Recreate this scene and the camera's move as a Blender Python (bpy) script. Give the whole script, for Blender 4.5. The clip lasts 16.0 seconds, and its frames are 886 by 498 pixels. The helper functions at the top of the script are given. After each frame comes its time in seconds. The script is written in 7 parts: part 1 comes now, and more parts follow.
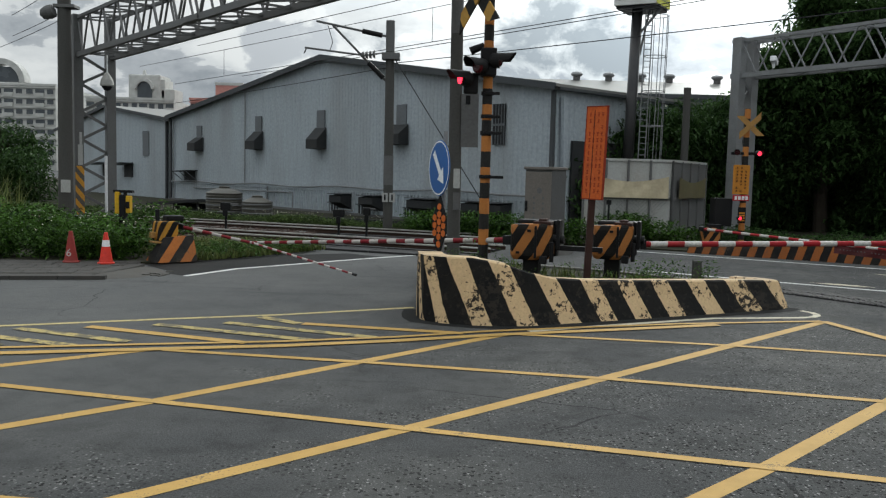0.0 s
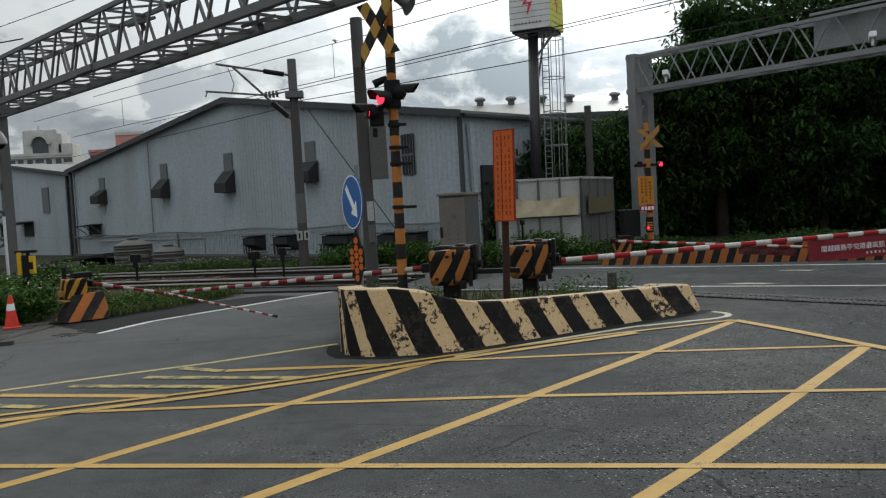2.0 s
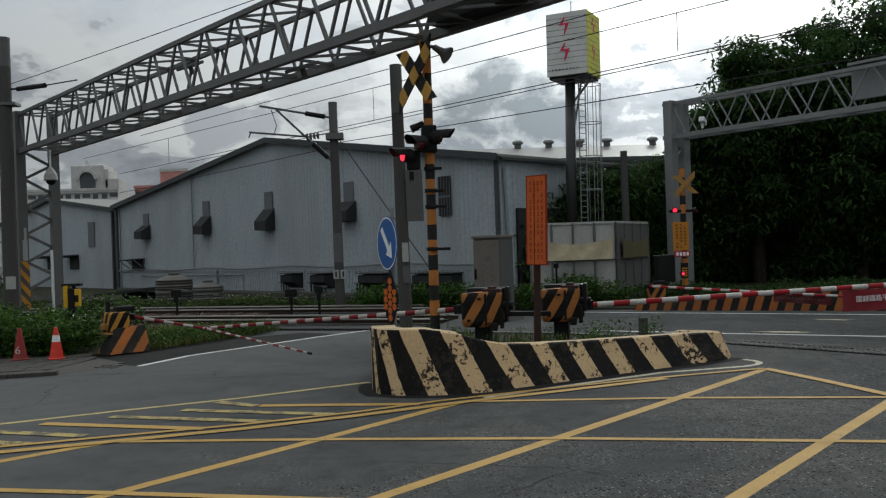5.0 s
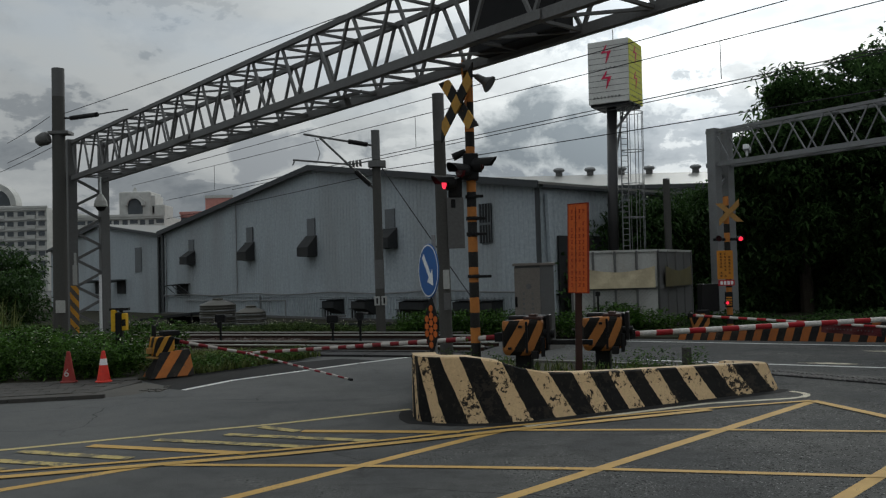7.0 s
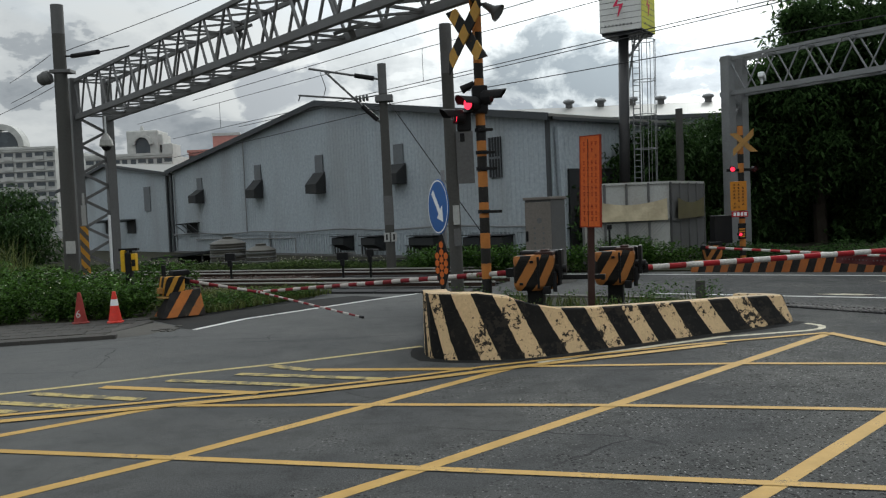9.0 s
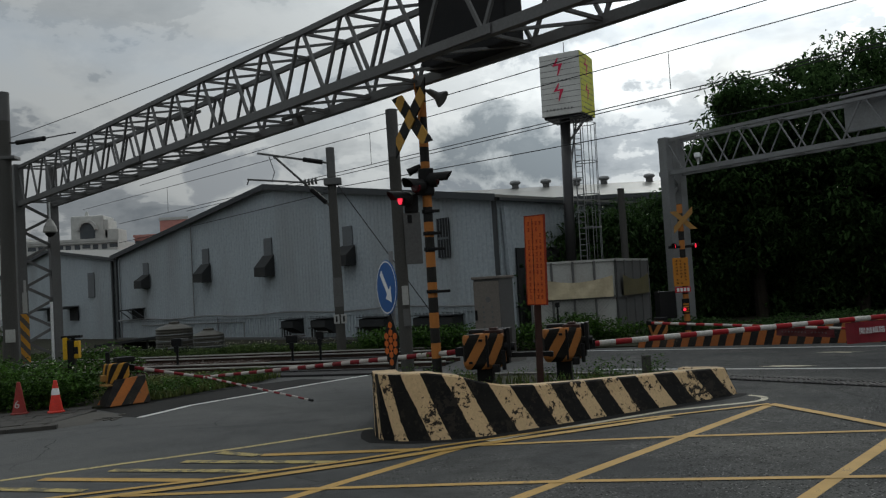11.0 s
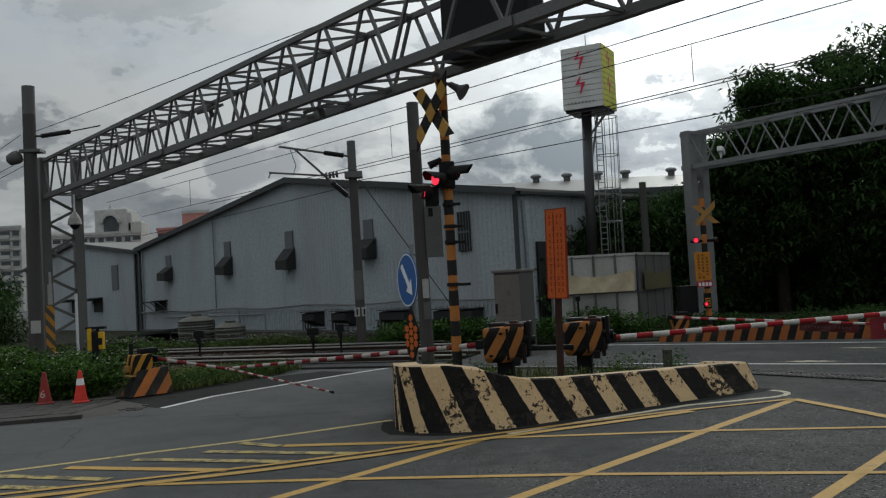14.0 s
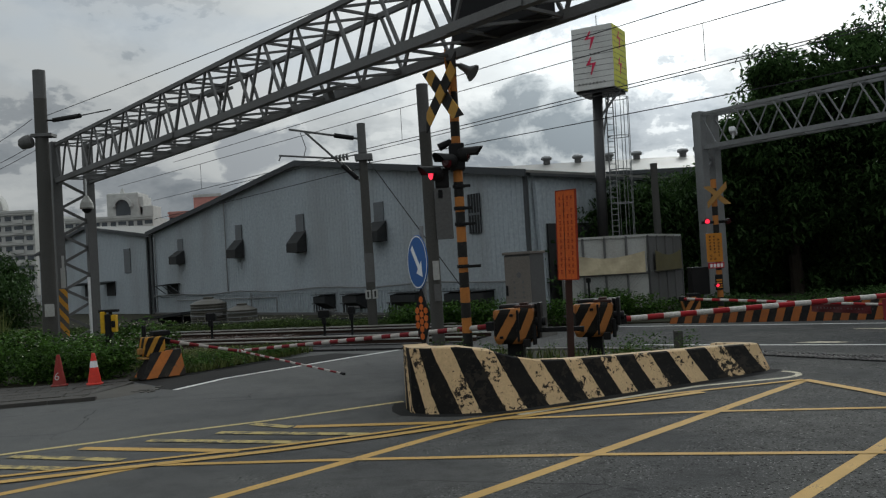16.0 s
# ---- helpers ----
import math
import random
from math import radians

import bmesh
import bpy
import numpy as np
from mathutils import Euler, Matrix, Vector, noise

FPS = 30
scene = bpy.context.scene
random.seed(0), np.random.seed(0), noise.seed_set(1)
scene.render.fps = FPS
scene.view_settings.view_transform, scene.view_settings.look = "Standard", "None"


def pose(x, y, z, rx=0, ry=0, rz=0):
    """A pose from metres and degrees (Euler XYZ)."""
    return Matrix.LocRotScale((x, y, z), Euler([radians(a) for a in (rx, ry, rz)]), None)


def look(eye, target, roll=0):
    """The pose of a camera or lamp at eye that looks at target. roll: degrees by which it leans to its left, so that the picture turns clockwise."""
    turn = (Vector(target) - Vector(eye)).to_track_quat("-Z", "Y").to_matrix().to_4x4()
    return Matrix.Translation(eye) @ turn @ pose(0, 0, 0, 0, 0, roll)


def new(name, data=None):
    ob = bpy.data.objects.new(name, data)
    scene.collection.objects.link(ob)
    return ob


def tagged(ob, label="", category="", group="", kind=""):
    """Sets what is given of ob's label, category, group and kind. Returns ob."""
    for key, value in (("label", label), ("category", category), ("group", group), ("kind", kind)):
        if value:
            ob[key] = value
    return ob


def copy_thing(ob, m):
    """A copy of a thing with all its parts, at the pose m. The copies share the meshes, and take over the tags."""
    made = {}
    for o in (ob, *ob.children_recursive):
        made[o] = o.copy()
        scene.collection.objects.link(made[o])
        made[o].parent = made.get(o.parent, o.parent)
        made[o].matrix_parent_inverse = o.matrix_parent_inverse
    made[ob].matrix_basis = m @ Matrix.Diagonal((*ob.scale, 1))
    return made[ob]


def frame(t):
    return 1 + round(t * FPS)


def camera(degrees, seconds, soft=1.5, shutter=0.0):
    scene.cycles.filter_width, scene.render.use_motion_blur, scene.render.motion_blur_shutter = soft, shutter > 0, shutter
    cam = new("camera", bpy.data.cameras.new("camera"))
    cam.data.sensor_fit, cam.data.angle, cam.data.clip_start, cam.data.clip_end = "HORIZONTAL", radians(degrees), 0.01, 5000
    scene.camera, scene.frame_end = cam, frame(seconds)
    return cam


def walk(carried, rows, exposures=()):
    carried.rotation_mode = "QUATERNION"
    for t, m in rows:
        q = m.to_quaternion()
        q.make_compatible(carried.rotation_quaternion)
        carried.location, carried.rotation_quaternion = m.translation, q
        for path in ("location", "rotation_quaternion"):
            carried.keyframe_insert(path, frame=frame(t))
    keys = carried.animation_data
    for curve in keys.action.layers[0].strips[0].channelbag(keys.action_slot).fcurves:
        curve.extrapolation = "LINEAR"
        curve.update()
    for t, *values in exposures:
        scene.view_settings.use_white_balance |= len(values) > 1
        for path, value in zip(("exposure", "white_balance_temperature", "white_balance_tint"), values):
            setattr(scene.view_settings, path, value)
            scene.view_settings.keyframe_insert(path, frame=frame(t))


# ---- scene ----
cam = camera(54.94, 16.0, soft=1.25)
# seconds, place, tilt, lean, turn
PATH = [
    (0.0, -0.033, 0.232, 1.871, 84.99, -1.44, -0.02),
    (0.5, 0.039, 0.212, 1.872, 83.89, -0.91, -1.39),
    (1.0, -0.029, 0.186, 1.880, 85.79, 0.76, -1.69),
    (1.5, -0.129, 0.248, 1.889, 87.35, 2.07, -2.89),
    (2.0, -0.033, 0.187, 1.873, 86.93, 3.05, -5.82),
    (2.5, -0.009, 0.031, 1.892, 87.48, 2.04, -5.46),
    (3.0, 0.008, -0.045, 1.911, 88.21, 2.67, -3.09),
    (3.5, 0.023, -0.070, 1.903, 89.28, 2.50, -3.23),
    (6.0, -0.003, -0.067, 1.909, 90.24, 1.22, -2.59),
    (6.5, -0.002, -0.107, 1.913, 91.01, 1.15, -1.03),
    (7.0, -0.009, -0.109, 1.912, 91.65, 1.62, -0.62),
    (7.5, 0.001, -0.109, 1.910, 91.66, 1.72, -0.79),
    (8.0, 0.002, -0.086, 1.910, 91.52, 2.12, -1.70),
    (8.5, -0.001, -0.068, 1.911, 89.20, 2.10, -0.61),
    (9.0, -0.012, 0.090, 1.929, 87.29, 2.45, 0.02),
    (9.5, -0.009, 0.063, 1.923, 92.00, 2.92, -3.21),
    (12.0, 0.033, -0.083, 1.916, 92.65, 3.86, -2.91),
    (12.5, 0.026, -0.079, 1.911, 92.76, 3.67, -2.03),
    (13.0, 0.025, -0.088, 1.916, 92.72, 3.69, -1.18),
    (13.5, 0.017, -0.065, 1.909, 92.58, 3.57, -1.82),
    (14.0, 0.013, -0.062, 1.907, 92.20, 3.21, -1.94),
    (14.5, 0.007, -0.064, 1.905, 91.89, 2.81, -1.95),
    (15.0, 0.022, -0.025, 1.896, 91.10, 3.60, -2.49),
    (15.5, 0.035, -0.043, 1.908, 90.90, 4.33, -3.08),
    (16.0, 0.025, -0.060, 1.893, 91.08, 3.41, -1.20),
]
# seconds, stops, white balance
EXPOSURES = [(t, s, 6300, 5) for t, s in ((0.0, 0.82), (0.5, 0.76), (1.0, 0.56), (1.5, 0.52), (2.0, 0.60), (2.5, 0.41), (3.5, 0.38), (6.0, 0.13), (6.5, 0.12), (7.0, -0.02), (8.2, 0.12), (8.5, 0.62), (9.0, 0.66), (9.5, -0.24), (12.0, -0.1), (14.0, -0.02), (15.0, 0.1), (15.5, 0.17), (16.0, 0.14))]
walk(cam, [(r[0], pose(*r[1:])) for r in PATH], EXPOSURES)

# ------------------------------------------------------------ light
SUN_AZ, SUN_EL = 25.0, 27.0   # degrees right of straight ahead, above the horizon


def sun_dir():
    a, e = radians(SUN_AZ), radians(SUN_EL)
    return Vector((math.sin(a) * math.cos(e), math.cos(a) * math.cos(e), math.sin(e)))


def build_world():
    w = bpy.data.worlds.new("world")
    scene.world = w
    w.use_nodes = True
    nt = w.node_tree
    nt.nodes.clear()
    N, L = nt.nodes.new, nt.links.new
    out = N("ShaderNodeOutputWorld")
    bg = N("ShaderNodeBackground")
    sky = N("ShaderNodeTexSky")
    sky.sky_type, sky.sun_disc = "NISHITA", False
    sky.sun_elevation, sky.sun_rotation = radians(SUN_EL), radians(SUN_AZ)
    co = N("ShaderNodeTexCoord")
    sep = N("ShaderNodeSeparateXYZ")
    L(co.outputs["Generated"], sep.inputs[0])

    def m(op, a, b=None, c=None, clamp=False):
        n = N("ShaderNodeMath")
        n.operation, n.use_clamp = op, clamp
        for i, v in enumerate((a, b, c)):
            if v is None:
                continue
            if isinstance(v, (int, float)):
                n.inputs[i].default_value = v
            else:
                L(v, n.inputs[i])
        return n.outputs[0]
    def cloud(scale, detail, rough, off, flat):
        mp = N("ShaderNodeMapping")
        mp.inputs["Location"].default_value = off
        mp.inputs["Scale"].default_value = (1.0, 1.0, flat)
        L(co.outputs["Generated"], mp.inputs[0])
        n = N("ShaderNodeTexNoise")
        n.inputs["Scale"].default_value, n.inputs["Detail"].default_value = scale, detail
        n.inputs["Roughness"].default_value = rough
        n.inputs["Distortion"].default_value = 0.25
        L(mp.outputs[0], n.inputs["Vector"])
        return n.outputs["Fac"]
    big = cloud(5.0, 10.0, 0.56, (0.35, 0.9, 0.25), 1.9)
    fine = cloud(14.0, 9.0, 0.62, (1.3, 8.2, 0.4), 2.2)
    veil = cloud(2.0, 4.0, 0.5, (5.3, 2.2, 1.0), 3.0)
    mixv = m("ADD", m("MULTIPLY", big, 0.74), m("MULTIPLY", fine, 0.26))
    # heaps of thicker cloud low over the roofs
    for c, tight, gain in (((0.135, 0.978, 0.155), 420.0, 0.11), ((0.075, 0.985, 0.165), 700.0, 0.05), ((0.20, 0.97, 0.10), 500.0, 0.06), ((-0.14, 0.975, 0.16), 260.0, 0.035), ((0.40, 0.89, 0.23), 300.0, 0.04)):
        dn = N("ShaderNodeVectorMath")
        dn.operation = "DOT_PRODUCT"
        L(co.outputs["Generated"], dn.inputs[0])
        dn.inputs[1].default_value = Vector(c).normalized()
        mixv = m("ADD", mixv, m("MULTIPLY", m("POWER", m("MAXIMUM", dn.outputs["Value"], 0.0), tight), gain))
    mixv = m("SUBTRACT", mixv, 0.022)
    # thin cloud is bright, thick cloud grey
    ramp = N("ShaderNodeValToRGB")
    ramp.color_ramp.interpolation = "EASE"
    e = ramp.color_ramp.elements
    e[0].position, e[0].color = 0.42, (1.0, 1.0, 1.0, 1)
    e[1].position, e[1].color = 0.60, (0.40, 0.43, 0.47, 1)
    mid = e.new(0.495)
    mid.color = (0.86, 0.87, 0.885, 1)
    mid2 = e.new(0.520)
    mid2.color = (0.56, 0.585, 0.62, 1)
    L(mixv, ramp.inputs[0])
    # the veil brightens towards the hidden sun, and towards the zenith
    dot = N("ShaderNodeVectorMath")
    dot.operation = "DOT_PRODUCT"
    L(co.outputs["Generated"], dot.inputs[0])
    dot.inputs[1].default_value = sun_dir()
    near = m("MAXIMUM", dot.outputs["Value"], 0.0)
    glow = m("ADD", m("MULTIPLY", m("POWER", near, 7.0), 0.56), m("MULTIPLY", m("POWER", near, 26.0), 1.5))
    up = m("MULTIPLY", m("POWER", m("MAXIMUM", sep.outputs[2], 0.0), 1.5), 0.85)
    bright = m("ADD", m("ADD", m("ADD", 0.27, m("MULTIPLY", veil, 0.14)), glow), up)
    # higher up the clouds merge into an even sheet
    even = N("ShaderNodeMix")
    even.data_type = "RGBA"
    even.inputs["B"].default_value = (0.80, 0.82, 0.84, 1)
    L(ramp.outputs[0], even.inputs["A"])
    L(m("MULTIPLY", m("MULTIPLY", m("SUBTRACT", sep.outputs[2], 0.19), 6.0, clamp=True), 0.78), even.inputs["Factor"])
    # single heaps of cumulus: lobes in the plane (x / y, z / y), with billowing rims
    ahead = m("MAXIMUM", sep.outputs[1], 0.02)
    su, sv = m("DIVIDE", sep.outputs[0], ahead), m("DIVIDE", sep.outputs[2], ahead)
    puff = cloud(17.0, 8.0, 0.62, (2.1, 0.4, 3.3), 1.25)

    def heap(lobes, body, edge, ragged, strength, under):
        d = None
        for cu, cv, a, b in lobes:
            one = m("ADD", m("POWER", m("ABSOLUTE", m("DIVIDE", m("SUBTRACT", su, cu), a)), 2.0), m("POWER", m("ABSOLUTE", m("DIVIDE", m("SUBTRACT", sv, cv), b)), 2.0))
            d = one if d is None else m("MINIMUM", d, one)
        d = m("ADD", d, m("MULTIPLY", m("SUBTRACT", puff, 0.5), ragged))
        mask = m("MULTIPLY", m("MULTIPLY", m("SUBTRACT", 1.15, d), 2.2, clamp=True), strength)
        rim = N("ShaderNodeMix")
        rim.data_type = "RGBA"
        rim.inputs["A"].default_value, rim.inputs["B"].default_value = (*body, 1), (*edge, 1)
        L(m("MULTIPLY", m("SUBTRACT", m("ADD", d, m("MULTIPLY", m("SUBTRACT", fine, 0.5), 3.2)), under), 0.9, clamp=True), rim.inputs["Factor"])
        return mask, rim.outputs["Result"]

    shade = even.outputs["Result"]
    for args in (([(0.00, 0.185, 0.15, 0.062), (0.16, 0.225, 0.20, 0.055)], (1.12, 1.12, 1.115), (0.88, 0.89, 0.90), 5.0, 0.6, 0.2),
                 ([(0.098, 0.146, 0.060, 0.044), (0.158, 0.150, 0.052, 0.042), (0.206, 0.138, 0.036, 0.034), (0.128, 0.184, 0.040, 0.030), (0.172, 0.178, 0.026, 0.024)], (0.33, 0.365, 0.40), (0.80, 0.82, 0.835), 5.2, 0.95, 0.15),
                 ([(0.365, 0.226, 0.060, 0.012), (0.33, 0.205, 0.030, 0.010)], (0.40, 0.425, 0.46), (0.75, 0.77, 0.80), 7.0, 0.8, 0.4),
                 ([(-0.200, 0.138, 0.040, 0.028), (-0.155, 0.150, 0.030, 0.020)], (0.42, 0.455, 0.52), (0.72, 0.75, 0.79), 7.0, 0.6, 0.2),
                 ([(0.285, 0.104, 0.036, 0.012), (0.255, 0.096, 0.020, 0.008)], (0.98, 0.98, 0.98), (1.0, 1.0, 1.0), 5.0, 0.9, 0.4)):
        mask, tint = heap(*args)
        lay = N("ShaderNodeMix")
        lay.data_type = "RGBA"
        L(mask, lay.inputs["Factor"])
        L(shade, lay.inputs["A"])
        L(tint, lay.inputs["B"])
        shade = lay.outputs["Result"]
    vm = N("ShaderNodeVectorMath")
    vm.operation = "SCALE"
    L(shade, vm.inputs[0])
    L(bright, vm.inputs["Scale"])
    sk = N("ShaderNodeVectorMath")
    sk.operation = "SCALE"
    sk.inputs["Scale"].default_value = 0.10
    L(sky.outputs[0], sk.inputs[0])
    cover = N("ShaderNodeMix")
    cover.data_type = "RGBA"
    gap = m("MULTIPLY", m("SUBTRACT", 0.47, veil), 6.0, clamp=True)
    L(m("SUBTRACT", 1.0, m("MULTIPLY", gap, 0.35)), cover.inputs["Factor"])
    L(sk.outputs[0], cover.inputs["A"])
    L(vm.outputs[0], cover.inputs["B"])
    L(cover.outputs["Result"], bg.inputs["Color"])
    bg.inputs["Strength"].default_value = 1.0
    L(bg.outputs[0], out.inputs[0])
    sun = bpy.data.lights.new("sun", "SUN")
    sun.energy, sun.angle, sun.color = 0.8, radians(12), (1.0, 0.97, 0.92)
    so = new("sun", sun)
    so.matrix_world = look(sun_dir() * 50, (0, 0, 0))


build_world()


# ------------------------------------------------------------ materials
def shader(name):
    mt = bpy.data.materials.new(name)
    mt.use_nodes = True
    nt = mt.node_tree
    return mt, nt, nt.nodes["Principled BSDF"]


def math_node(nt, op, a, b=None, clamp=False):
    n = nt.nodes.new("ShaderNodeMath")
    n.operation, n.use_clamp = op, clamp
    for i, v in enumerate((a, b)):
        if v is None:
            continue
        if isinstance(v, (int, float)):
            n.inputs[i].default_value = v
        else:
            nt.links.new(v, n.inputs[i])
    return n.outputs[0]


def noise_node(nt, scale, detail=4.0, rough=0.55, coord="Object", stretch=(1, 1, 1)):
    co = nt.nodes.new("ShaderNodeTexCoord")
    mp = nt.nodes.new("ShaderNodeMapping")
    mp.inputs["Scale"].default_value = stretch
    n = nt.nodes.new("ShaderNodeTexNoise")
    n.inputs["Scale"].default_value, n.inputs["Detail"].default_value = scale, detail
    n.inputs["Roughness"].default_value = rough
    nt.links.new(co.outputs[coord], mp.inputs[0])
    nt.links.new(mp.outputs[0], n.inputs["Vector"])
    return n.outputs["Fac"]


def ramp_node(nt, fac, stops):
    r = nt.nodes.new("ShaderNodeValToRGB")
    e = r.color_ramp.elements
    while len(e) < len(stops):
        e.new(0.5)
    for el, (p, c) in zip(e, stops):
        el.position, el.color = p, (*c, 1) if len(c) == 3 else c
    nt.links.new(fac, r.inputs[0])
    return r.outputs[0]


def mix_node(nt, fac, a, b, blend="MIX"):
    n = nt.nodes.new("ShaderNodeMix")
    n.data_type, n.blend_type = "RGBA", blend
    for key, v in (("Factor", fac), ("A", a), ("B", b)):
        if isinstance(v, (int, float)):
            n.inputs[key].default_value = v
        elif isinstance(v, tuple):
            n.inputs[key].default_value = (*v, 1)
        else:
            nt.links.new(v, n.inputs[key])
    return n.outputs["Result"]


def bump(nt, bsdf, height, strength=0.3, dist=0.01):
    b = nt.nodes.new("ShaderNodeBump")
    b.inputs["Strength"].default_value, b.inputs["Distance"].default_value = strength, dist
    nt.links.new(height, b.inputs["Height"])
    nt.links.new(b.outputs[0], bsdf.inputs["Normal"])


def scaled(c, k):
    return tuple(min(1.0, v * k) for v in c)


def worn(name, col, rough=0.6, metal=0.0, dirt=(0.08, 0.07, 0.06), amount=0.35, big=1.2, small=25.0, relief=0.25, stretch=(1, 1, 1)):
    """Paint, metal, concrete: grain, broad stains and fine relief."""
    mt, nt, b = shader(name)
    n1 = noise_node(nt, big, 5, 0.6, stretch=stretch)
    n2 = noise_node(nt, small, 4, 0.6)
    base = ramp_node(nt, n2, [(0.3, scaled(col, 0.85)), (0.7, scaled(col, 1.12))])
    stain = ramp_node(nt, n1, [(0.42, (0, 0, 0)), (0.75, (1, 1, 1))])
    c = mix_node(nt, math_node(nt, "MULTIPLY", stain, amount), base, dirt)
    nt.links.new(c, b.inputs["Base Color"])
    r = math_node(nt, "ADD", math_node(nt, "MULTIPLY", n2, 0.25), rough - 0.12, clamp=True)
    nt.links.new(r, b.inputs["Roughness"])
    b.inputs["Metallic"].default_value = metal
    b.inputs["Specular IOR Level"].default_value = 0.3
    bump(nt, b, n2, relief, 0.006)
    if metal == 0.0 and rough >= 0.5:
        b.inputs["Specular IOR Level"].default_value = 0.15
    return mt


def striped(name, a, b_col, slope, period, duty=0.5, phase=0.0, chip=0.0, chip_col=(0.1, 0.08, 0.06), rough=0.6, dirt=0.3, coord="Object"):
    """Bands of two paints; slope: how far each object axis moves the band."""
    mt, nt, b = shader(name)
    co = nt.nodes.new("ShaderNodeTexCoord")
    dot = nt.nodes.new("ShaderNodeVectorMath")
    dot.operation = "DOT_PRODUCT"
    nt.links.new(co.outputs[coord], dot.inputs[0])
    dot.inputs[1].default_value = slope
    wob = noise_node(nt, 14.0, 3, 0.6)
    v = math_node(nt, "ADD", dot.outputs["Value"], math_node(nt, "MULTIPLY", wob, period * 0.05))
    fr = math_node(nt, "FRACT", math_node(nt, "ADD", math_node(nt, "DIVIDE", v, period), phase + 100.0))
    sel = math_node(nt, "GREATER_THAN", fr, duty)
    n2 = noise_node(nt, 30.0, 5, 0.65)
    n1 = noise_node(nt, 2.2, 5, 0.6)
    ca = ramp_node(nt, n2, [(0.3, scaled(a, 0.86)), (0.7, scaled(a, 1.1))])
    cb = ramp_node(nt, n2, [(0.3, scaled(b_col, 0.7)), (0.7, scaled(b_col, 1.3))])
    c = mix_node(nt, sel, ca, cb)
    c = mix_node(nt, math_node(nt, "MULTIPLY", ramp_node(nt, n1, [(0.4, (0, 0, 0)), (0.8, (1, 1, 1))]), dirt), c, (0.07, 0.06, 0.045))
    if chip > 0:
        n3 = noise_node(nt, 12.0, 9, 0.74)
        n4 = noise_node(nt, 1.7, 3, 0.5)
        k = math_node(nt, "ADD", n3, math_node(nt, "MULTIPLY", n4, 0.5))
        gone = ramp_node(nt, k, [(0.965 - chip * 0.08, (0, 0, 0)), (0.975 - chip * 0.08, (1, 1, 1))])
        c = mix_node(nt, gone, c, chip_col)
    nt.links.new(c, b.inputs["Base Color"])
    b.inputs["Roughness"].default_value = rough
    b.inputs["Specular IOR Level"].default_value = 0.1
    bump(nt, b, n2, 0.25, 0.006)
    return mt


def leafy(name, dark, light, rough=0.5, through_light=0.25):
    mt, nt, b = shader(name)
    geo = nt.nodes.new("ShaderNodeNewGeometry")
    c = ramp_node(nt, geo.outputs["Random Per Island"], [(0.0, dark), (0.6, light), (1.0, scaled(light, 1.5))])
    n = noise_node(nt, 0.5, 3)
    c = mix_node(nt, math_node(nt, "MULTIPLY", n, 0.5), c, dark)
    nt.links.new(c, b.inputs["Base Color"])
    b.inputs["Roughness"].default_value = rough
    b.inputs["Specular IOR Level"].default_value = 0.08
    tr = nt.nodes.new("ShaderNodeBsdfTranslucent")
    nt.links.new(c, tr.inputs["Color"])
    ms = nt.nodes.new("ShaderNodeMixShader")
    ms.inputs[0].default_value = through_light
    nt.links.new(b.outputs[0], ms.inputs[1])
    nt.links.new(tr.outputs[0], ms.inputs[2])
    nt.links.new(ms.outputs[0], nt.nodes["Material Output"].inputs[0])
    return mt


def glowing(name, col, strength):
    mt, nt, b = shader(name)
    b.inputs["Base Color"].default_value = (*col, 1)
    b.inputs["Emission Color"].default_value = (*col, 1)
    b.inputs["Emission Strength"].default_value = strength
    b.inputs["Roughness"].default_value = 0.3
    return mt


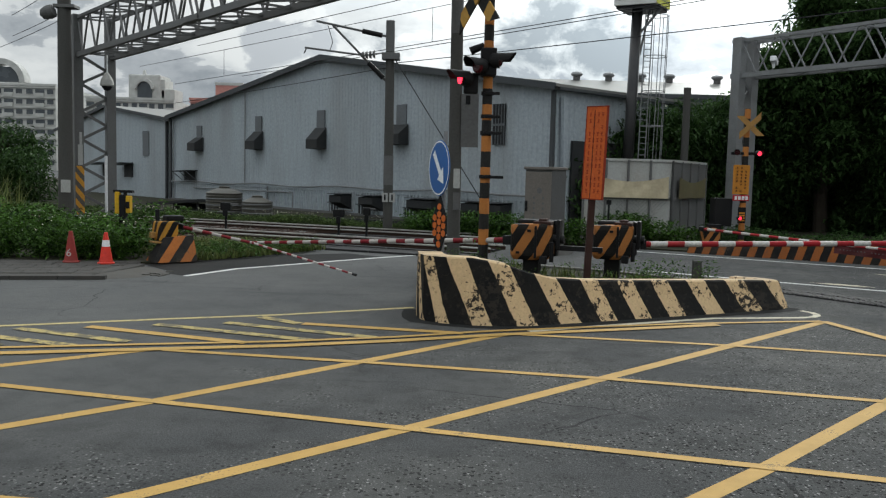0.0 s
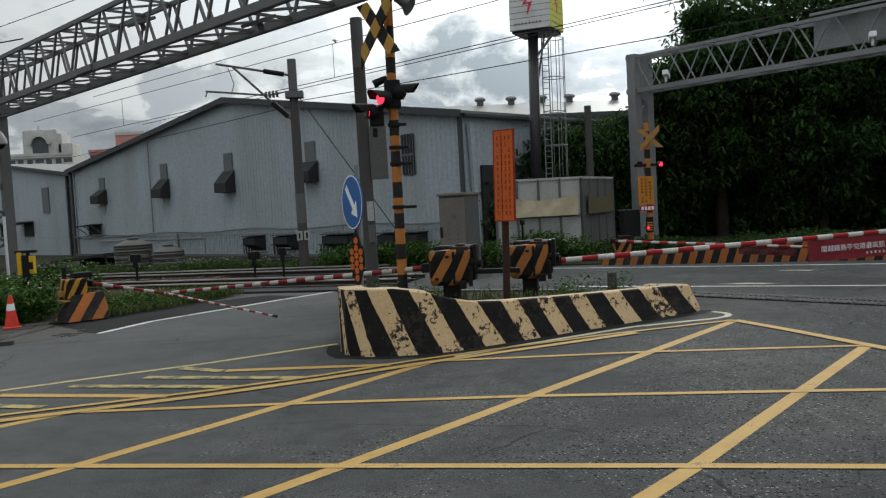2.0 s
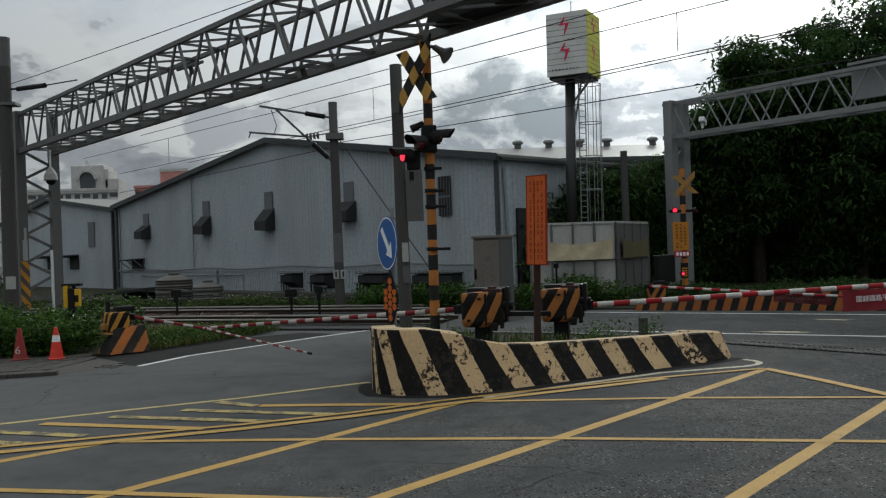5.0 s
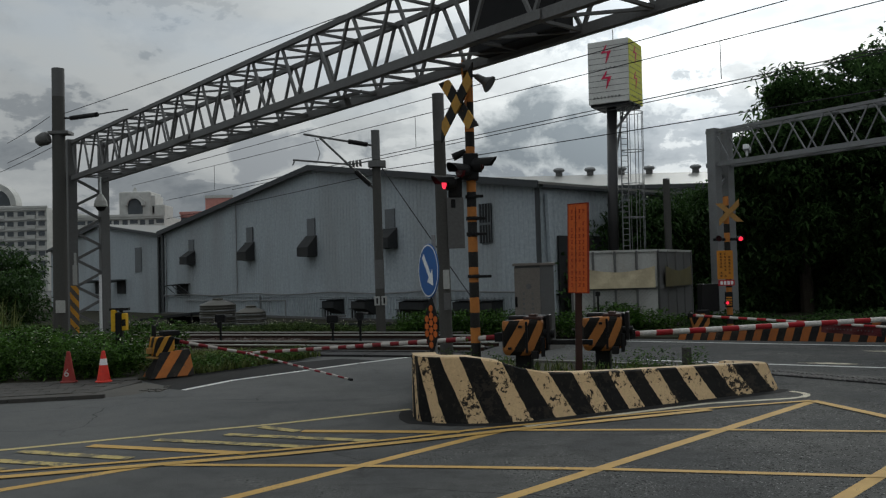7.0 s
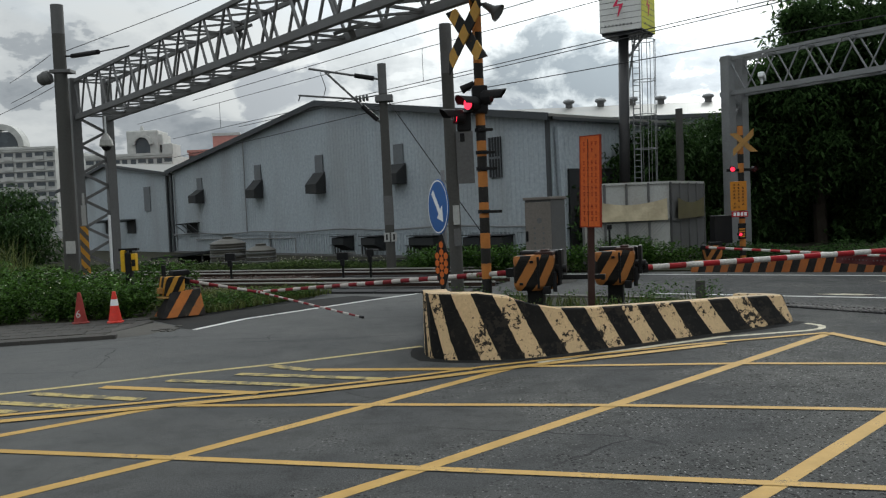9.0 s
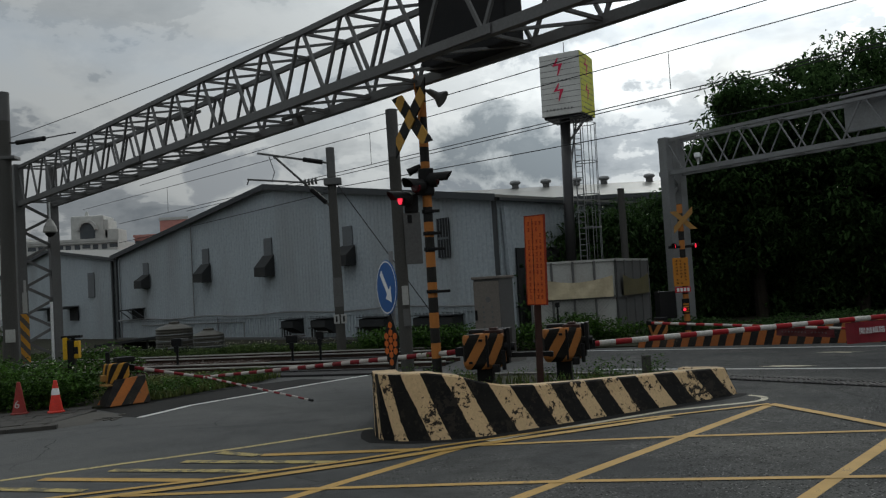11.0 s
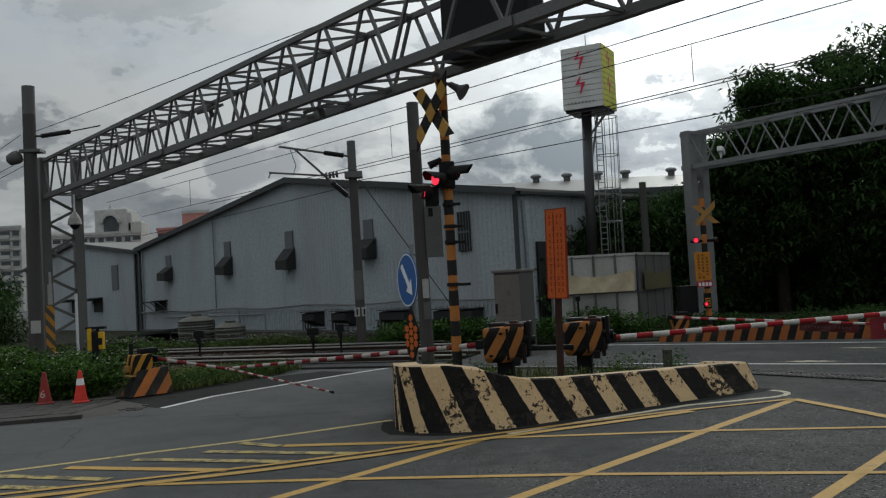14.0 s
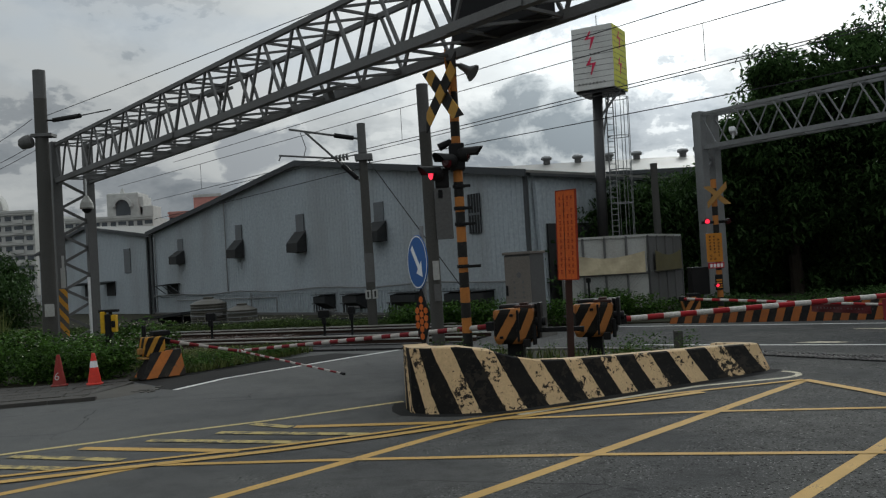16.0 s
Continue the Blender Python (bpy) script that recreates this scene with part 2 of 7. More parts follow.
def asphalt():
    mt, nt, b = shader("asphalt")
    grit = noise_node(nt, 60.0, 5, 0.8)
    patch = noise_node(nt, 0.35, 5, 0.6)
    mid = noise_node(nt, 3.0, 5, 0.6)
    base = ramp_node(nt, grit, [(0.34, (0.042, 0.042, 0.0425)), (0.52, (0.072, 0.0735, 0.0735)), (0.64, (0.092, 0.0935, 0.0935)), (0.72, (0.14, 0.14, 0.137))])
    c = mix_node(nt, math_node(nt, "MULTIPLY", ramp_node(nt, patch, [(0.42, (0, 0, 0)), (0.62, (1, 1, 1))]), 0.62), base, (0.105, 0.104, 0.098))
    c = mix_node(nt, math_node(nt, "MULTIPLY", ramp_node(nt, mid, [(0.48, (0, 0, 0)), (0.72, (1, 1, 1))]), 0.45), c, (0.026, 0.0255, 0.025))
    # the through lane grows paler towards the left and the far side
    place = nt.nodes.new("ShaderNodeTexCoord")
    axes = nt.nodes.new("ShaderNodeSeparateXYZ")
    nt.links.new(place.outputs["Object"], axes.inputs[0])
    lane = math_node(nt, "MULTIPLY", math_node(nt, "SUBTRACT", math_node(nt, "ADD", math_node(nt, "MULTIPLY", axes.outputs[1], 0.14), math_node(nt, "MULTIPLY", patch, 1.2)), math_node(nt, "ADD", math_node(nt, "MULTIPLY", axes.outputs[0], 0.30), 1.75)), 0.55, clamp=True)
    c = mix_node(nt, math_node(nt, "MULTIPLY", lane, 0.55), c, (0.118, 0.119, 0.119))
    # small pits and bright chips of stone
    co0 = nt.nodes.new("ShaderNodeTexCoord")
    # the surface has lost more of its binder on the near side lane
    zone = math_node(nt, "ADD", noise_node(nt, 0.7, 4, 0.6), math_node(nt, "SUBTRACT", math_node(nt, "MULTIPLY", math_node(nt, "MINIMUM", axes.outputs[0], 5.0), 0.035), math_node(nt, "MULTIPLY", math_node(nt, "SUBTRACT", math_node(nt, "MINIMUM", axes.outputs[1], 14.0), 8.0), 0.022)))
    for sc, rad, part_, col, lo in ((24.0, 0.34, 0.58, (0.008, 0.008, 0.008), 0.50), (34.0, 0.32, 0.84, (0.28, 0.28, 0.27), 0.52), (32.0, 0.32, 0.66, (0.010, 0.010, 0.010), 0.52), (60.0, 0.4, 0.80, (0.16, 0.16, 0.155), 0.50)):
        vo = nt.nodes.new("ShaderNodeTexVoronoi")
        vo.inputs["Scale"].default_value = sc
        nt.links.new(co0.outputs["Object"], vo.inputs["Vector"])
        sp = nt.nodes.new("ShaderNodeSeparateColor")
        nt.links.new(vo.outputs["Color"], sp.inputs[0])
        pit = math_node(nt, "MULTIPLY", math_node(nt, "LESS_THAN", vo.outputs["Distance"], rad), math_node(nt, "GREATER_THAN", sp.outputs[0], part_))
        pit = math_node(nt, "MULTIPLY", pit, ramp_node(nt, zone, [(lo - 0.05, (0.03, 0.03, 0.03)), (lo + 0.12, (1, 1, 1))]))
        c = mix_node(nt, math_node(nt, "MULTIPLY", pit, 0.8), c, col)
    # dark rubber tracks drawn out along the road
    trk = noise_node(nt, 1.0, 4, 0.6, stretch=(0.15, 1.6, 1))
    c = mix_node(nt, math_node(nt, "MULTIPLY", ramp_node(nt, trk, [(0.60, (0, 0, 0)), (0.74, (1, 1, 1))]), 0.5), c, (0.026, 0.026, 0.028))
    # fine cracks
    co = nt.nodes.new("ShaderNodeTexCoord")
    vor = nt.nodes.new("ShaderNodeTexVoronoi")
    vor.feature = "DISTANCE_TO_EDGE"
    vor.inputs["Scale"].default_value = 0.7
    warp = nt.nodes.new("ShaderNodeTexNoise")
    warp.inputs["Scale"].default_value, warp.inputs["Detail"].default_value = 1.5, 6
    nt.links.new(co.outputs["Object"], warp.inputs["Vector"])
    mx = mix_node(nt, 0.25, co.outputs["Object"], warp.outputs["Color"])
    nt.links.new(mx, vor.inputs["Vector"])
    crack = math_node(nt, "LESS_THAN", vor.outputs["Distance"], 0.004)
    some = ramp_node(nt, noise_node(nt, 0.2, 2), [(0.5, (0, 0, 0)), (0.6, (1, 1, 1))])
    c = mix_node(nt, math_node(nt, "MULTIPLY", math_node(nt, "MULTIPLY", crack, some), 0.7), c, (0.02, 0.02, 0.02))
    nt.links.new(c, b.inputs["Base Color"])
    damp = ramp_node(nt, patch, [(0.40, (1.0, 1.0, 1.0)), (0.66, (0.86, 0.86, 0.86))])
    b.inputs["Specular IOR Level"].default_value = 0.07
    nt.links.new(damp, b.inputs["Roughness"])
    bump(nt, b, grit, 0.9, 0.012)
    return mt


def road_paint(name, col, wear, blotch=False):
    mt, nt, b = shader(name)
    n2 = noise_node(nt, 55.0, 5, 0.75)
    n1 = noise_node(nt, 4.5 if blotch else 2.5, 6, 0.65)
    base = ramp_node(nt, n1, [(0.3, scaled(col, 0.78)), (0.7, scaled(col, 1.1))])
    k = math_node(nt, "ADD", math_node(nt, "MULTIPLY", n2, 0.35 if blotch else 0.6), math_node(nt, "MULTIPLY", n1, 0.75 if blotch else 0.5))
    gone = ramp_node(nt, k, [(0.66 - wear, (0, 0, 0)), (0.72 - wear, (1, 1, 1))])
    c = mix_node(nt, math_node(nt, "MULTIPLY", gone, 0.85), base, (0.07, 0.068, 0.06))
    nt.links.new(c, b.inputs["Base Color"])
    b.inputs["Roughness"].default_value = 0.75
    b.inputs["Specular IOR Level"].default_value = 0.15
    bump(nt, b, n2, 0.35, 0.004)
    return mt


ASPHALT = asphalt()
HAZARD_WIDE = striped("guard_paint", (0.40, 0.135, 0.035), (0.016, 0.015, 0.015), (1.0, 0.3, -0.95), 0.50, 0.5, chip=0.6, dirt=0.5)
ISLAND_TOP = worn("worn_cream_coping", (0.50, 0.37, 0.22), 0.75, dirt=(0.05, 0.045, 0.035), amount=0.75, big=3.0, relief=0.4)
YELLOW_LINE = road_paint("yellow_road_paint", (0.43, 0.272, 0.085), 0.04)
FADED_LINE = road_paint("faded_yellow_paint", (0.42, 0.33, 0.13), 0.125, True)
BORDER_LINE = road_paint("pale_border_paint", (0.44, 0.36, 0.17), 0.07, True)
NOSE_AND_GLINT = road_paint("dirty_cream_and_glint", (0.50, 0.46, 0.35), 0.07, True)
WHITE_LINE = road_paint("white_road_paint", (0.62, 0.62, 0.60), 0.05)
CONCRETE = worn("concrete", (0.16, 0.155, 0.145), 0.85, amount=0.4, relief=0.4)
POLE_CONCRETE = worn("pole_concrete", (0.070, 0.069, 0.065), 0.85, amount=0.45, stretch=(1, 1, 0.2))
PAVER = worn("paver", (0.055, 0.053, 0.05), 0.9, amount=0.5, big=3.0, relief=0.5)
RAMP = worn("worn_ramp_concrete", (0.075, 0.072, 0.066), 0.9, amount=0.5, big=2.0, relief=0.6)
EARTH = worn("earth", (0.028, 0.025, 0.017), 0.95, dirt=(0.02, 0.03, 0.01), amount=0.6, relief=0.8)
BALLAST = worn("ballast", (0.085, 0.062, 0.052), 0.95, dirt=(0.07, 0.05, 0.04), amount=0.5, small=14.0, relief=1.0)
STEEL = worn("galvanised_steel", (0.22, 0.225, 0.23), 0.55, 0.35, amount=0.35)
DARK_STEEL = worn("grey_painted_steel", (0.125, 0.125, 0.125), 0.6, 0.2, amount=0.4)
RAIL_STEEL = worn("rail_steel", (0.48, 0.46, 0.43), 0.42, 0.8, dirt=(0.16, 0.09, 0.06), amount=0.3)
RAIL_DARK = worn("rusty_rail_web", (0.045, 0.028, 0.022), 0.85, dirt=(0.02, 0.014, 0.01), amount=0.5)
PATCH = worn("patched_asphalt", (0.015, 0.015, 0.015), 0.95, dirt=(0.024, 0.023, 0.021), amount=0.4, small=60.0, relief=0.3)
BLACK = worn("black_paint", (0.009, 0.009, 0.010), 0.55, dirt=(0.03, 0.027, 0.024), amount=0.3)
WIRE = worn("wire", (0.03, 0.03, 0.032), 0.6, amount=0.1)
HAZARD = striped("hazard_box_paint", (0.36, 0.145, 0.042), (0.010, 0.0095, 0.009), (1.0, 0.6, -0.62), 0.36, 0.5, chip=0.9)
ISLAND = striped("island_stripe_paint", (0.60, 0.43, 0.245), (0.010, 0.010, 0.010), (1.0, 0.82, 0.0), 1.0, 0.47, chip=1.95, chip_col=(0.028, 0.024, 0.02), rough=0.7, coord="UV", dirt=0.15)
HAZARD_LEFT = striped("left_box_paint", (0.46, 0.23, 0.036), (0.010, 0.0095, 0.009), (1.0, -1.0, -0.55), 0.26, 0.45, chip=0.4)
POLE_BANDS = striped("banded_pole_paint", (0.44, 0.172, 0.045), (0.02, 0.02, 0.02), (0.0, 0.0, 1.0), 0.52, 0.5, chip=0.3)
CROSS_BANDS = striped("cross_board_paint", (0.55, 0.31, 0.07), (0.02, 0.02, 0.02), (1.0, 0.0, 0.0), 0.50, 0.5, phase=0.25)
BOOM_BANDS = striped("boom_paint", (0.30, 0.016, 0.022), (0.50, 0.48, 0.45), (1.0, 0.0, 0.0), 0.58, 0.5, phase=0.2, dirt=0.35)
BOOM_NARROW = striped("narrow_boom_paint", (0.44, 0.41, 0.38), (0.17, 0.014, 0.020), (1.0, 0.0, 0.0), 0.40, 0.5, phase=0.35, dirt=0.4)
WALL_BANDS = striped("barrier_wall_paint", (0.31, 0.105, 0.032), (0.016, 0.015, 0.015), (1.0, 0.0, -0.30), 0.37, 0.5, chip=0.7, dirt=0.45)
TAPE = striped("post_tape", (0.55, 0.27, 0.04), (0.10, 0.09, 0.08), (0.0, 1.0, 0.8), 0.34, 0.5)
CLADDING = worn("grey_cladding", (0.335, 0.372, 0.40), 0.5, 0.0, dirt=(0.20, 0.20, 0.19), amount=0.5, big=0.5, small=8.0, relief=0.05, stretch=(1, 1, 0.25))
ROOF = worn("roof_sheet", (0.20, 0.20, 0.19), 0.5, 0.0, dirt=(0.22, 0.2, 0.17), amount=0.5, relief=0.1)
TRIM = worn("dark_trim", (0.06, 0.065, 0.07), 0.6, amount=0.2)
HOOD = worn("dark_hood", (0.028, 0.03, 0.032), 0.7, amount=0.3)
LOUVRE = worn("louvre", (0.13, 0.14, 0.15), 0.6, amount=0.3)
CABINET = worn("cabinet_grey", (0.165, 0.148, 0.132), 0.6, amount=0.4, stretch=(1, 1, 0.3))
CABINET_SIDE = worn("cabinet_side", (0.10, 0.10, 0.10), 0.6, amount=0.4)
BLUE = worn("sign_blue", (0.008, 0.085, 0.30), 0.4, amount=0.1, relief=0.02)
WHITE = worn("white_paint", (0.72, 0.73, 0.74), 0.5, amount=0.2, relief=0.05)
ORANGE = worn("sign_orange", (0.55, 0.115, 0.025), 0.5, amount=0.15, relief=0.05)
ORANGE_DARK = worn("sign_orange_text", (0.24, 0.03, 0.012), 0.6, amount=0.1)
SIGN_YELLOW = worn("sign_yellow", (0.60, 0.30, 0.03), 0.5, amount=0.2, relief=0.05)
MACHINE_YELLOW = worn("machine_yellow", (0.58, 0.34, 0.02), 0.5, amount=0.3)
NOTICE_AMBER = worn("notice_amber", (0.50, 0.20, 0.025), 0.5, amount=0.25, relief=0.05)
RED = worn("sign_red", (0.42, 0.02, 0.03), 0.5, amount=0.15)
BANNER = worn("banner_red", (0.21, 0.022, 0.032), 0.6, amount=0.15, relief=0.3, small=6.0)
BANNER_DARK = worn("banner_dark_red", (0.085, 0.016, 0.018), 0.7, amount=0.3, relief=0.3, small=6.0)
CONE_RED = worn("cone_red", (0.60, 0.035, 0.02), 0.45, amount=0.2, relief=0.05)
CONE_DULL = worn("cone_dull_red", (0.26, 0.035, 0.03), 0.6, amount=0.5, relief=0.1)
RUST = worn("rusty_steel", (0.042, 0.018, 0.014), 0.8, 0.2, amount=0.4)
TANK_STEEL = worn("tank_steel", (0.075, 0.071, 0.060), 0.5, 0.3, amount=0.5)
PANEL_WHITE = worn("white_panel", (0.38, 0.385, 0.37), 0.6, dirt=(0.25, 0.22, 0.18), amount=0.5, stretch=(1, 1, 0.3))
TARP = worn("cream_tarpaulin", (0.46, 0.395, 0.27), 0.7, amount=0.3, relief=0.4, small=5.0)
TARP_DARK = worn("olive_tarpaulin", (0.13, 0.115, 0.06), 0.7, amount=0.4, relief=0.4, small=5.0)
SIGN_WHITE = worn("lightbox_white", (0.62, 0.62, 0.60), 0.5, amount=0.25, relief=0.05)
SIGN_LIME = worn("lightbox_lime", (0.62, 0.62, 0.06), 0.5, amount=0.2, relief=0.05)
BOLT_RED = worn("bolt_red", (0.62, 0.04, 0.10), 0.5, amount=0.1)
TOWER_WALL = worn("flat_block_wall", (0.46, 0.46, 0.44), 0.8, dirt=(0.3, 0.29, 0.27), amount=0.4, big=0.08, small=1.0, relief=0.1)
TOWER_PINK = worn("pink_block_wall", (0.46, 0.22, 0.19), 0.8, amount=0.2, big=0.1, small=1.0, relief=0.1)
TOWER_GLASS = worn("flat_block_window", (0.07, 0.08, 0.09), 0.25, amount=0.2, big=0.2, small=0.6, relief=0.0)
BARK = worn("bark", (0.032, 0.026, 0.020), 0.9, relief=0.8, small=12.0)
WEED = leafy("weed_leaf", (0.005, 0.016, 0.003), (0.068, 0.138, 0.024))
YARD_WEED = leafy("yard_weed_leaf", (0.014, 0.030, 0.008), (0.085, 0.125, 0.035))
GRASS = leafy("grass_blade", (0.04, 0.06, 0.015), (0.13, 0.15, 0.05))
TREE_LEAF = leafy("tree_leaf", (0.006, 0.016, 0.005), (0.058, 0.108, 0.034), 0.8, 0.5)
BUSH_LEAF = leafy("bush_leaf", (0.014, 0.032, 0.009), (0.045, 0.085, 0.025))
STONES = leafy("ballast_stone", (0.045, 0.026, 0.020), (0.16, 0.125, 0.11), 0.9)
FLOWER = worn("weed_flower", (0.6, 0.6, 0.45), 0.7, amount=0.1)
LAMP_RED = glowing("lit_red_lens", (1.0, 0.03, 0.07), 1.15)
SIGN_POLE = worn("dark_sign_pole", (0.03, 0.03, 0.032), 0.32, 0.4, amount=0.3)
FADED_AMBER = worn("faded_amber_board", (0.34, 0.19, 0.06), 0.6, amount=0.35)
AMBER = worn("amber_reflector", (0.46, 0.105, 0.014), 0.4, amount=0.1)
LENS_DARK = worn("unlit_red_lens", (0.05, 0.006, 0.008), 0.25, amount=0.1, relief=0.0)
RUBBER = worn("rubber_panel", (0.022, 0.022, 0.023), 0.6, amount=0.3, small=40)
SOOT = worn("plate_grey", (0.12, 0.12, 0.12), 0.7, amount=0.3)


# ------------------------------------------------------------ mesh tools
def link(name, bm, material, parent=None, label="", smooth=False):
    me = bpy.data.meshes.new(name)
    bm.normal_update()
    bm.to_mesh(me)
    bm.free()
    if smooth:
        me.shade_smooth()
    if material:
        me.materials.append(material)
    ob = new(name, me)
    if parent:
        ob.parent = parent
    if label:
        tagged(ob, label)
    return ob


def part(name, bm, material, parent, label="", smooth=False):
    return link(name, bm, material, parent, label, smooth)


def thing(name, m, label, category, group=""):
    ob = new(name)
    ob.matrix_world = m
    return tagged(ob, label, category, group)


def box(bm, lo, hi, bevel=0.0, m=None):
    geo = bmesh.ops.create_cube(bm, size=1.0)
    vs = geo["verts"]
    c = [(a + b) / 2 for a, b in zip(lo, hi)]
    d = [abs(b - a) for a, b in zip(lo, hi)]
    for v in vs:
        v.co = Vector((c[0] + v.co.x * d[0], c[1] + v.co.y * d[1], c[2] + v.co.z * d[2]))
    if bevel > 0:
        es = list({e for v in vs for e in v.link_edges})
        r = bmesh.ops.bevel(bm, geom=es, offset=bevel, segments=2, profile=0.6, affect="EDGES")
        vs = r["verts"]
    if m is not None:
        bmesh.ops.transform(bm, matrix=m, verts=list({v for v in vs}))
    return bm


def boxed(lo, hi, bevel=0.0, m=None):
    return box(bmesh.new(), lo, hi, bevel, m)


def tube(bm, p, q, r1, r2=None, n=10, caps=True):
    p, q = Vector(p), Vector(q)
    r2 = r1 if r2 is None else r2
    d = q - p
    m = Matrix.Translation((p + q) / 2) @ d.to_track_quat("Z", "Y").to_matrix().to_4x4()
    bmesh.ops.create_cone(bm, cap_ends=caps, segments=n, radius1=max(r1, 1e-4), radius2=max(r2, 1e-4), depth=d.length, matrix=m)
    return bm


def tubed(p, q, r1, r2=None, n=12):
    return tube(bmesh.new(), p, q, r1, r2, n)


def beam(bm, p, q, w, h):
    """A straight bar of box section."""
    p, q = Vector(p), Vector(q)
    d = q - p
    m = Matrix.Translation((p + q) / 2) @ d.to_track_quat("X", "Z").to_matrix().to_4x4()
    geo = bmesh.ops.create_cube(bm, size=1.0)
    bmesh.ops.transform(bm, matrix=m @ Matrix.Diagonal((d.length, w, h, 1)), verts=geo["verts"])
    return bm


def angle_bar(bm, p, q, w, t=0.012):
    """An L-section bar."""
    p, q = Vector(p), Vector(q)
    d = q - p
    m = Matrix.Translation((p + q) / 2) @ d.to_track_quat("X", "Z").to_matrix().to_4x4()
    for lo, s in (((0, -w / 2, 0), (d.length, t, w)), ((0, 0, -w / 2), (d.length, w, t))):
        geo = bmesh.ops.create_cube(bm, size=1.0)
        bmesh.ops.transform(bm, matrix=m @ Matrix.Translation(lo) @ Matrix.Diagonal((*s, 1)), verts=geo["verts"])
    return bm


def prism(bm, pts, z0, z1):
    """An upright solid over a plan outline (counter-clockwise)."""
    lo = [bm.verts.new((x, y, z0)) for x, y in pts]
    hi = [bm.verts.new((x, y, z1)) for x, y in pts]
    n = len(pts)
    bm.faces.new(hi)
    bm.faces.new(lo[::-1])
    for i in range(n):
        bm.faces.new((lo[i], lo[(i + 1) % n], hi[(i + 1) % n], hi[i]))
    return bm


def lathe(bm, profile, n=20, m=None):
    """A solid of revolution about z from (radius, height) pairs."""
    rings = []
    for r, z in profile:
        rings.append([bm.verts.new((r * math.cos(2 * math.pi * k / n), r * math.sin(2 * math.pi * k / n), z)) for k in range(n)])
    for a, b in zip(rings, rings[1:]):
        for k in range(n):
            bm.faces.new((a[k], a[(k + 1) % n], b[(k + 1) % n], b[k]))
    bm.faces.new(rings[0][::-1])
    bm.faces.new(rings[-1])
    if m is not None:
        bmesh.ops.transform(bm, matrix=m, verts=[v for r in rings for v in r])
    return bm


def sheet_strip(bm, pts, width, z):
    """A flat painted stripe along a polyline on the ground."""
    pts = [Vector((x, y, 0)) for x, y in pts]
    left, right = [], []
    for i, p in enumerate(pts):
        a = pts[max(i - 1, 0)]
        b = pts[min(i + 1, len(pts) - 1)]
        d = (b - a).normalized()
        nrm = Vector((-d.y, d.x, 0)) * width / 2
        left.append(bm.verts.new((p + nrm) + Vector((0, 0, z))))
        right.append(bm.verts.new((p - nrm) + Vector((0, 0, z))))
    for i in range(len(pts) - 1):
        bm.faces.new((right[i], right[i + 1], left[i + 1], left[i]))
    return bm


def split_line(a, b, n=8):
    return [(a[0] + (b[0] - a[0]) * k / n, a[1] + (b[1] - a[1]) * k / n) for k in range(n + 1)]


def leaf_cloud(name, centres, normals_up, size, aspect, material, rng, parent=None, droop=0.3, shape="leaf"):
    """Many small folded leaves, one at each centre."""
    n = len(centres)
    c = np.asarray(centres, float)
    az = rng.uniform(0, 2 * math.pi, n)
    el = rng.normal(normals_up, 0.45, n)
    s = size * rng.uniform(0.6, 1.35, n)
    d = np.stack([np.cos(az) * np.cos(el), np.sin(az) * np.cos(el), np.sin(el)], 1)
    side = np.stack([-np.sin(az), np.cos(az), rng.normal(0, 0.35, n)], 1)
    side /= np.linalg.norm(side, axis=1)[:, None]
    w = (s * aspect)[:, None]
    s = s[:, None]
    down = np.zeros((n, 3))
    down[:, 2] = -droop
    p0 = c
    p1 = c + d * s * 0.5 + side * w * 0.5
    p2 = c + d * s + down * s
    p3 = c + d * s * 0.5 - side * w * 0.5
    v = np.stack([p0, p1, p2, p3], 1).reshape(-1, 3)
    idx = np.arange(n) * 4
    faces = np.stack([idx, idx + 1, idx + 2, idx + 3], 1)
    me = bpy.data.meshes.new(name)
    me.from_pydata(v.tolist(), [], faces.tolist())
    me.materials.append(material)
    ob = new(name, me)
    if parent:
        ob.parent = parent
    return ob


# ------------------------------------------------------------ ground and road
def build_ground():
    bm = bmesh.new()
    bmesh.ops.create_grid(bm, x_segments=8, y_segments=8, size=900, matrix=Matrix.Translation((0, 300, 0)))
    tagged(link("road", bm, ASPHALT), "dark grey worn asphalt road surface", "road", kind="structure")
    # verge beyond the road, where the weeds grow
    bm = bmesh.new()
    prism(bm, [(-8.4, 16.45), (-5.75, 16.5), (-4.3, 18.2), (-3.0, 20.4), (-5.0, 21.6), (-30, 29.0), (-60, 30), (-60, 11)], -0.2, 0.05)
    tagged(link("verge_ground", bm, EARTH), "dark earth verge under the roadside weeds", "ground", kind="structure")
    bm = bmesh.new()
    prism(bm, [(-60, 52), (-22, 36), (-8, 29.0), (1.2, 24.6), (4.0, 23.6), (6.2, 22.6), (14, 19.6), (60, 10), (90, 60), (20, 90), (-60, 120)], -0.2, 0.04)
    tagged(link("yard_ground", bm, EARTH), "earth yard between railway and warehouses", "ground", kind="structure")


build_ground()


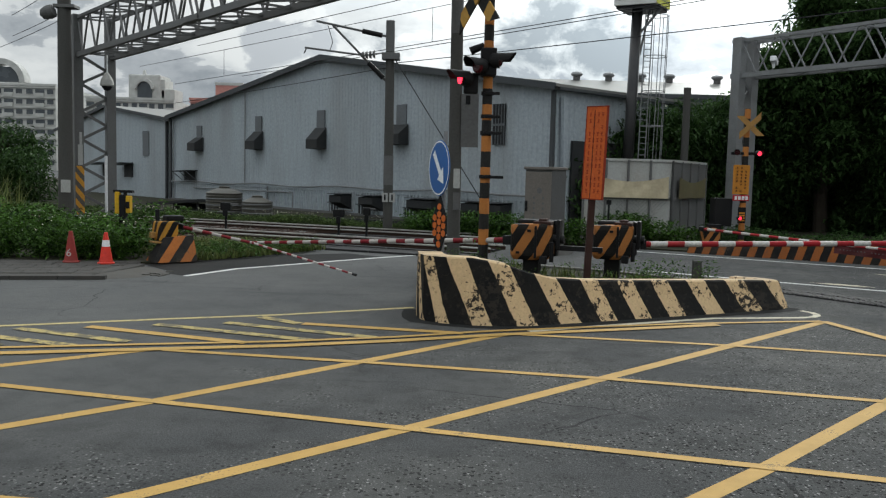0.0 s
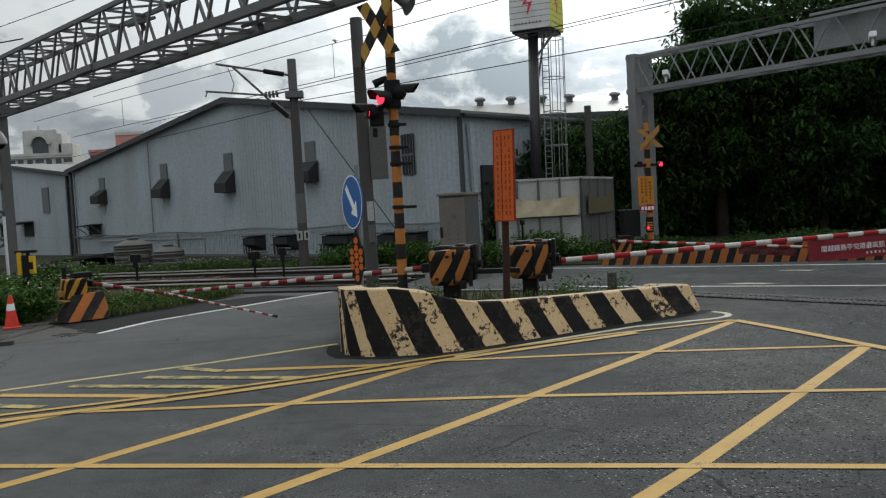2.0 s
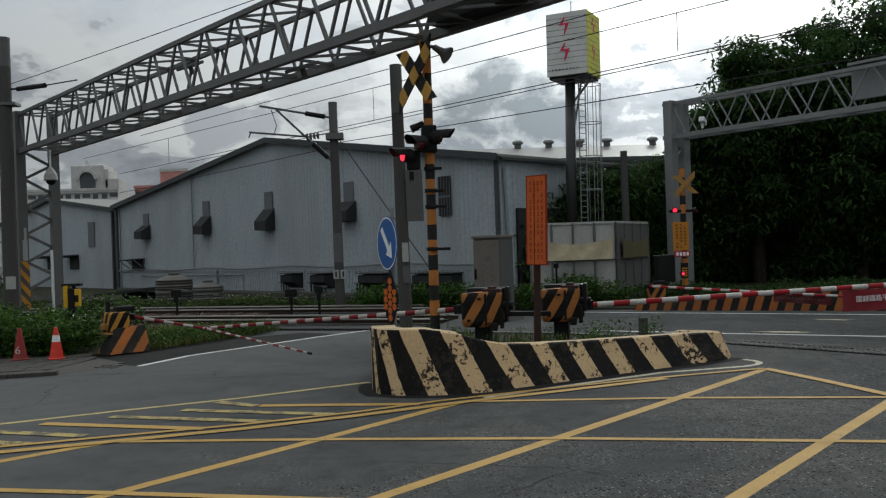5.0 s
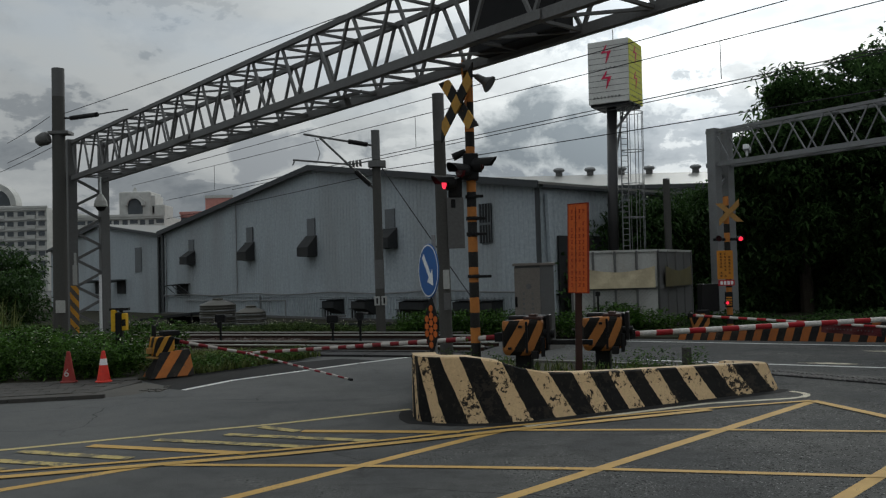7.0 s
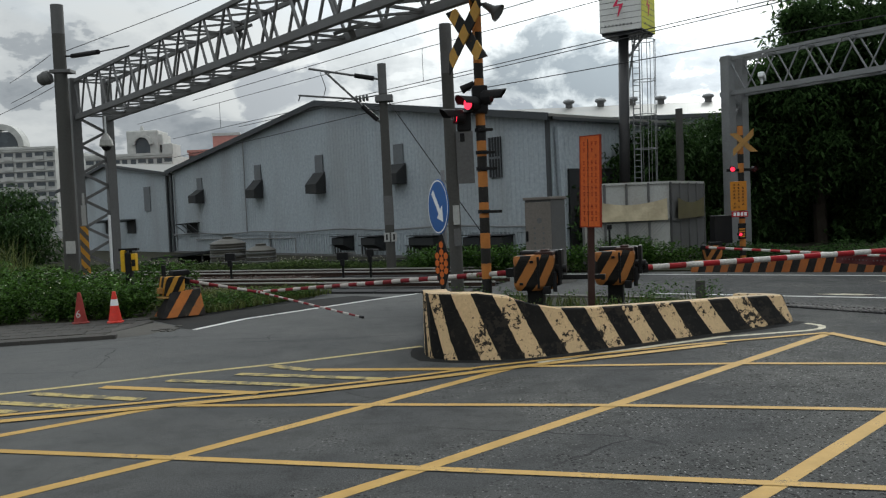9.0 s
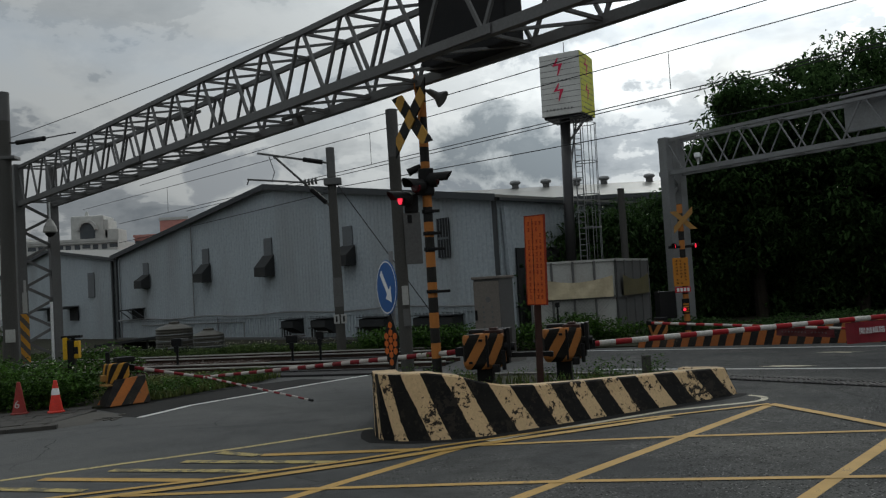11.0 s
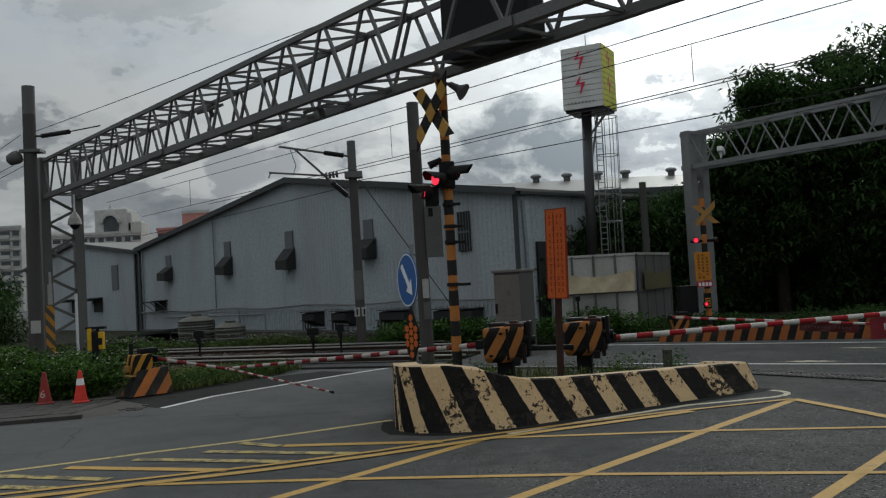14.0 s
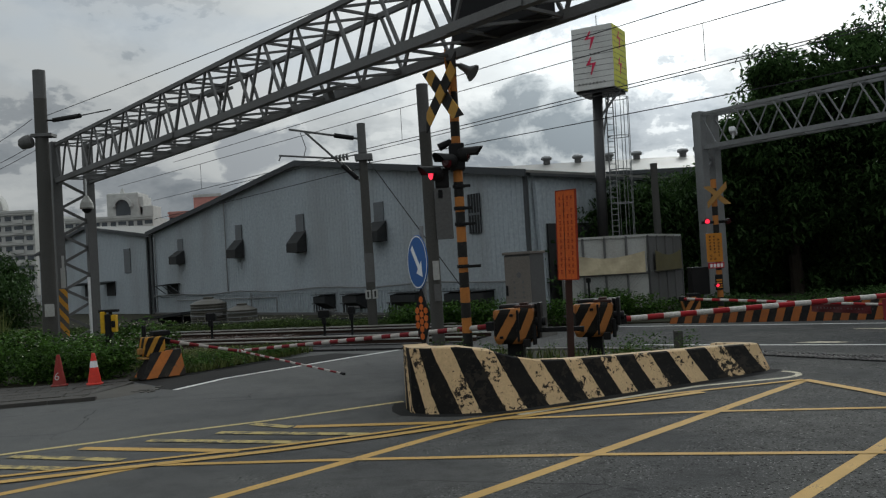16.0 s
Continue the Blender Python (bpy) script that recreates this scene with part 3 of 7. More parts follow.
def build_markings():
    # box junction: two families of crossing bars
    fam_a = [((-6.0, 3.50), (-2.31, 6.92), (0.80, 10.24)), ((-3.4, 3.40), (-0.19, 6.41), (5.16, 11.65)),
             ((-0.9, 2.80), (2.15, 5.69), (5.62, 9.25)), ((1.6, 2.3), (4.45, 5.0), (6.5, 7.0)), ((-7.6, 5.2), (-4.6, 7.6), (-2.95, 8.90))]
    fam_b = [((-6.0, 7.90), (-2.31, 6.92), (2.15, 5.69), (6.6, 4.4)), ((-2.85, 8.85), (-0.70, 8.50), (1.56, 8.06), (3.86, 7.47), (6.0, 6.9)),
             ((0.85, 10.2), (3.29, 9.83), (5.62, 9.28)), ((-6.6, 5.4), (-4.0, 5.05), (-1.8, 4.75), (0.5, 4.2), (4.0, 3.3))]
    for pts in fam_a:
        for wdt, mat_ in ((0.135, YELLOW_LINE),):
            bm = bmesh.new()
            full = []
            for a, b in zip(pts, pts[1:]):
                full += split_line(a, b, 6)[:-1]
            sheet_strip(bm, full + [pts[-1]], wdt, 0.004)
            tagged(link("box_junction_line", bm, mat_), "worn yellow box junction line on asphalt", "road marking", "box junction lines", "structure")
    for pts in fam_b:
        bm = bmesh.new()
        full = []
        for a, b in zip(pts, pts[1:]):
            full += split_line(a, b, 6)[:-1]
        sheet_strip(bm, full + [pts[-1]], 0.10, 0.008)
        tagged(link("box_junction_line", bm, YELLOW_LINE), "worn yellow box junction line on asphalt", "road marking", "box junction lines", "structure")
    edges = [((5.18, 11.68), (5.42, 10.6), (5.68, 9.2), (6.2, 6.6), (7.0, 2.5)),
             ((5.18, 11.70), (3.09, 11.20), (1.53, 10.68), (0.47, 10.30), (-0.52, 9.83), (-1.74, 9.42), (-3.16, 9.08), (-4.47, 8.76), (-9, 7.6)),
             ((-9, 7.3), (-4.34, 8.50), (-2.8, 8.90), (-1.69, 9.19), (-0.51, 9.61), (0.79, 10.17), (2.23, 10.68), (3.6, 11.2))]
    for k, pts in enumerate(edges):
        bm = bmesh.new()
        sheet_strip(bm, pts, (0.15, 0.09, 0.14)[k], 0.012)
        tagged(link("box_junction_edge", bm, YELLOW_LINE), "yellow border line of the box junction", "road marking", "box junction border", "structure")
    # hatched area beside the traffic island
    bm = sheet_strip(bmesh.new(), [(-9, 8.3), (-4.76, 10.07), (-3.37, 10.67), (-2.06, 11.18), (-0.40, 12.04)], 0.10, 0.005)
    tagged(link("hatch_border", bm, BORDER_LINE), "faded yellow border of hatched road area", "road marking", kind="structure")
    hatch = [((-4.83, 9.81), (-3.35, 9.22), 0), ((-4.11, 10.02), (-2.1, 9.30), 1), ((-3.41, 10.27), (-1.45, 9.54), 0), ((-2.63, 10.49), (-0.75, 9.78), 0), ((-1.70, 10.55), (0.26, 10.17), 1),
             ((-2.3, 10.95), (-1.75, 10.55), 0), ((-5.6, 9.6), (-3.81, 8.94), 0), ((-6.3, 9.42), (-4.54, 8.86), 0), ((-7.2, 9.1), (-5.4, 8.6), 0)]
    for a, b, fresh in hatch:
        bm = sheet_strip(bmesh.new(), split_line(a, b, 6), 0.15, 0.009)
        tagged(link("hatch_stripe", bm, YELLOW_LINE if fresh else FADED_LINE), "faded yellow hatching stripe on asphalt", "road marking", "hatching stripes", "structure")
    white = [[(-4.45, 14.9), (-3.86, 16.15), (-3.02, 17.1), (-1.73, 18.57), (-0.56, 19.75), (0.6, 21.0)], [(1.06, 10.42), (2.4, 11.10), (3.73, 11.74), (4.6, 11.90), (5.0, 11.97), (5.2, 12.06), (5.32, 12.18), (5.38, 12.32), (5.37, 12.48), (5.28, 12.64)],
             [(3.0, 23.4), (5.26, 22.1), (10.11, 19.0), (18, 14.2)], [(4.2, 17.6), (6.67, 15.95), (8.02, 15.1), (14, 11.4)]]
    for pts in white:
        nose = pts[0][0] == 1.06
        bm = sheet_strip(bmesh.new(), pts, 0.10 if nose else 0.12, 0.006)
        tagged(link("edge_line", bm, NOSE_AND_GLINT if nose else WHITE_LINE), "white painted road edge line", "road marking", "edge lines", "structure")


build_markings()


def build_apron():
    out = [(-6.1, 17.0), (-5.35, 16.05), (-5.0, 15.62), (-4.82, 15.2), (-4.50, 14.92), (-3.9, 15.95), (-3.15, 16.95), (-1.2, 19.05), (-2.2, 19.75), (-3.45, 19.0), (-3.95, 18.45), (-4.9, 17.5)]
    bm = bmesh.new()
    bm.faces.new([bm.verts.new((x, y, 0.0045)) for x, y in out])
    tagged(link("asphalt_patch", bm, PATCH), "darker patched asphalt beside the white edge line", "road", kind="structure")
    # concrete ramp where the kerb has worn away, with a broken edge
    rng = random.Random(21)
    rim = [(-7.0, 14.0), (-6.4, 14.02), (-5.7, 14.16), (-5.2, 14.5), (-4.92, 15.0), (-4.86, 15.22), (-5.05, 15.6), (-5.4, 16.02), (-5.9, 16.5)]
    edge_ = []
    for a, b in zip(rim, rim[1:]):
        for k in range(4):
            edge_.append((a[0] + (b[0] - a[0]) * k / 4 + rng.uniform(-0.03, 0.03), a[1] + (b[1] - a[1]) * k / 4 + rng.uniform(-0.03, 0.03)))
    inner = [(-6.0, 16.5), (-5.9, 15.6), (-5.98, 14.6), (-6.4, 14.35), (-7.0, 14.25)]
    bm = bmesh.new()
    low = [bm.verts.new((x, y, 0.003)) for x, y in edge_]
    high = [bm.verts.new((x, y, 0.056)) for x, y in inner]
    bm.faces.new(low + high)
    bmesh.ops.triangulate(bm, faces=bm.faces[:])
    tagged(link("worn_ramp", bm, RAMP), "cracked grey concrete ramp at the end of the kerb", "pavement", kind="structure")
    for k in range(9):
        x, y = -4.98 + rng.uniform(-0.22, 0.14), 15.15 + rng.uniform(-0.30, 0.28)
        bm = prism(bmesh.new(), [(x + 0.07 * math.cos(a + rng.uniform(-0.3, 0.3)) * rng.uniform(0.6, 1.3), y + 0.10 * math.sin(a + rng.uniform(-0.3, 0.3)) * rng.uniform(0.6, 1.3)) for a in (0.2, 1.4, 2.6, 3.7, 5.0)], 0.0, 0.012 + 0.01 * rng.random())
        tagged(link("concrete_chip", bm, RAMP), "broken chip of concrete at the worn kerb", "rubble", "concrete chips")


build_apron()

# railway: a straight pair of tracks
TR = Vector((0.925, -0.38, 0)).normalized()
TN = Vector((-TR.y, TR.x, 0))


def build_tracks():
    for k, (x, y) in enumerate(((-2.0, 21.75), (-2.0, 25.4))):
        o = Vector((x, y, 0))
        m = Matrix.Translation(o) @ Matrix.Rotation(math.atan2(TR.y, TR.x), 4, "Z")
        t = thing("railway_track", m, "narrow-gauge railway track with rusty rails on ballast", "railway", "railway tracks")
        bm = bmesh.new()
        prism(bm, [(-70, -1.5), (-1.6, -1.5), (-1.6, 1.5), (-70, 1.5)], -0.1, 0.07)
        part("ballast_bed", bm, BALLAST, t)
        for s in (-0.56, 0.56):
            bm = bmesh.new()
            box(bm, (-70, s - 0.012, 0.08), (3.6, s + 0.012, 0.17), 0.0)
            box(bm, (-70, s - 0.07, 0.06), (-1.0, s + 0.07, 0.085), 0.0)
            r = part("rail", bm, RAIL_DARK, t)
            part("rail_head", boxed((-70, s - 0.04, 0.165), (3.6, s + 0.04, 0.200), 0.004), RAIL_STEEL, r, "worn bright rail head")
        for i in range(60):
            bm = boxed((-2.0 - i * 0.62 - 0.11, -1.05, 0.0), (-2.0 - i * 0.62 + 0.11, 1.05, 0.085), 0.0)
            part("sleeper", bm, CONCRETE, t)
        rng = np.random.default_rng(70 + k)
        n = 5200
        c = np.stack([rng.uniform(-24, -1.7, n), rng.uniform(-1.5, 1.7, n), rng.uniform(0.065, 0.10, n)], 1)
        rad = rng.uniform(0.018, 0.045, n)[:, None, None]
        octa = np.array([(1, 0, 0), (-1, 0, 0), (0, 1, 0), (0, -1, 0), (0, 0, 0.8), (0, 0, -0.8)])[None] + rng.normal(0, 0.22, (n, 6, 3))
        v = (c[:, None, :] + octa * rad).reshape(-1, 3)
        tri = np.array([(0, 2, 4), (2, 1, 4), (1, 3, 4), (3, 0, 4), (2, 0, 5), (1, 2, 5), (3, 1, 5), (0, 3, 5)])
        faces = (np.arange(n)[:, None, None] * 6 + tri[None]).reshape(-1, 3)
        me = bpy.data.meshes.new("ballast_gravel")
        me.from_pydata(v.tolist(), [], faces.tolist())
        me.materials.append(STONES)
        st = new("ballast_gravel", me)
        st.parent = t
        tagged(st, kind="stuff")
        for lo, hi in ((-1.45, -0.66), (-0.46, 0.46), (0.66, 1.45)):
            for j in range(4):
                bm = boxed((-1.5 + j * 1.2, lo, -0.02), (-0.33 + j * 1.2, hi, 0.05), 0.012)
                part("crossing_panel", bm, RUBBER, t)


build_tracks()


def build_crossing_right():
    p, q = Vector((4.2, 16.6, 0)), Vector((9.4, 9.8, 0))
    d = (q - p).normalized()
    m = Matrix.Translation(p) @ Matrix.Rotation(math.atan2(d.y, d.x), 4, "Z")
    t = tagged(new("crossing_deck"), "ribbed black rubber deck of the level crossing", "crossing deck", kind="structure")
    t.matrix_world = m
    me = None
    for i in range(24):
        for j in range(2):
            if me is None:
                bm = boxed((0.01, 0.0, -0.02), (0.34, 0.30, 0.022), 0.006)
                for k in range(4):
                    box(bm, (0.03 + k * 0.08, 0.02, 0.02), (0.07 + k * 0.08, 0.28, 0.03))
                ob = part("deck_plate", bm, RUBBER, t)
                me = ob.data
            else:
                ob = new("deck_plate", me)
                ob.parent = t
            ob.matrix_local = pose(i * 0.35, j * 0.34, random.uniform(-0.004, 0.004))
    # pale blotches painted on the road for the sky's glint on wet spots
    for cx, cy, w, h in ((7.45, 15.95, 0.40, 0.13), (9.44, 17.82, 0.34, 0.12)):
        bm = bmesh.new()
        n = 40
        vs = []
        for k in range(n):
            a = 2 * math.pi * k / n
            r = 1 + 0.9 * noise.noise((math.cos(a) * 2.7 + cx, math.sin(a) * 2.7, cy))
            vs.append(bm.verts.new((cx + w * r * math.cos(a), cy + h * r * math.sin(a) - 0.55 * w * r * math.cos(a), 0.009)))
        bm.faces.new(vs)
        tagged(link("wet_glint", bm, NOSE_AND_GLINT), "pale blotch painted for the glint of wet road", "road marking", "scuffed paint", "structure")


build_crossing_right()


def build_pavement():
    out = [(-30, 9.4), (-7.0, 14.05), (-5.9, 14.28), (-5.75, 14.9), (-5.6, 15.6), (-5.6, 16.2), (-5.9, 16.4), (-8.4, 16.40), (-30, 11.8)]
    bm = prism(bmesh.new(), out, -0.1, 0.05)
    tagged(link("pavement", bm, PAVER), "grey paved footway with raised kerb", "pavement", kind="structure")
    pav = bpy.data.objects["pavement"]
    me = None
    d = Vector((23.0, 4.65, 0)).normalized()
    nrm = Vector((-d.y, d.x, 0))
    rz = math.atan2(d.y, d.x)
    for i in range(44):
        for j in range(5):
            p = Vector((-5.6, 14.55, 0)) - d * (0.42 * i + (0.2 if j % 2 else 0)) + nrm * (0.28 + 0.40 * j)
            if p.x > -5.95:
                continue
            if me is None:
                bm = boxed((-0.205, -0.19, -0.03), (0.205, 0.19, 0.012), 0.008)
                ob = part("paving_slab", bm, PAVER, pav)
                me = ob.data
            else:
                ob = new("paving_slab", me)
                ob.parent = pav
            ob.matrix_local = Matrix.Translation((p.x, p.y, 0.05 + random.uniform(-0.003, 0.003))) @ Matrix.Rotation(rz + random.uniform(-0.01, 0.01), 4, "Z")
    kerb = [(-30, 9.3), (-7.0, 13.95), (-5.55, 14.25)]
    for a, b in zip(kerb, kerb[1:]):
        L = math.hypot(b[0] - a[0], b[1] - a[1])
        n = max(1, round(L / 0.9))
        for k in range(n):
            p = (a[0] + (b[0] - a[0]) * k / n, a[1] + (b[1] - a[1]) * k / n, 0.005)
            q = (a[0] + (b[0] - a[0]) * (k + 0.985) / n, a[1] + (b[1] - a[1]) * (k + 0.985) / n, 0.005)
            part("kerbstone", beam(bmesh.new(), p, q, 0.15, 0.12), PAVER, pav)


# ------------------------------------------------------------ traffic island
def build_island():
    t = thing("traffic_island", pose(0, 0, 0), "concrete traffic island wall in chipped black and cream stripes", "traffic island")
    # front wall path (foot), with the wall's height along it
    foot = [(-0.26, 12.5, 0.40), (-0.33, 11.95, 0.66), (-0.35, 11.6, 0.84), (-0.33, 11.3, 0.84), (-0.25, 11.03, 0.84), (0.0, 10.84, 0.84), (0.35, 10.74, 0.84), (0.8, 10.72, 0.77), (1.12, 10.80, 0.67), (1.5, 10.98, 0.58), (1.95, 11.2, 0.54),
            (2.6, 11.52, 0.51), (3.4, 11.92, 0.48), (4.3, 12.36, 0.45), (5.05, 12.74, 0.42), (5.22, 12.95, 0.41), (5.2, 13.3, 0.40), (4.8, 13.8, 0.38)]
    # the hand-painted stripes widen away from the nose: where each light stripe begins
    starts = [-0.34, -0.26, 0.02, 0.57, 1.24, 1.88, 2.40, 2.92, 3.49, 4.14, 4.85, 5.55]
    fine = []
    for (x0, y0, h0), (x1, y1, h1) in zip(foot, foot[1:]):
        for k in range(4):
            u = k / 4
            fine.append((x0 + (x1 - x0) * u, y0 + (y1 - y0) * u, h0 + (h1 - h0) * u))
    fine.append(foot[-1])
    bm = bmesh.new()
    secs = []
    for i, (x, y, h) in enumerate(fine):
        a, b = fine[max(i - 1, 0)], fine[min(i + 1, len(fine) - 1)]
        d = Vector((b[0] - a[0], b[1] - a[1], 0)).normalized()
        nin = Vector((-d.y, d.x, 0))
        p = Vector((x, y, 0))
        h += 0.006 * noise.noise((x * 3, y * 3, 0))
        lean = min(1.0, max(0.06, (x + 0.25) / 0.9))     # upright at the nose, battered along the side
        prof = [(0.0, 0.0), (0.02 * lean, 0.06), (0.10 * lean, h * 0.6), (0.14 * lean, h - 0.02), (0.165 * lean, h), (0.33, h), (0.355, h - 0.03), (0.36, 0.0)]
        secs.append([bm.verts.new(p + nin * o + Vector((0, 0, z))) for o, z in prof])
    uv = bm.loops.layers.uv.new("UVMap")
    nose = min(range(len(fine)), key=lambda q: abs(fine[q][0] + 0.335) + (9 if fine[q][1] > 11.4 else 0))
    stripe = []
    for q, (x, y, h) in enumerate(fine):
        if q < nose:
            arc = sum(math.hypot(fine[w + 1][0] - fine[w][0], fine[w + 1][1] - fine[w][1]) for w in range(q, nose))
            stripe.append(-arc / 0.36)
        elif y > 12.9:
            stripe.append(stripe[-1] + 0.08)
        else:
            stripe.append(float(np.interp(x, starts, range(len(starts)))))
    for i, (a, b) in enumerate(zip(secs, secs[1:])):
        for k in range(len(a) - 1):
            f = bm.faces.new((a[k], b[k], b[k + 1], a[k + 1]))
            f.material_index = 1 if k == 4 else 0
            for lp, q in zip(f.loops, (i, i + 1, i + 1, i)):
                lp[uv].uv = (stripe[q], lp.vert.co.z - fine[q][2])
    bm.faces.new(secs[0])
    bm.faces.new(secs[-1][::-1])
    part("striped_wall", bm, ISLAND, t).data.materials.append(ISLAND_TOP)
    # flat dark strip on the road along the wall's foot, in the patch colour
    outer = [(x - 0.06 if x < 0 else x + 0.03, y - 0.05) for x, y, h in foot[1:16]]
    tagged(link("foot_strip", sheet_strip(bmesh.new(), outer, 0.26, 0.0025), PATCH), "dark flat strip along the foot of the island wall", "road", kind="structure")
    soil = [(0.02, 11.3), (0.6, 11.02), (1.3, 11.15), (3.3, 12.2), (4.9, 13.05), (4.9, 13.5), (4.2, 14.6), (2.9, 15.7), (1.2, 16.6), (0.1, 16.7), (-0.1, 15.0), (-0.02, 12.6)]
    part("soil_bed", prism(bmesh.new(), soil, -0.1, 0.16), EARTH, t)
    back = [(4.85, 13.75), (4.25, 14.7), (2.95, 15.8), (1.22, 16.7), (0.08, 16.8), (-0.2, 15.1), (-0.22, 12.6)]
    bm = bmesh.new()
    for a, b in zip(back, back[1:]):
        beam(bm, (*a, 0.09), (*b, 0.09), 0.14, 0.22)
    part("rear_kerb", bm, CONCRETE, t)


build_island()


def cross_sign(t, x, y, z, size, turn, angles, paint=None):
    """Two crossed boards with mitred ends, seen face on after the turn."""
    for k, a in enumerate(angles):
        bm = bmesh.new()
        L, w = size, size * 0.155
        prism(bm, [(-L / 2, -w / 2), (L / 2 - w, -w / 2), (L / 2, w / 2), (-L / 2 + w, w / 2)], -0.012, 0.012)
        ob = part("cross_board", bm, paint or CROSS_BANDS, t)
        ob.matrix_local = pose(x, y, z) @ pose(0, 0, 0, 0, 0, turn) @ pose(0, -0.03 * k, 0, 90, 0, 0) @ pose(0, 0, 0, 0, 0, a)


def signal_lamp(t, x, z, lit, facing=0.0, r=0.15, name="signal_lamp"):
    """One hooded flashing lamp."""
    m = pose(x, -0.16, z, 0, 0, facing)
    body = part(name, lathe(bmesh.new(), [(r * 0.75, 0.0), (r * 1.0, 0.05), (r * 1.02, 0.16)], 20, pose(0, 0, 0, 90, 0, 0)), BLACK, t, "black lamp housing with deep hood")
    body.matrix_local = m
    bm = bmesh.new()
    n, a0, a1 = 18, radians(-3), radians(183)
    rings = []
    for y, rr in ((-0.14, r * 1.0), (-0.14 - r * 2.3, r * 1.05)):
        ring = []
        for k in range(n + 1):
            a = a0 + (a1 - a0) * k / n
            cut = 0.55 * (1 - math.sin(max(min(a, math.pi), 0))) * r if y < -0.2 else 0
            ring.append((bm.verts.new((rr * math.cos(a), y + cut * 1.5, rr * math.sin(a))), bm.verts.new((rr * 0.95 * math.cos(a), y + cut * 1.5, rr * 0.95 * math.sin(a)))))
        rings.append(ring)
    for k in range(n):
        for s in (0, 1):
            q = (rings[0][k][s], rings[0][k + 1][s], rings[1][k + 1][s], rings[1][k][s])
            bm.faces.new(q if s == 0 else q[::-1])
        bm.faces.new((rings[1][k][0], rings[1][k + 1][0], rings[1][k + 1][1], rings[1][k][1]))
    part("hood", bm, BLACK, body)
    if lit == "flash":
        # a two-faced disc that turns its bright side out
        d = part("signal_disc", lathe(bmesh.new(), [(r * 0.80, 0.010), (r * 0.76, 0.026), (0.01, 0.040)], 20, pose(0, 0, 0, 90, 0, 0)), LAMP_RED, body, "glowing red lens")
        d.matrix_local = pose(0, -0.185, 0)
        bm = lathe(bmesh.new(), [(0.01, -0.030), (r * 0.74, -0.022), (r * 0.92, -0.008), (r * 0.92, 0.009)], 20, pose(0, 0, 0, 90, 0, 0))
        me = bpy.data.meshes.new("tmp")
        bm.to_mesh(me)
        bm.free()
        both = bmesh.new()
        both.from_mesh(d.data)
        n0 = len(both.faces)
        both.from_mesh(me)
        both.faces.ensure_lookup_table()
        for f in both.faces[n0:]:
            f.material_index = 1
        both.to_mesh(d.data)
        both.free()
        bpy.data.meshes.remove(me)
        d.data.materials.append(LENS_DARK)
        return d
    part("lens", lathe(bmesh.new(), [(r * 0.8, 0.155), (r * 0.72, 0.185), (r * 0.4, 0.205), (0.02, 0.21)], 20, pose(0, 0, 0, 90, 0, 0)), LAMP_RED if lit else LENS_DARK, body)
    return body


def build_crossing_signal():
    t = thing("crossing_signal", pose(0.68, 14.6, 0.2), "level crossing signal on black and amber banded pole", "crossing signal")
    part("pole", tubed((0, 0, 0), (0, 0, 5.4), 0.085, 0.08, 20), POLE_BANDS, t, smooth=False)
    cross_sign(t, -0.19, -0.14, 4.62, 1.62, -62, (-45, 37))
    cross_sign(t, 0.0, 0.13, 4.86, 1.2, -104, (-50, 50), POLE_BANDS)
    bm = lathe(bmesh.new(), [(0.05, 0.0), (0.06, 0.1), (0.075, 0.18), (0.15, 0.28), (0.155, 0.30), (0.13, 0.285)], 20, pose(0.14, -0.02, 5.12, 0, 125, -20))
    part("horn_loudspeaker", bm, SOOT, t, "grey horn loudspeaker")
    part("bracket", tube(bmesh.new(), (0, 0, 5.14), (0.17, -0.02, 5.12), 0.03), DARK_STEEL, t)
    bm = bmesh.new()
    tube(bm, (-0.30, -0.1, 3.30), (0.05, -0.05, 3.40), 0.03)
    box(bm, (-0.13, -0.20, 3.30), (0.13, 0.13, 3.76), 0.03)
    part("lamp_bracket", bm, BLACK, t)
    part("junction_box", boxed((-0.40, -0.10, 3.02), (-0.16, 0.1, 3.36), 0.03), BLACK, t)
    bm = tube(bmesh.new(), (-0.30, 0.02, 3.72), (-0.08, 0.02, 3.82), 0.07, 0.05)
    part("bell_cover", bm, BLACK, t)
    global DISC_A, DISC_B
    DISC_A = signal_lamp(t, -0.28, 3.25, "flash", -70, 0.125)
    DISC_B = signal_lamp(t, -0.05, 3.45, "flash", -54, 0.125)
    signal_lamp(t, 0.02, 3.55, False, 78, 0.125)
    for z, L in ((3.0, 0.2), (2.35, 0.25), (1.62, 0.3), (2.62, 0.22)):
        bm = bmesh.new()
        tube(bm, (0, 0, z), (0, 0, z + 0.06), 0.105, 0.105, 16)
        box(bm, (-0.05, -0.12, z), (L, -0.07, z + 0.05), 0.01)
        part("band_clamp", bm, BLACK, t)
    part("siren_box", boxed((-0.36, -0.02, 2.85), (-0.28, 0.14, 2.99), 0.01), BLACK, t)


build_crossing_signal()


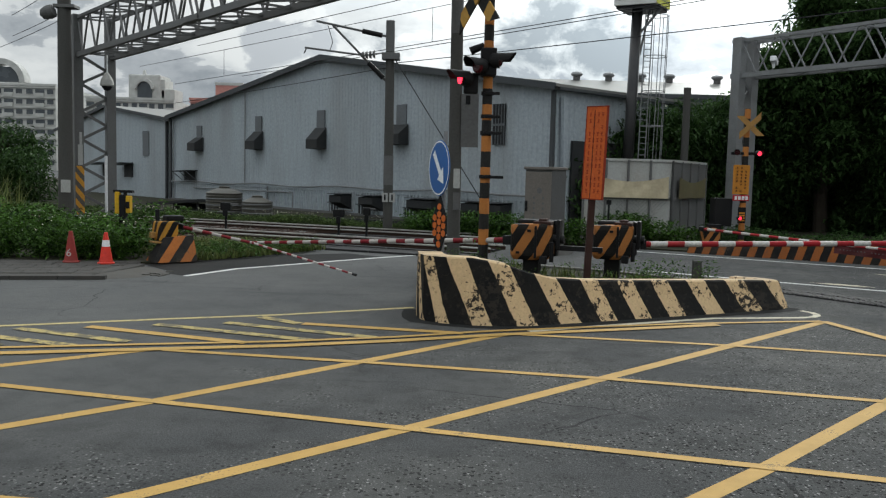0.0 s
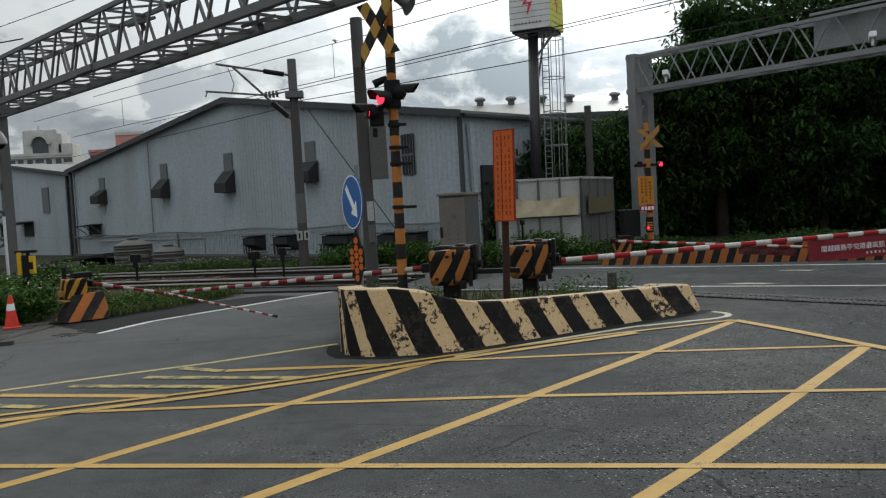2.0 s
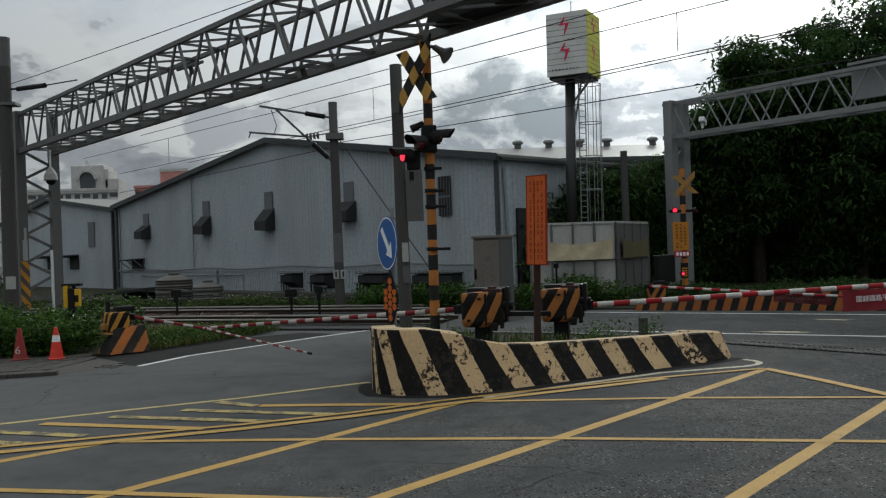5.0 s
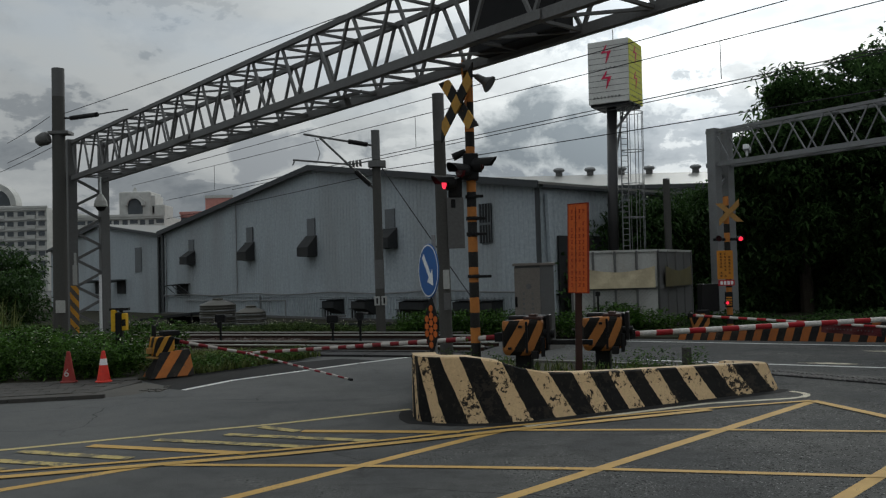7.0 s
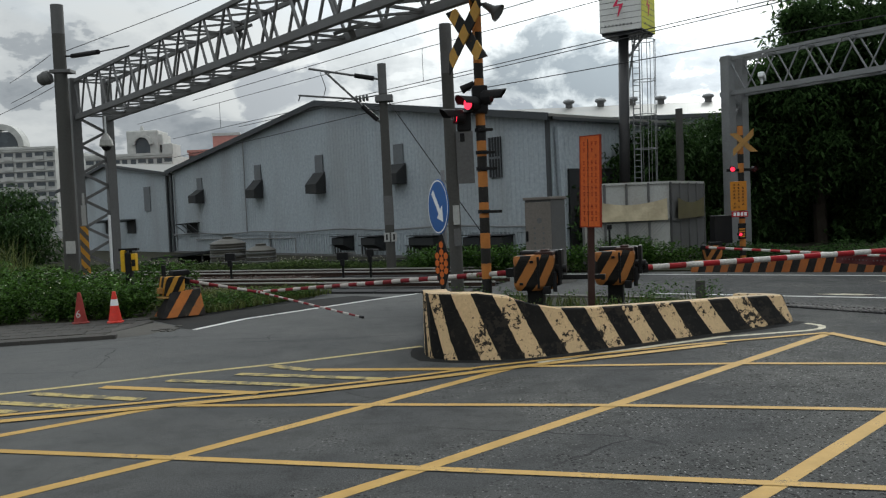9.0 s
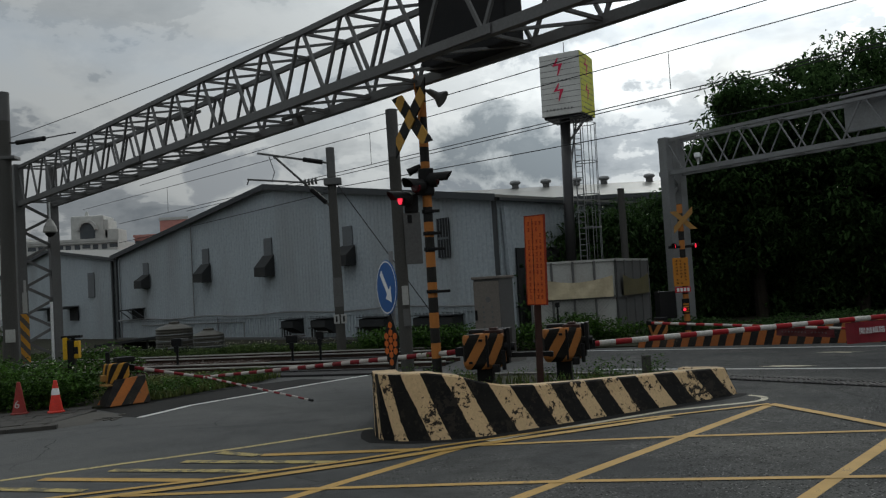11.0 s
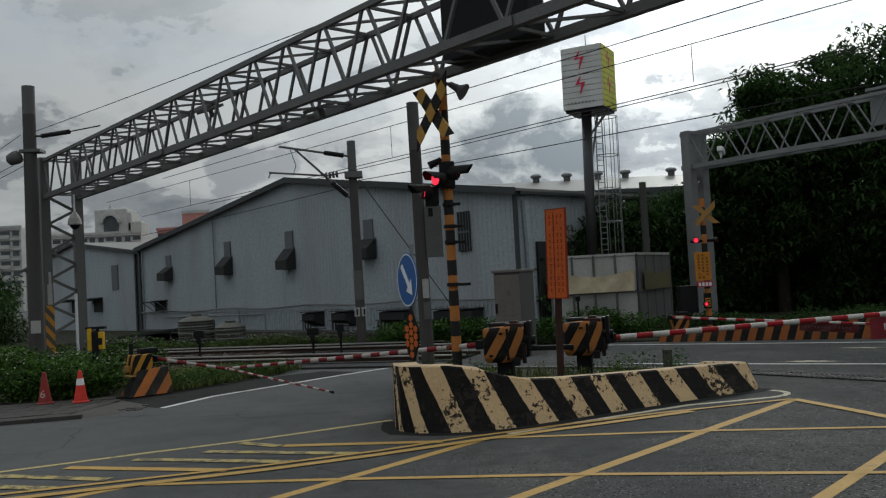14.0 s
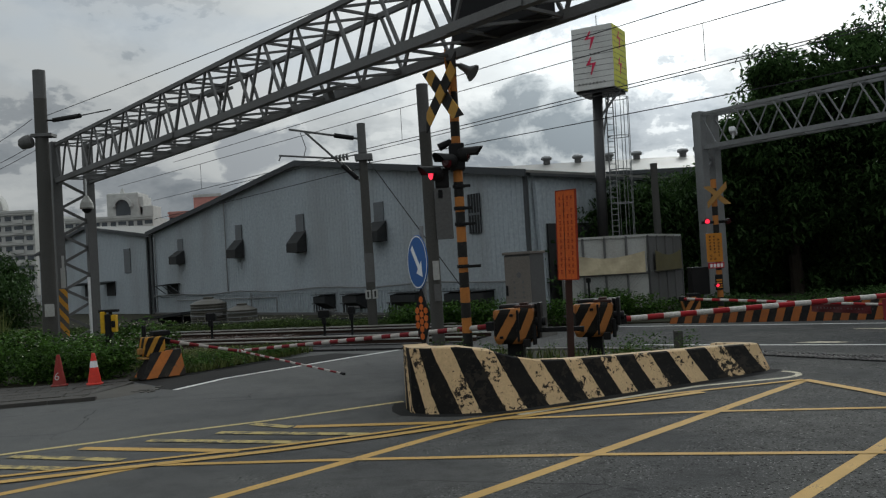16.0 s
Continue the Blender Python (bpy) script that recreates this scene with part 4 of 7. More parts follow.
def build_blue_sign():
    t = thing("direction_sign", pose(-0.05, 12.75, 0.2, 0, 0.5, 0), "round blue sign with white arrow on steel post", "road sign")
    part("post", tubed((0.03, 0.06, 0), (0.03, 0.06, 2.3), 0.032, None, 12), STEEL, t)
    disc = part("sign_disc", lathe(bmesh.new(), [(0.40, -0.008), (0.41, 0.0), (0.40, 0.008)], 40, pose(0, 0, 0, 90, 0, 0)), BLUE, t)
    disc.matrix_local = pose(-0.05, 0.0, 1.76, 0, 0, -68)
    rim = bmesh.new()
    for k in range(40):
        a, b = 2 * math.pi * k / 40, 2 * math.pi * (k + 1) / 40
        q = [(0.395 * math.cos(a), -0.011, 0.395 * math.sin(a)), (0.395 * math.cos(b), -0.011, 0.395 * math.sin(b)), (0.375 * math.cos(b), -0.011, 0.375 * math.sin(b)), (0.375 * math.cos(a), -0.011, 0.375 * math.sin(a))]
        rim.faces.new([rim.verts.new(v) for v in q])
    part("rim_line", rim, WHITE, disc)
    arrow = bmesh.new()
    pts = [(-0.30, 0.045), (0.10, 0.045), (0.10, 0.14), (0.30, 0.0), (0.10, -0.14), (0.10, -0.045), (-0.30, -0.045)]
    prism(arrow, pts[::-1], 0.0, 0.004)
    ob = part("arrow", arrow, WHITE, disc)
    ob.matrix_local = pose(0, -0.010, 0) @ pose(0, 0, 0, 90, 0, 0) @ pose(0, 0, 0, 0, 0, -48)
    # reflector board under it
    bm = prism(bmesh.new(), [(0.0, -0.46), (0.15, -0.10), (0.15, 0.10), (0.0, 0.46), (-0.15, 0.10), (-0.15, -0.10)], -0.01, 0.01)
    r = part("reflector_board", bm, BLACK, t, "black board with amber hexagon reflectors")
    r.matrix_local = pose(-0.02, -0.02, 0.92, 0, 0, -48) @ pose(0, 0, 0, 90, 0, 0)
    hexa = [(0.055 * math.cos(radians(60 * k + 30)), 0.062 * math.sin(radians(60 * k + 30))) for k in range(6)]
    for col in range(3):
        for row in range(7):
            x, y = (col - 1) * 0.095, -0.33 + row * 0.11 + (0.055 if col % 2 else 0)
            if abs(x) > 0.09 and abs(y) > 0.20:
                continue
            if abs(y) > 0.37:
                continue
            bm = prism(bmesh.new(), [(x + a * 0.86, y + b * 0.86) for a, b in hexa], 0.01, 0.016)
            part("reflector", bm, AMBER, r)


build_blue_sign()


def bars(parent, name, w, h, cols, rows, mat_, m, rng, fill=0.7):
    """Unreadable writing: rows of small strokes."""
    bm = bmesh.new()
    for c in range(cols):
        for r in range(rows):
            if rng.random() > 0.9:
                continue
            x = -w / 2 + w * (c + 0.5) / cols
            y = -h / 2 + h * (r + 0.5) / rows
            a, b = w / cols * fill / 2, h / rows * fill / 2
            for k in range(3):
                o = (k - 1) * b * 0.75
                la = a * rng.uniform(0.6, 1.0)
                prism(bm, [(x - la, y + o - b * 0.16), (x + la, y + o - b * 0.16), (x + la, y + o + b * 0.16), (x - la, y + o + b * 0.16)], 0.0, 0.002)
            prism(bm, [(x - a * 0.12, y - b), (x + a * 0.12, y - b), (x + a * 0.12, y + b), (x - a * 0.12, y + b)], 0.0, 0.003)
    ob = tagged(part(name, bm, mat_, parent), kind="stuff")
    ob.matrix_local = m
    return ob


def build_orange_sign():
    rng = random.Random(3)
    t = thing("warning_board", pose(2.22, 13.2, 0.2, 0, 1.5, 0), "tall orange notice board on rusty steel post", "notice board")
    part("post", boxed((-0.05, 0.02, 0), (0.05, 0.11, 2.7), 0.006), RUST, t)
    b = part("board", boxed((-0.205, -0.012, -0.70), (0.205, 0.012, 0.70), 0.008), ORANGE, t)
    b.matrix_local = pose(-0.01, 0.0, 2.05, 0, 0, -52)
    fr = bmesh.new()
    for lo, hi in (((-0.21, -0.018, -0.705), (-0.195, 0.018, 0.705)), ((0.195, -0.018, -0.705), (0.21, 0.018, 0.705)), ((-0.195, -0.018, 0.69), (0.195, 0.018, 0.705)), ((-0.195, -0.018, -0.705), (0.195, 0.018, -0.69))):
        box(fr, lo, hi)
    part("edge_frame", fr, ORANGE_DARK, b)
    bars(b, "lettering", 0.32, 1.25, 4, 13, ORANGE_DARK, pose(0, -0.0135, 0, 90, 0, 0), rng, 0.62)


build_orange_sign()


def barrier_machine(m, label):
    t = thing("barrier_machine", m, label, "barrier machine", "barrier machines")
    # a cast housing with a cut corner, a chamfered foot and a sloping top
    plan = [(-0.34, -0.16), (-0.28, -0.30), (0.10, -0.30), (0.34, -0.12), (0.34, 0.28), (-0.34, 0.28)]
    bm = bmesh.new()
    rings = [[bm.verts.new((x * k - (0.02 if k < 1 else 0), y * k, z + (0.05 * x if z > 0.8 else 0))) for x, y in plan] for z, k in ((0.32, 0.84), (0.40, 1.0), (0.84, 1.0), (0.90, 0.93))]
    for lo, hi in zip(rings, rings[1:]):
        for q in range(6):
            bm.faces.new((lo[q], lo[(q + 1) % 6], hi[(q + 1) % 6], hi[q]))
    bm.faces.new(rings[-1])
    bm.faces.new(rings[0][::-1])
    bmesh.ops.bevel(bm, geom=bm.edges[:], offset=0.012, segments=2, affect="EDGES")
    part("housing", bm, HAZARD, t)
    part("strap", boxed((0.085, -0.312, 0.36), (0.125, -0.285, 0.88), 0.006), BLACK, t)
    bm = bmesh.new()
    box(bm, (-0.13, -0.13, -0.06), (0.13, 0.13, 0.36), 0.02)
    box(bm, (-0.22, -0.22, -0.06), (0.22, 0.22, 0.0), 0.01)
    part("pedestal", bm, BLACK, t)
    bm = bmesh.new()
    box(bm, (0.02, -0.15, 0.89), (0.32, 0.2, 0.95), 0.015)
    box(bm, (0.10, -0.08, 0.94), (0.24, 0.1, 0.99), 0.02)
    part("lid", bm, RUST, t, "rusty cover plate")
    part("rear_case", boxed((-0.30, 0.12, 0.36), (0.38, 0.36, 0.96), 0.04), BLACK, t)
    part("conduit", tubed((0.36, -0.22, 0.30), (0.36, -0.22, 0.62), 0.035), BLACK, t)
    part("hinge_lug", boxed((0.18, -0.34, 0.27), (0.30, -0.24, 0.40), 0.02), BLACK, t)
    bm = bmesh.new()
    tube(bm, (0.3, 0.0, 0.66), (0.52, 0.0, 0.66), 0.07, 0.07, 16)
    box(bm, (0.40, -0.12, 0.5), (0.46, 0.12, 0.98), 0.015)
    part("drive_shaft", bm, BLACK, t)
    for x, z in ((-0.18, 0.44), (0.0, 0.80)):
        part("bolt_plate", boxed((x - 0.03, -0.325, z - 0.02), (x + 0.03, -0.295, z + 0.02), 0.005), BLACK, t)
    return t


MACHINE_M = pose(1.48, 14.25, 0.2, 0, 0, -18)
first = barrier_machine(MACHINE_M, "black and amber striped crossing barrier machine")
copy_thing(first, pose(2.93, 14.85, 0.18, 0, 0, -18))
part("tie_bar", boxed((0.40, -0.04, 0.48), (1.15, 0.02, 0.56), 0.01), BLACK, first)


def boom(name, p, q, r1, r2, label, paint=None):
    p, q = Vector(p), Vector(q)
    m = Matrix.Translation(p) @ (q - p).to_track_quat("X", "Z").to_matrix().to_4x4()
    t = thing(name, m, label, "barrier boom", "barrier booms")
    L = (q - p).length
    part("boom_pole", tubed((0, 0, 0), (L, 0, 0), r1, r2, 14), paint or BOOM_BANDS, t)
    k = r1 / 0.055
    part("mount", boxed((-0.18 * k, -0.09 * k, -0.09 * k), (0.08 * k, 0.09 * k, 0.09 * k), 0.01), BLACK, t)
    return t


def build_booms():
    boom("barrier_boom", (1.08, 14.35, 0.81), (-3.86, 17.4, 0.40), 0.046, 0.028, "lowered red and white striped crossing barrier boom", BOOM_NARROW)
    boom("barrier_boom", (-5.26, 17.35, 0.69), (-3.75, 17.2, 0.40), 0.036, 0.026, "lowered red and white striped crossing barrier boom", BOOM_NARROW)
    t = boom("barrier_boom", (-3.88, 17.3, 0.42), (-1.44, 14.1, 0.20), 0.022, 0.016, "thin bent end of a striped crossing barrier boom", BOOM_NARROW)
    part("tip", tubed((3.98, 0, 0), (4.08, 0, 0), 0.022, 0.022), BLACK, t)
    t = boom("barrier_boom", (3.40, 14.8, 0.76), (11.5, 14.8, 0.99), 0.05, 0.040, "lowered red and white striped crossing barrier boom with red banner")
    # the banner hangs from the boom
    cloth = bmesh.new()
    n = 40
    x0, x1 = 4.62, 8.0
    rows_ = [[cloth.verts.new((x0 + (x1 - x0) * k / n, 0.012 * math.sin(k * 0.9) + 0.02 * j / 4 * math.sin(k * 0.55), -0.055 - j * 0.095)) for k in range(n + 1)] for j in range(5)]
    for a, b in zip(rows_, rows_[1:]):
        for k in range(n):
            cloth.faces.new((a[k], a[k + 1], b[k + 1], b[k]))
    ban = part("banner", cloth, BANNER, t, "red cloth banner with white lettering")
    so = ban.modifiers.new("thick", "SOLIDIFY")
    so.thickness = 0.006
    cu = bpy.data.curves.new("banner_lettering", "FONT")
    cu.body = "闖越鐵路平交道最高罰"
    cu.size, cu.extrude = 0.122, 0.002
    dg = bpy.data.objects.new("tmp_text", cu)
    me = bpy.data.meshes.new_from_object(dg)
    bpy.data.objects.remove(dg)
    me.materials.append(WHITE)
    ob = new("banner_lettering", me)
    ob.parent = ban
    ob.matrix_local = pose(x0 + 0.22, -0.05, -0.26, 90, 0, 0)
    bars(ban, "small_lettering", 1.6, 0.07, 20, 1, WHITE, pose(x0 + 1.85, -0.052, -0.345, 90, 0, 0), random.Random(6), 0.6)
    t = boom("barrier_boom", (6.95, 22.9, 0.59), (9.9, 17.35, 0.50), 0.036, 0.026, "lowered far crossing barrier boom with small red banner")
    cloth = bmesh.new()
    rows_ = [[cloth.verts.new((4.0 + 1.5 * k / 20, 0.02 * math.sin(k * 0.8 + j), -0.03 - j * 0.06)) for k in range(21)] for j in range(4)]
    for a, b in zip(rows_, rows_[1:]):
        for k in range(20):
            cloth.faces.new((a[k], a[k + 1], b[k + 1], b[k]))
    ban = part("banner", cloth, BANNER_DARK, t, "dark red cloth banner")
    so = ban.modifiers.new("thick", "SOLIDIFY")
    so.thickness = 0.006
    bars(ban, "lettering", 1.2, 0.06, 14, 1, SOOT, pose(4.75, -0.035, -0.11, 90, 0, 0), random.Random(4), 0.5)


build_booms()


def build_left_machine():
    t = thing("barrier_machine", pose(-5.36, 17.0, 0.03, 0, 0, 38) @ Matrix.Scale(0.87, 4), "amber and black striped barrier machine behind slanted guard", "barrier machine", "barrier machines")
    part("housing", boxed((-0.30, -0.05, 0.46), (0.16, 0.40, 0.90), 0.04), HAZARD_LEFT, t)
    part("shelf", boxed((-0.40, -0.12, 0.42), (0.14, 0.30, 0.45), 0.005), FADED_AMBER, t, "amber shelf plate")
    part("side_bracket", boxed((-0.42, 0.10, 0.52), (-0.305, 0.22, 0.66), 0.02), FADED_AMBER, t)
    bm = bmesh.new()
    v = [bm.verts.new(c) for c in ((-0.52, -0.32, 0), (0.50, -0.32, 0), (0.50, 0.2, 0), (-0.52, 0.2, 0), (-0.20, -0.1, 0.54), (0.48, -0.1, 0.58), (0.48, 0.05, 0.58), (-0.20, 0.05, 0.54))]
    for f in ((0, 1, 5, 4), (1, 2, 6, 5), (2, 3, 7, 6), (3, 0, 4, 7), (4, 5, 6, 7), (3, 2, 1, 0)):
        bm.faces.new([v[i] for i in f])
    part("guard", bm, HAZARD_WIDE, t)
    part("top_gear", boxed((-0.05, 0.1, 0.90), (0.35, 0.4, 1.02), 0.03), BLACK, t)
    part("indicator", tubed((-0.2, 0.3, 0.9), (-0.2, 0.3, 1.15), 0.05), BLACK, t)
    t = thing("control_post", pose(-7.05, 19.0, 0.05), "yellow emergency control boxes on a black post", "control box")
    part("post", tubed((0.05, 0, 0), (0.05, 0, 1.25), 0.04), BLACK, t)
    for lo, hi in (((-0.15, -0.10, 0.78), (-0.05, 0.06, 1.26)), ((0.09, -0.10, 0.80), (0.19, 0.06, 1.18))):
        part("box", boxed(lo, hi, 0.02), MACHINE_YELLOW, t)
    part("bracket", boxed((-0.2, -0.05, 1.24), (0.22, 0.1, 1.30), 0.01), BLACK, t)
    part("conduit", boxed((-0.05, -0.12, 0.5), (0.09, 0.06, 1.2), 0.03), BLACK, t)
    part("nameplate", boxed((0.10, -0.108, 0.9), (0.18, -0.101, 1.05), 0.0), BLACK, t)


build_left_machine()


def build_cones():
    for x, y, mat_, lab in ((-6.57, 16.0, CONE_RED, "bright red traffic cone with white collar on footway"), (-7.29, 16.1, CONE_DULL, "faded red traffic cone with white mark on footway")):
        t = thing("traffic_cone", pose(x * 0.965 + 0.09, y, 0.06), lab, "traffic cone", "traffic cones")
        part("base", lathe(bmesh.new(), [(0.15, 0.0), (0.155, 0.02), (0.13, 0.035)], 24), mat_, t)
        part("cone", lathe(bmesh.new(), [(0.125, 0.03), (0.075, 0.31), (0.055, 0.42)], 24), mat_, t, smooth=False)
        part("collar", lathe(bmesh.new(), [(0.075, 0.32), (0.058, 0.44)], 24), WHITE if mat_ is CONE_RED else mat_, t)
        part("tip", lathe(bmesh.new(), [(0.056, 0.44), (0.03, 0.58), (0.02, 0.585)], 24), mat_, t)
        if mat_ is CONE_DULL:
            cu = bpy.data.curves.new("painted_mark", "FONT")
            cu.body, cu.size, cu.extrude = "6", 0.20, 0.012
            cu.align_x = "CENTER"
            dg = bpy.data.objects.new("tmp_text", cu)
            me = bpy.data.meshes.new_from_object(dg)
            bpy.data.objects.remove(dg)
            me.materials.append(PANEL_WHITE)
            ob = new("painted_mark", me)
            ob.parent = t
            ob.matrix_local = pose(0.0, -0.098, 0.12, 79, 0, 0)


build_cones()


# ------------------------------------------------------------ height-limit gantries
def gantry(name, a, b, zb, zt, width, bay, post_w, label, dark=DARK_STEEL, web=0.055):
    """A box truss from a to b (plan points of its front side), with a laced tower at each end."""
    a, b = Vector((*a, 0)), Vector((*b, 0))
    d = b - a
    L = d.length
    m = Matrix.Translation(a) @ Matrix.Rotation(math.atan2(d.y, d.x), 4, "Z")
    t = thing(name, m, label, "gantry")
    W, H = width, zt
    ch = 0.16
    for y in (0, W):
        for z in (zb, zt):
            bm = bmesh.new()
            s = ch if z == zb else 0.10
            beam(bm, (-0.3, y, z), (L + 0.3, y, z), s * 0.8, s)
            part("chord", bm, dark, t)
    n = round(L / bay)
    for k in range(n):
        x0, x1 = L * k / n, L * (k + 1) / n
        xm = (x0 + x1) / 2
        for y in (0, W):
            part("diagonal", beam(bmesh.new(), (x0 + 0.06, y, zt), (xm, y, zb), web * 0.9, web), dark, t)
            part("diagonal", beam(bmesh.new(), (xm, y, zb), (x1 - 0.06, y, zt), web * 0.9, web), dark, t)
        part("cross_tie", beam(bmesh.new(), (x0, 0, zt), (x0, W, zt), 0.05, 0.05), dark, t)
        part("cross_tie", beam(bmesh.new(), (xm, 0, zb), (xm, W, zb), 0.05, 0.05), dark, t)
        part("plan_brace", beam(bmesh.new(), (x0, 0, zt), (x1, W, zt), 0.045, 0.045), dark, t)
        part("plan_brace", beam(bmesh.new(), (xm, 0, zb), (min(xm + L / n, L), W, zb), 0.045, 0.045), dark, t)
    for x in (0, L):
        for y in (0, W):
            bm = bmesh.new()
            box(bm, (x - post_w / 2, y - post_w / 2, 0), (x + post_w / 2, y + post_w / 2, zt + 0.1), 0.012)
            part("leg", bm, dark, t)
        nz = 6
        for k in range(nz):
            z0, z1 = zb * k / nz, zb * (k + 0.5) / nz
            z2 = zb * (k + 1) / nz
            part("leg_lacing", beam(bmesh.new(), (x, 0.1, z0), (x, W - 0.1, z1), 0.06, 0.09), dark, t)
            part("leg_lacing", beam(bmesh.new(), (x, W - 0.1, z1), (x, 0.1, z2), 0.06, 0.09), dark, t)
    return t, L


def build_gantries():
    a = Vector((-12.07, 28.52))
    d = Vector((0.628, -0.778))
    b = a + d * 34.0
    t, L = gantry("height_limit_gantry", a, b, 5.45, 6.65, 1.05, 1.30, 0.29, "grey steel lattice gantry spanning the road")
    part("post_tape", boxed((0.146, -0.14, 0.25), (0.156, 0.14, 1.85), 0.0), TAPE, t, "amber and grey warning tape")
    for z0, z1, y0, y1 in ((1.88, 2.55, -0.05, 0.10), (2.5, 2.95, 0.0, 0.08), (0.0, 0.24, -0.12, 0.12)):
        part("peeling_paint", boxed((0.146, y0, z0), (0.152, y1, z1)), PANEL_WHITE, t, "patch of peeling pale paint")
    part("conduit", tubed((0.1, 0.86, 0.2), (0.1, 0.86, 2.2), 0.05), WHITE, t)
    # signal board carried in the truss
    bm = boxed((19.55, 0.6, 5.45), (21.45, 1.0, 6.9), 0.03)
    part("sign_case", bm, BLACK, t, "dark back of a sign case in the truss")
    part("splice_plate", boxed((20.2, -0.095, 5.38), (21.8, -0.075, 5.52)), DARK_STEEL, t)
    part("splice_plate", boxed((9.0, -0.10, 5.38), (9.9, -0.07, 5.52), 0.0), DARK_STEEL, t)
    cam_t = thing("dome_camera", pose(-10.9, 28.0, 5.3), "white dome camera hanging under the gantry", "camera")
    part("stem", tubed((0, 0, -0.5), (0, 0, 0.1), 0.03), WHITE, cam_t)
    part("shell", lathe(bmesh.new(), [(0.05, -0.45), (0.10, -0.52), (0.19, -0.68), (0.22, -0.85), (0.2, -0.88)][::-1], 20), PANEL_WHITE, cam_t)
    part("dome", lathe(bmesh.new(), [(0.01, -1.03), (0.09, -1.0), (0.15, -0.93), (0.16, -0.88)], 20), BLACK, cam_t)
    # floodlights on the truss
    for s, z in ((11.6, 6.2), (16.2, 5.35)):
        p = a + d * s
        f = thing("floodlight", pose(p.x + 0.3, p.y + 0.2, z, 20, 0, -51), "small flat floodlight on the gantry truss", "lamp", "floodlights")
        part("head", boxed((-0.28, -0.22, -0.035), (0.28, 0.22, 0.035), 0.015), SOOT, f)
        part("bracket", boxed((-0.04, -0.04, -0.2), (0.04, 0.04, 0.0), 0.0), DARK_STEEL, f)
    a2 = Vector((9.92, 29.55))
    d2 = Vector((0.545, -0.838))
    b2 = a2 + d2 * 20.0
    t2, L2 = gantry("height_limit_gantry", a2, b2, 5.45, 6.62, 0.68, 1.42, 0.34, "grey steel lattice gantry beyond the crossing", dark=STEEL, web=0.042)
    part("sign_board", boxed((6.4, 0.3, 5.75), (9.8, 0.42, 6.75), 0.02), STEEL, t2, "grey back of a sign board")
    part("board_hood", beam(bmesh.new(), (6.4, 0.35, 6.80), (9.8, 0.35, 6.80), 0.5, 0.08), STEEL, t2)
    for s in (1.45, 8.3):
        p = a2 + d2 * s
        c = thing("bullet_camera", pose(p.x - 0.1, p.y - 0.05, 5.62, 12, 0, 150), "white bullet camera on gantry chord", "camera", "bullet cameras")
        part("body", boxed((-0.1, -0.28, 0.12), (0.1, 0.22, 0.30), 0.04), WHITE, c)
        part("arm", tubed((0, 0, -0.05), (0, 0.05, 0.15), 0.04), WHITE, c)


build_gantries()


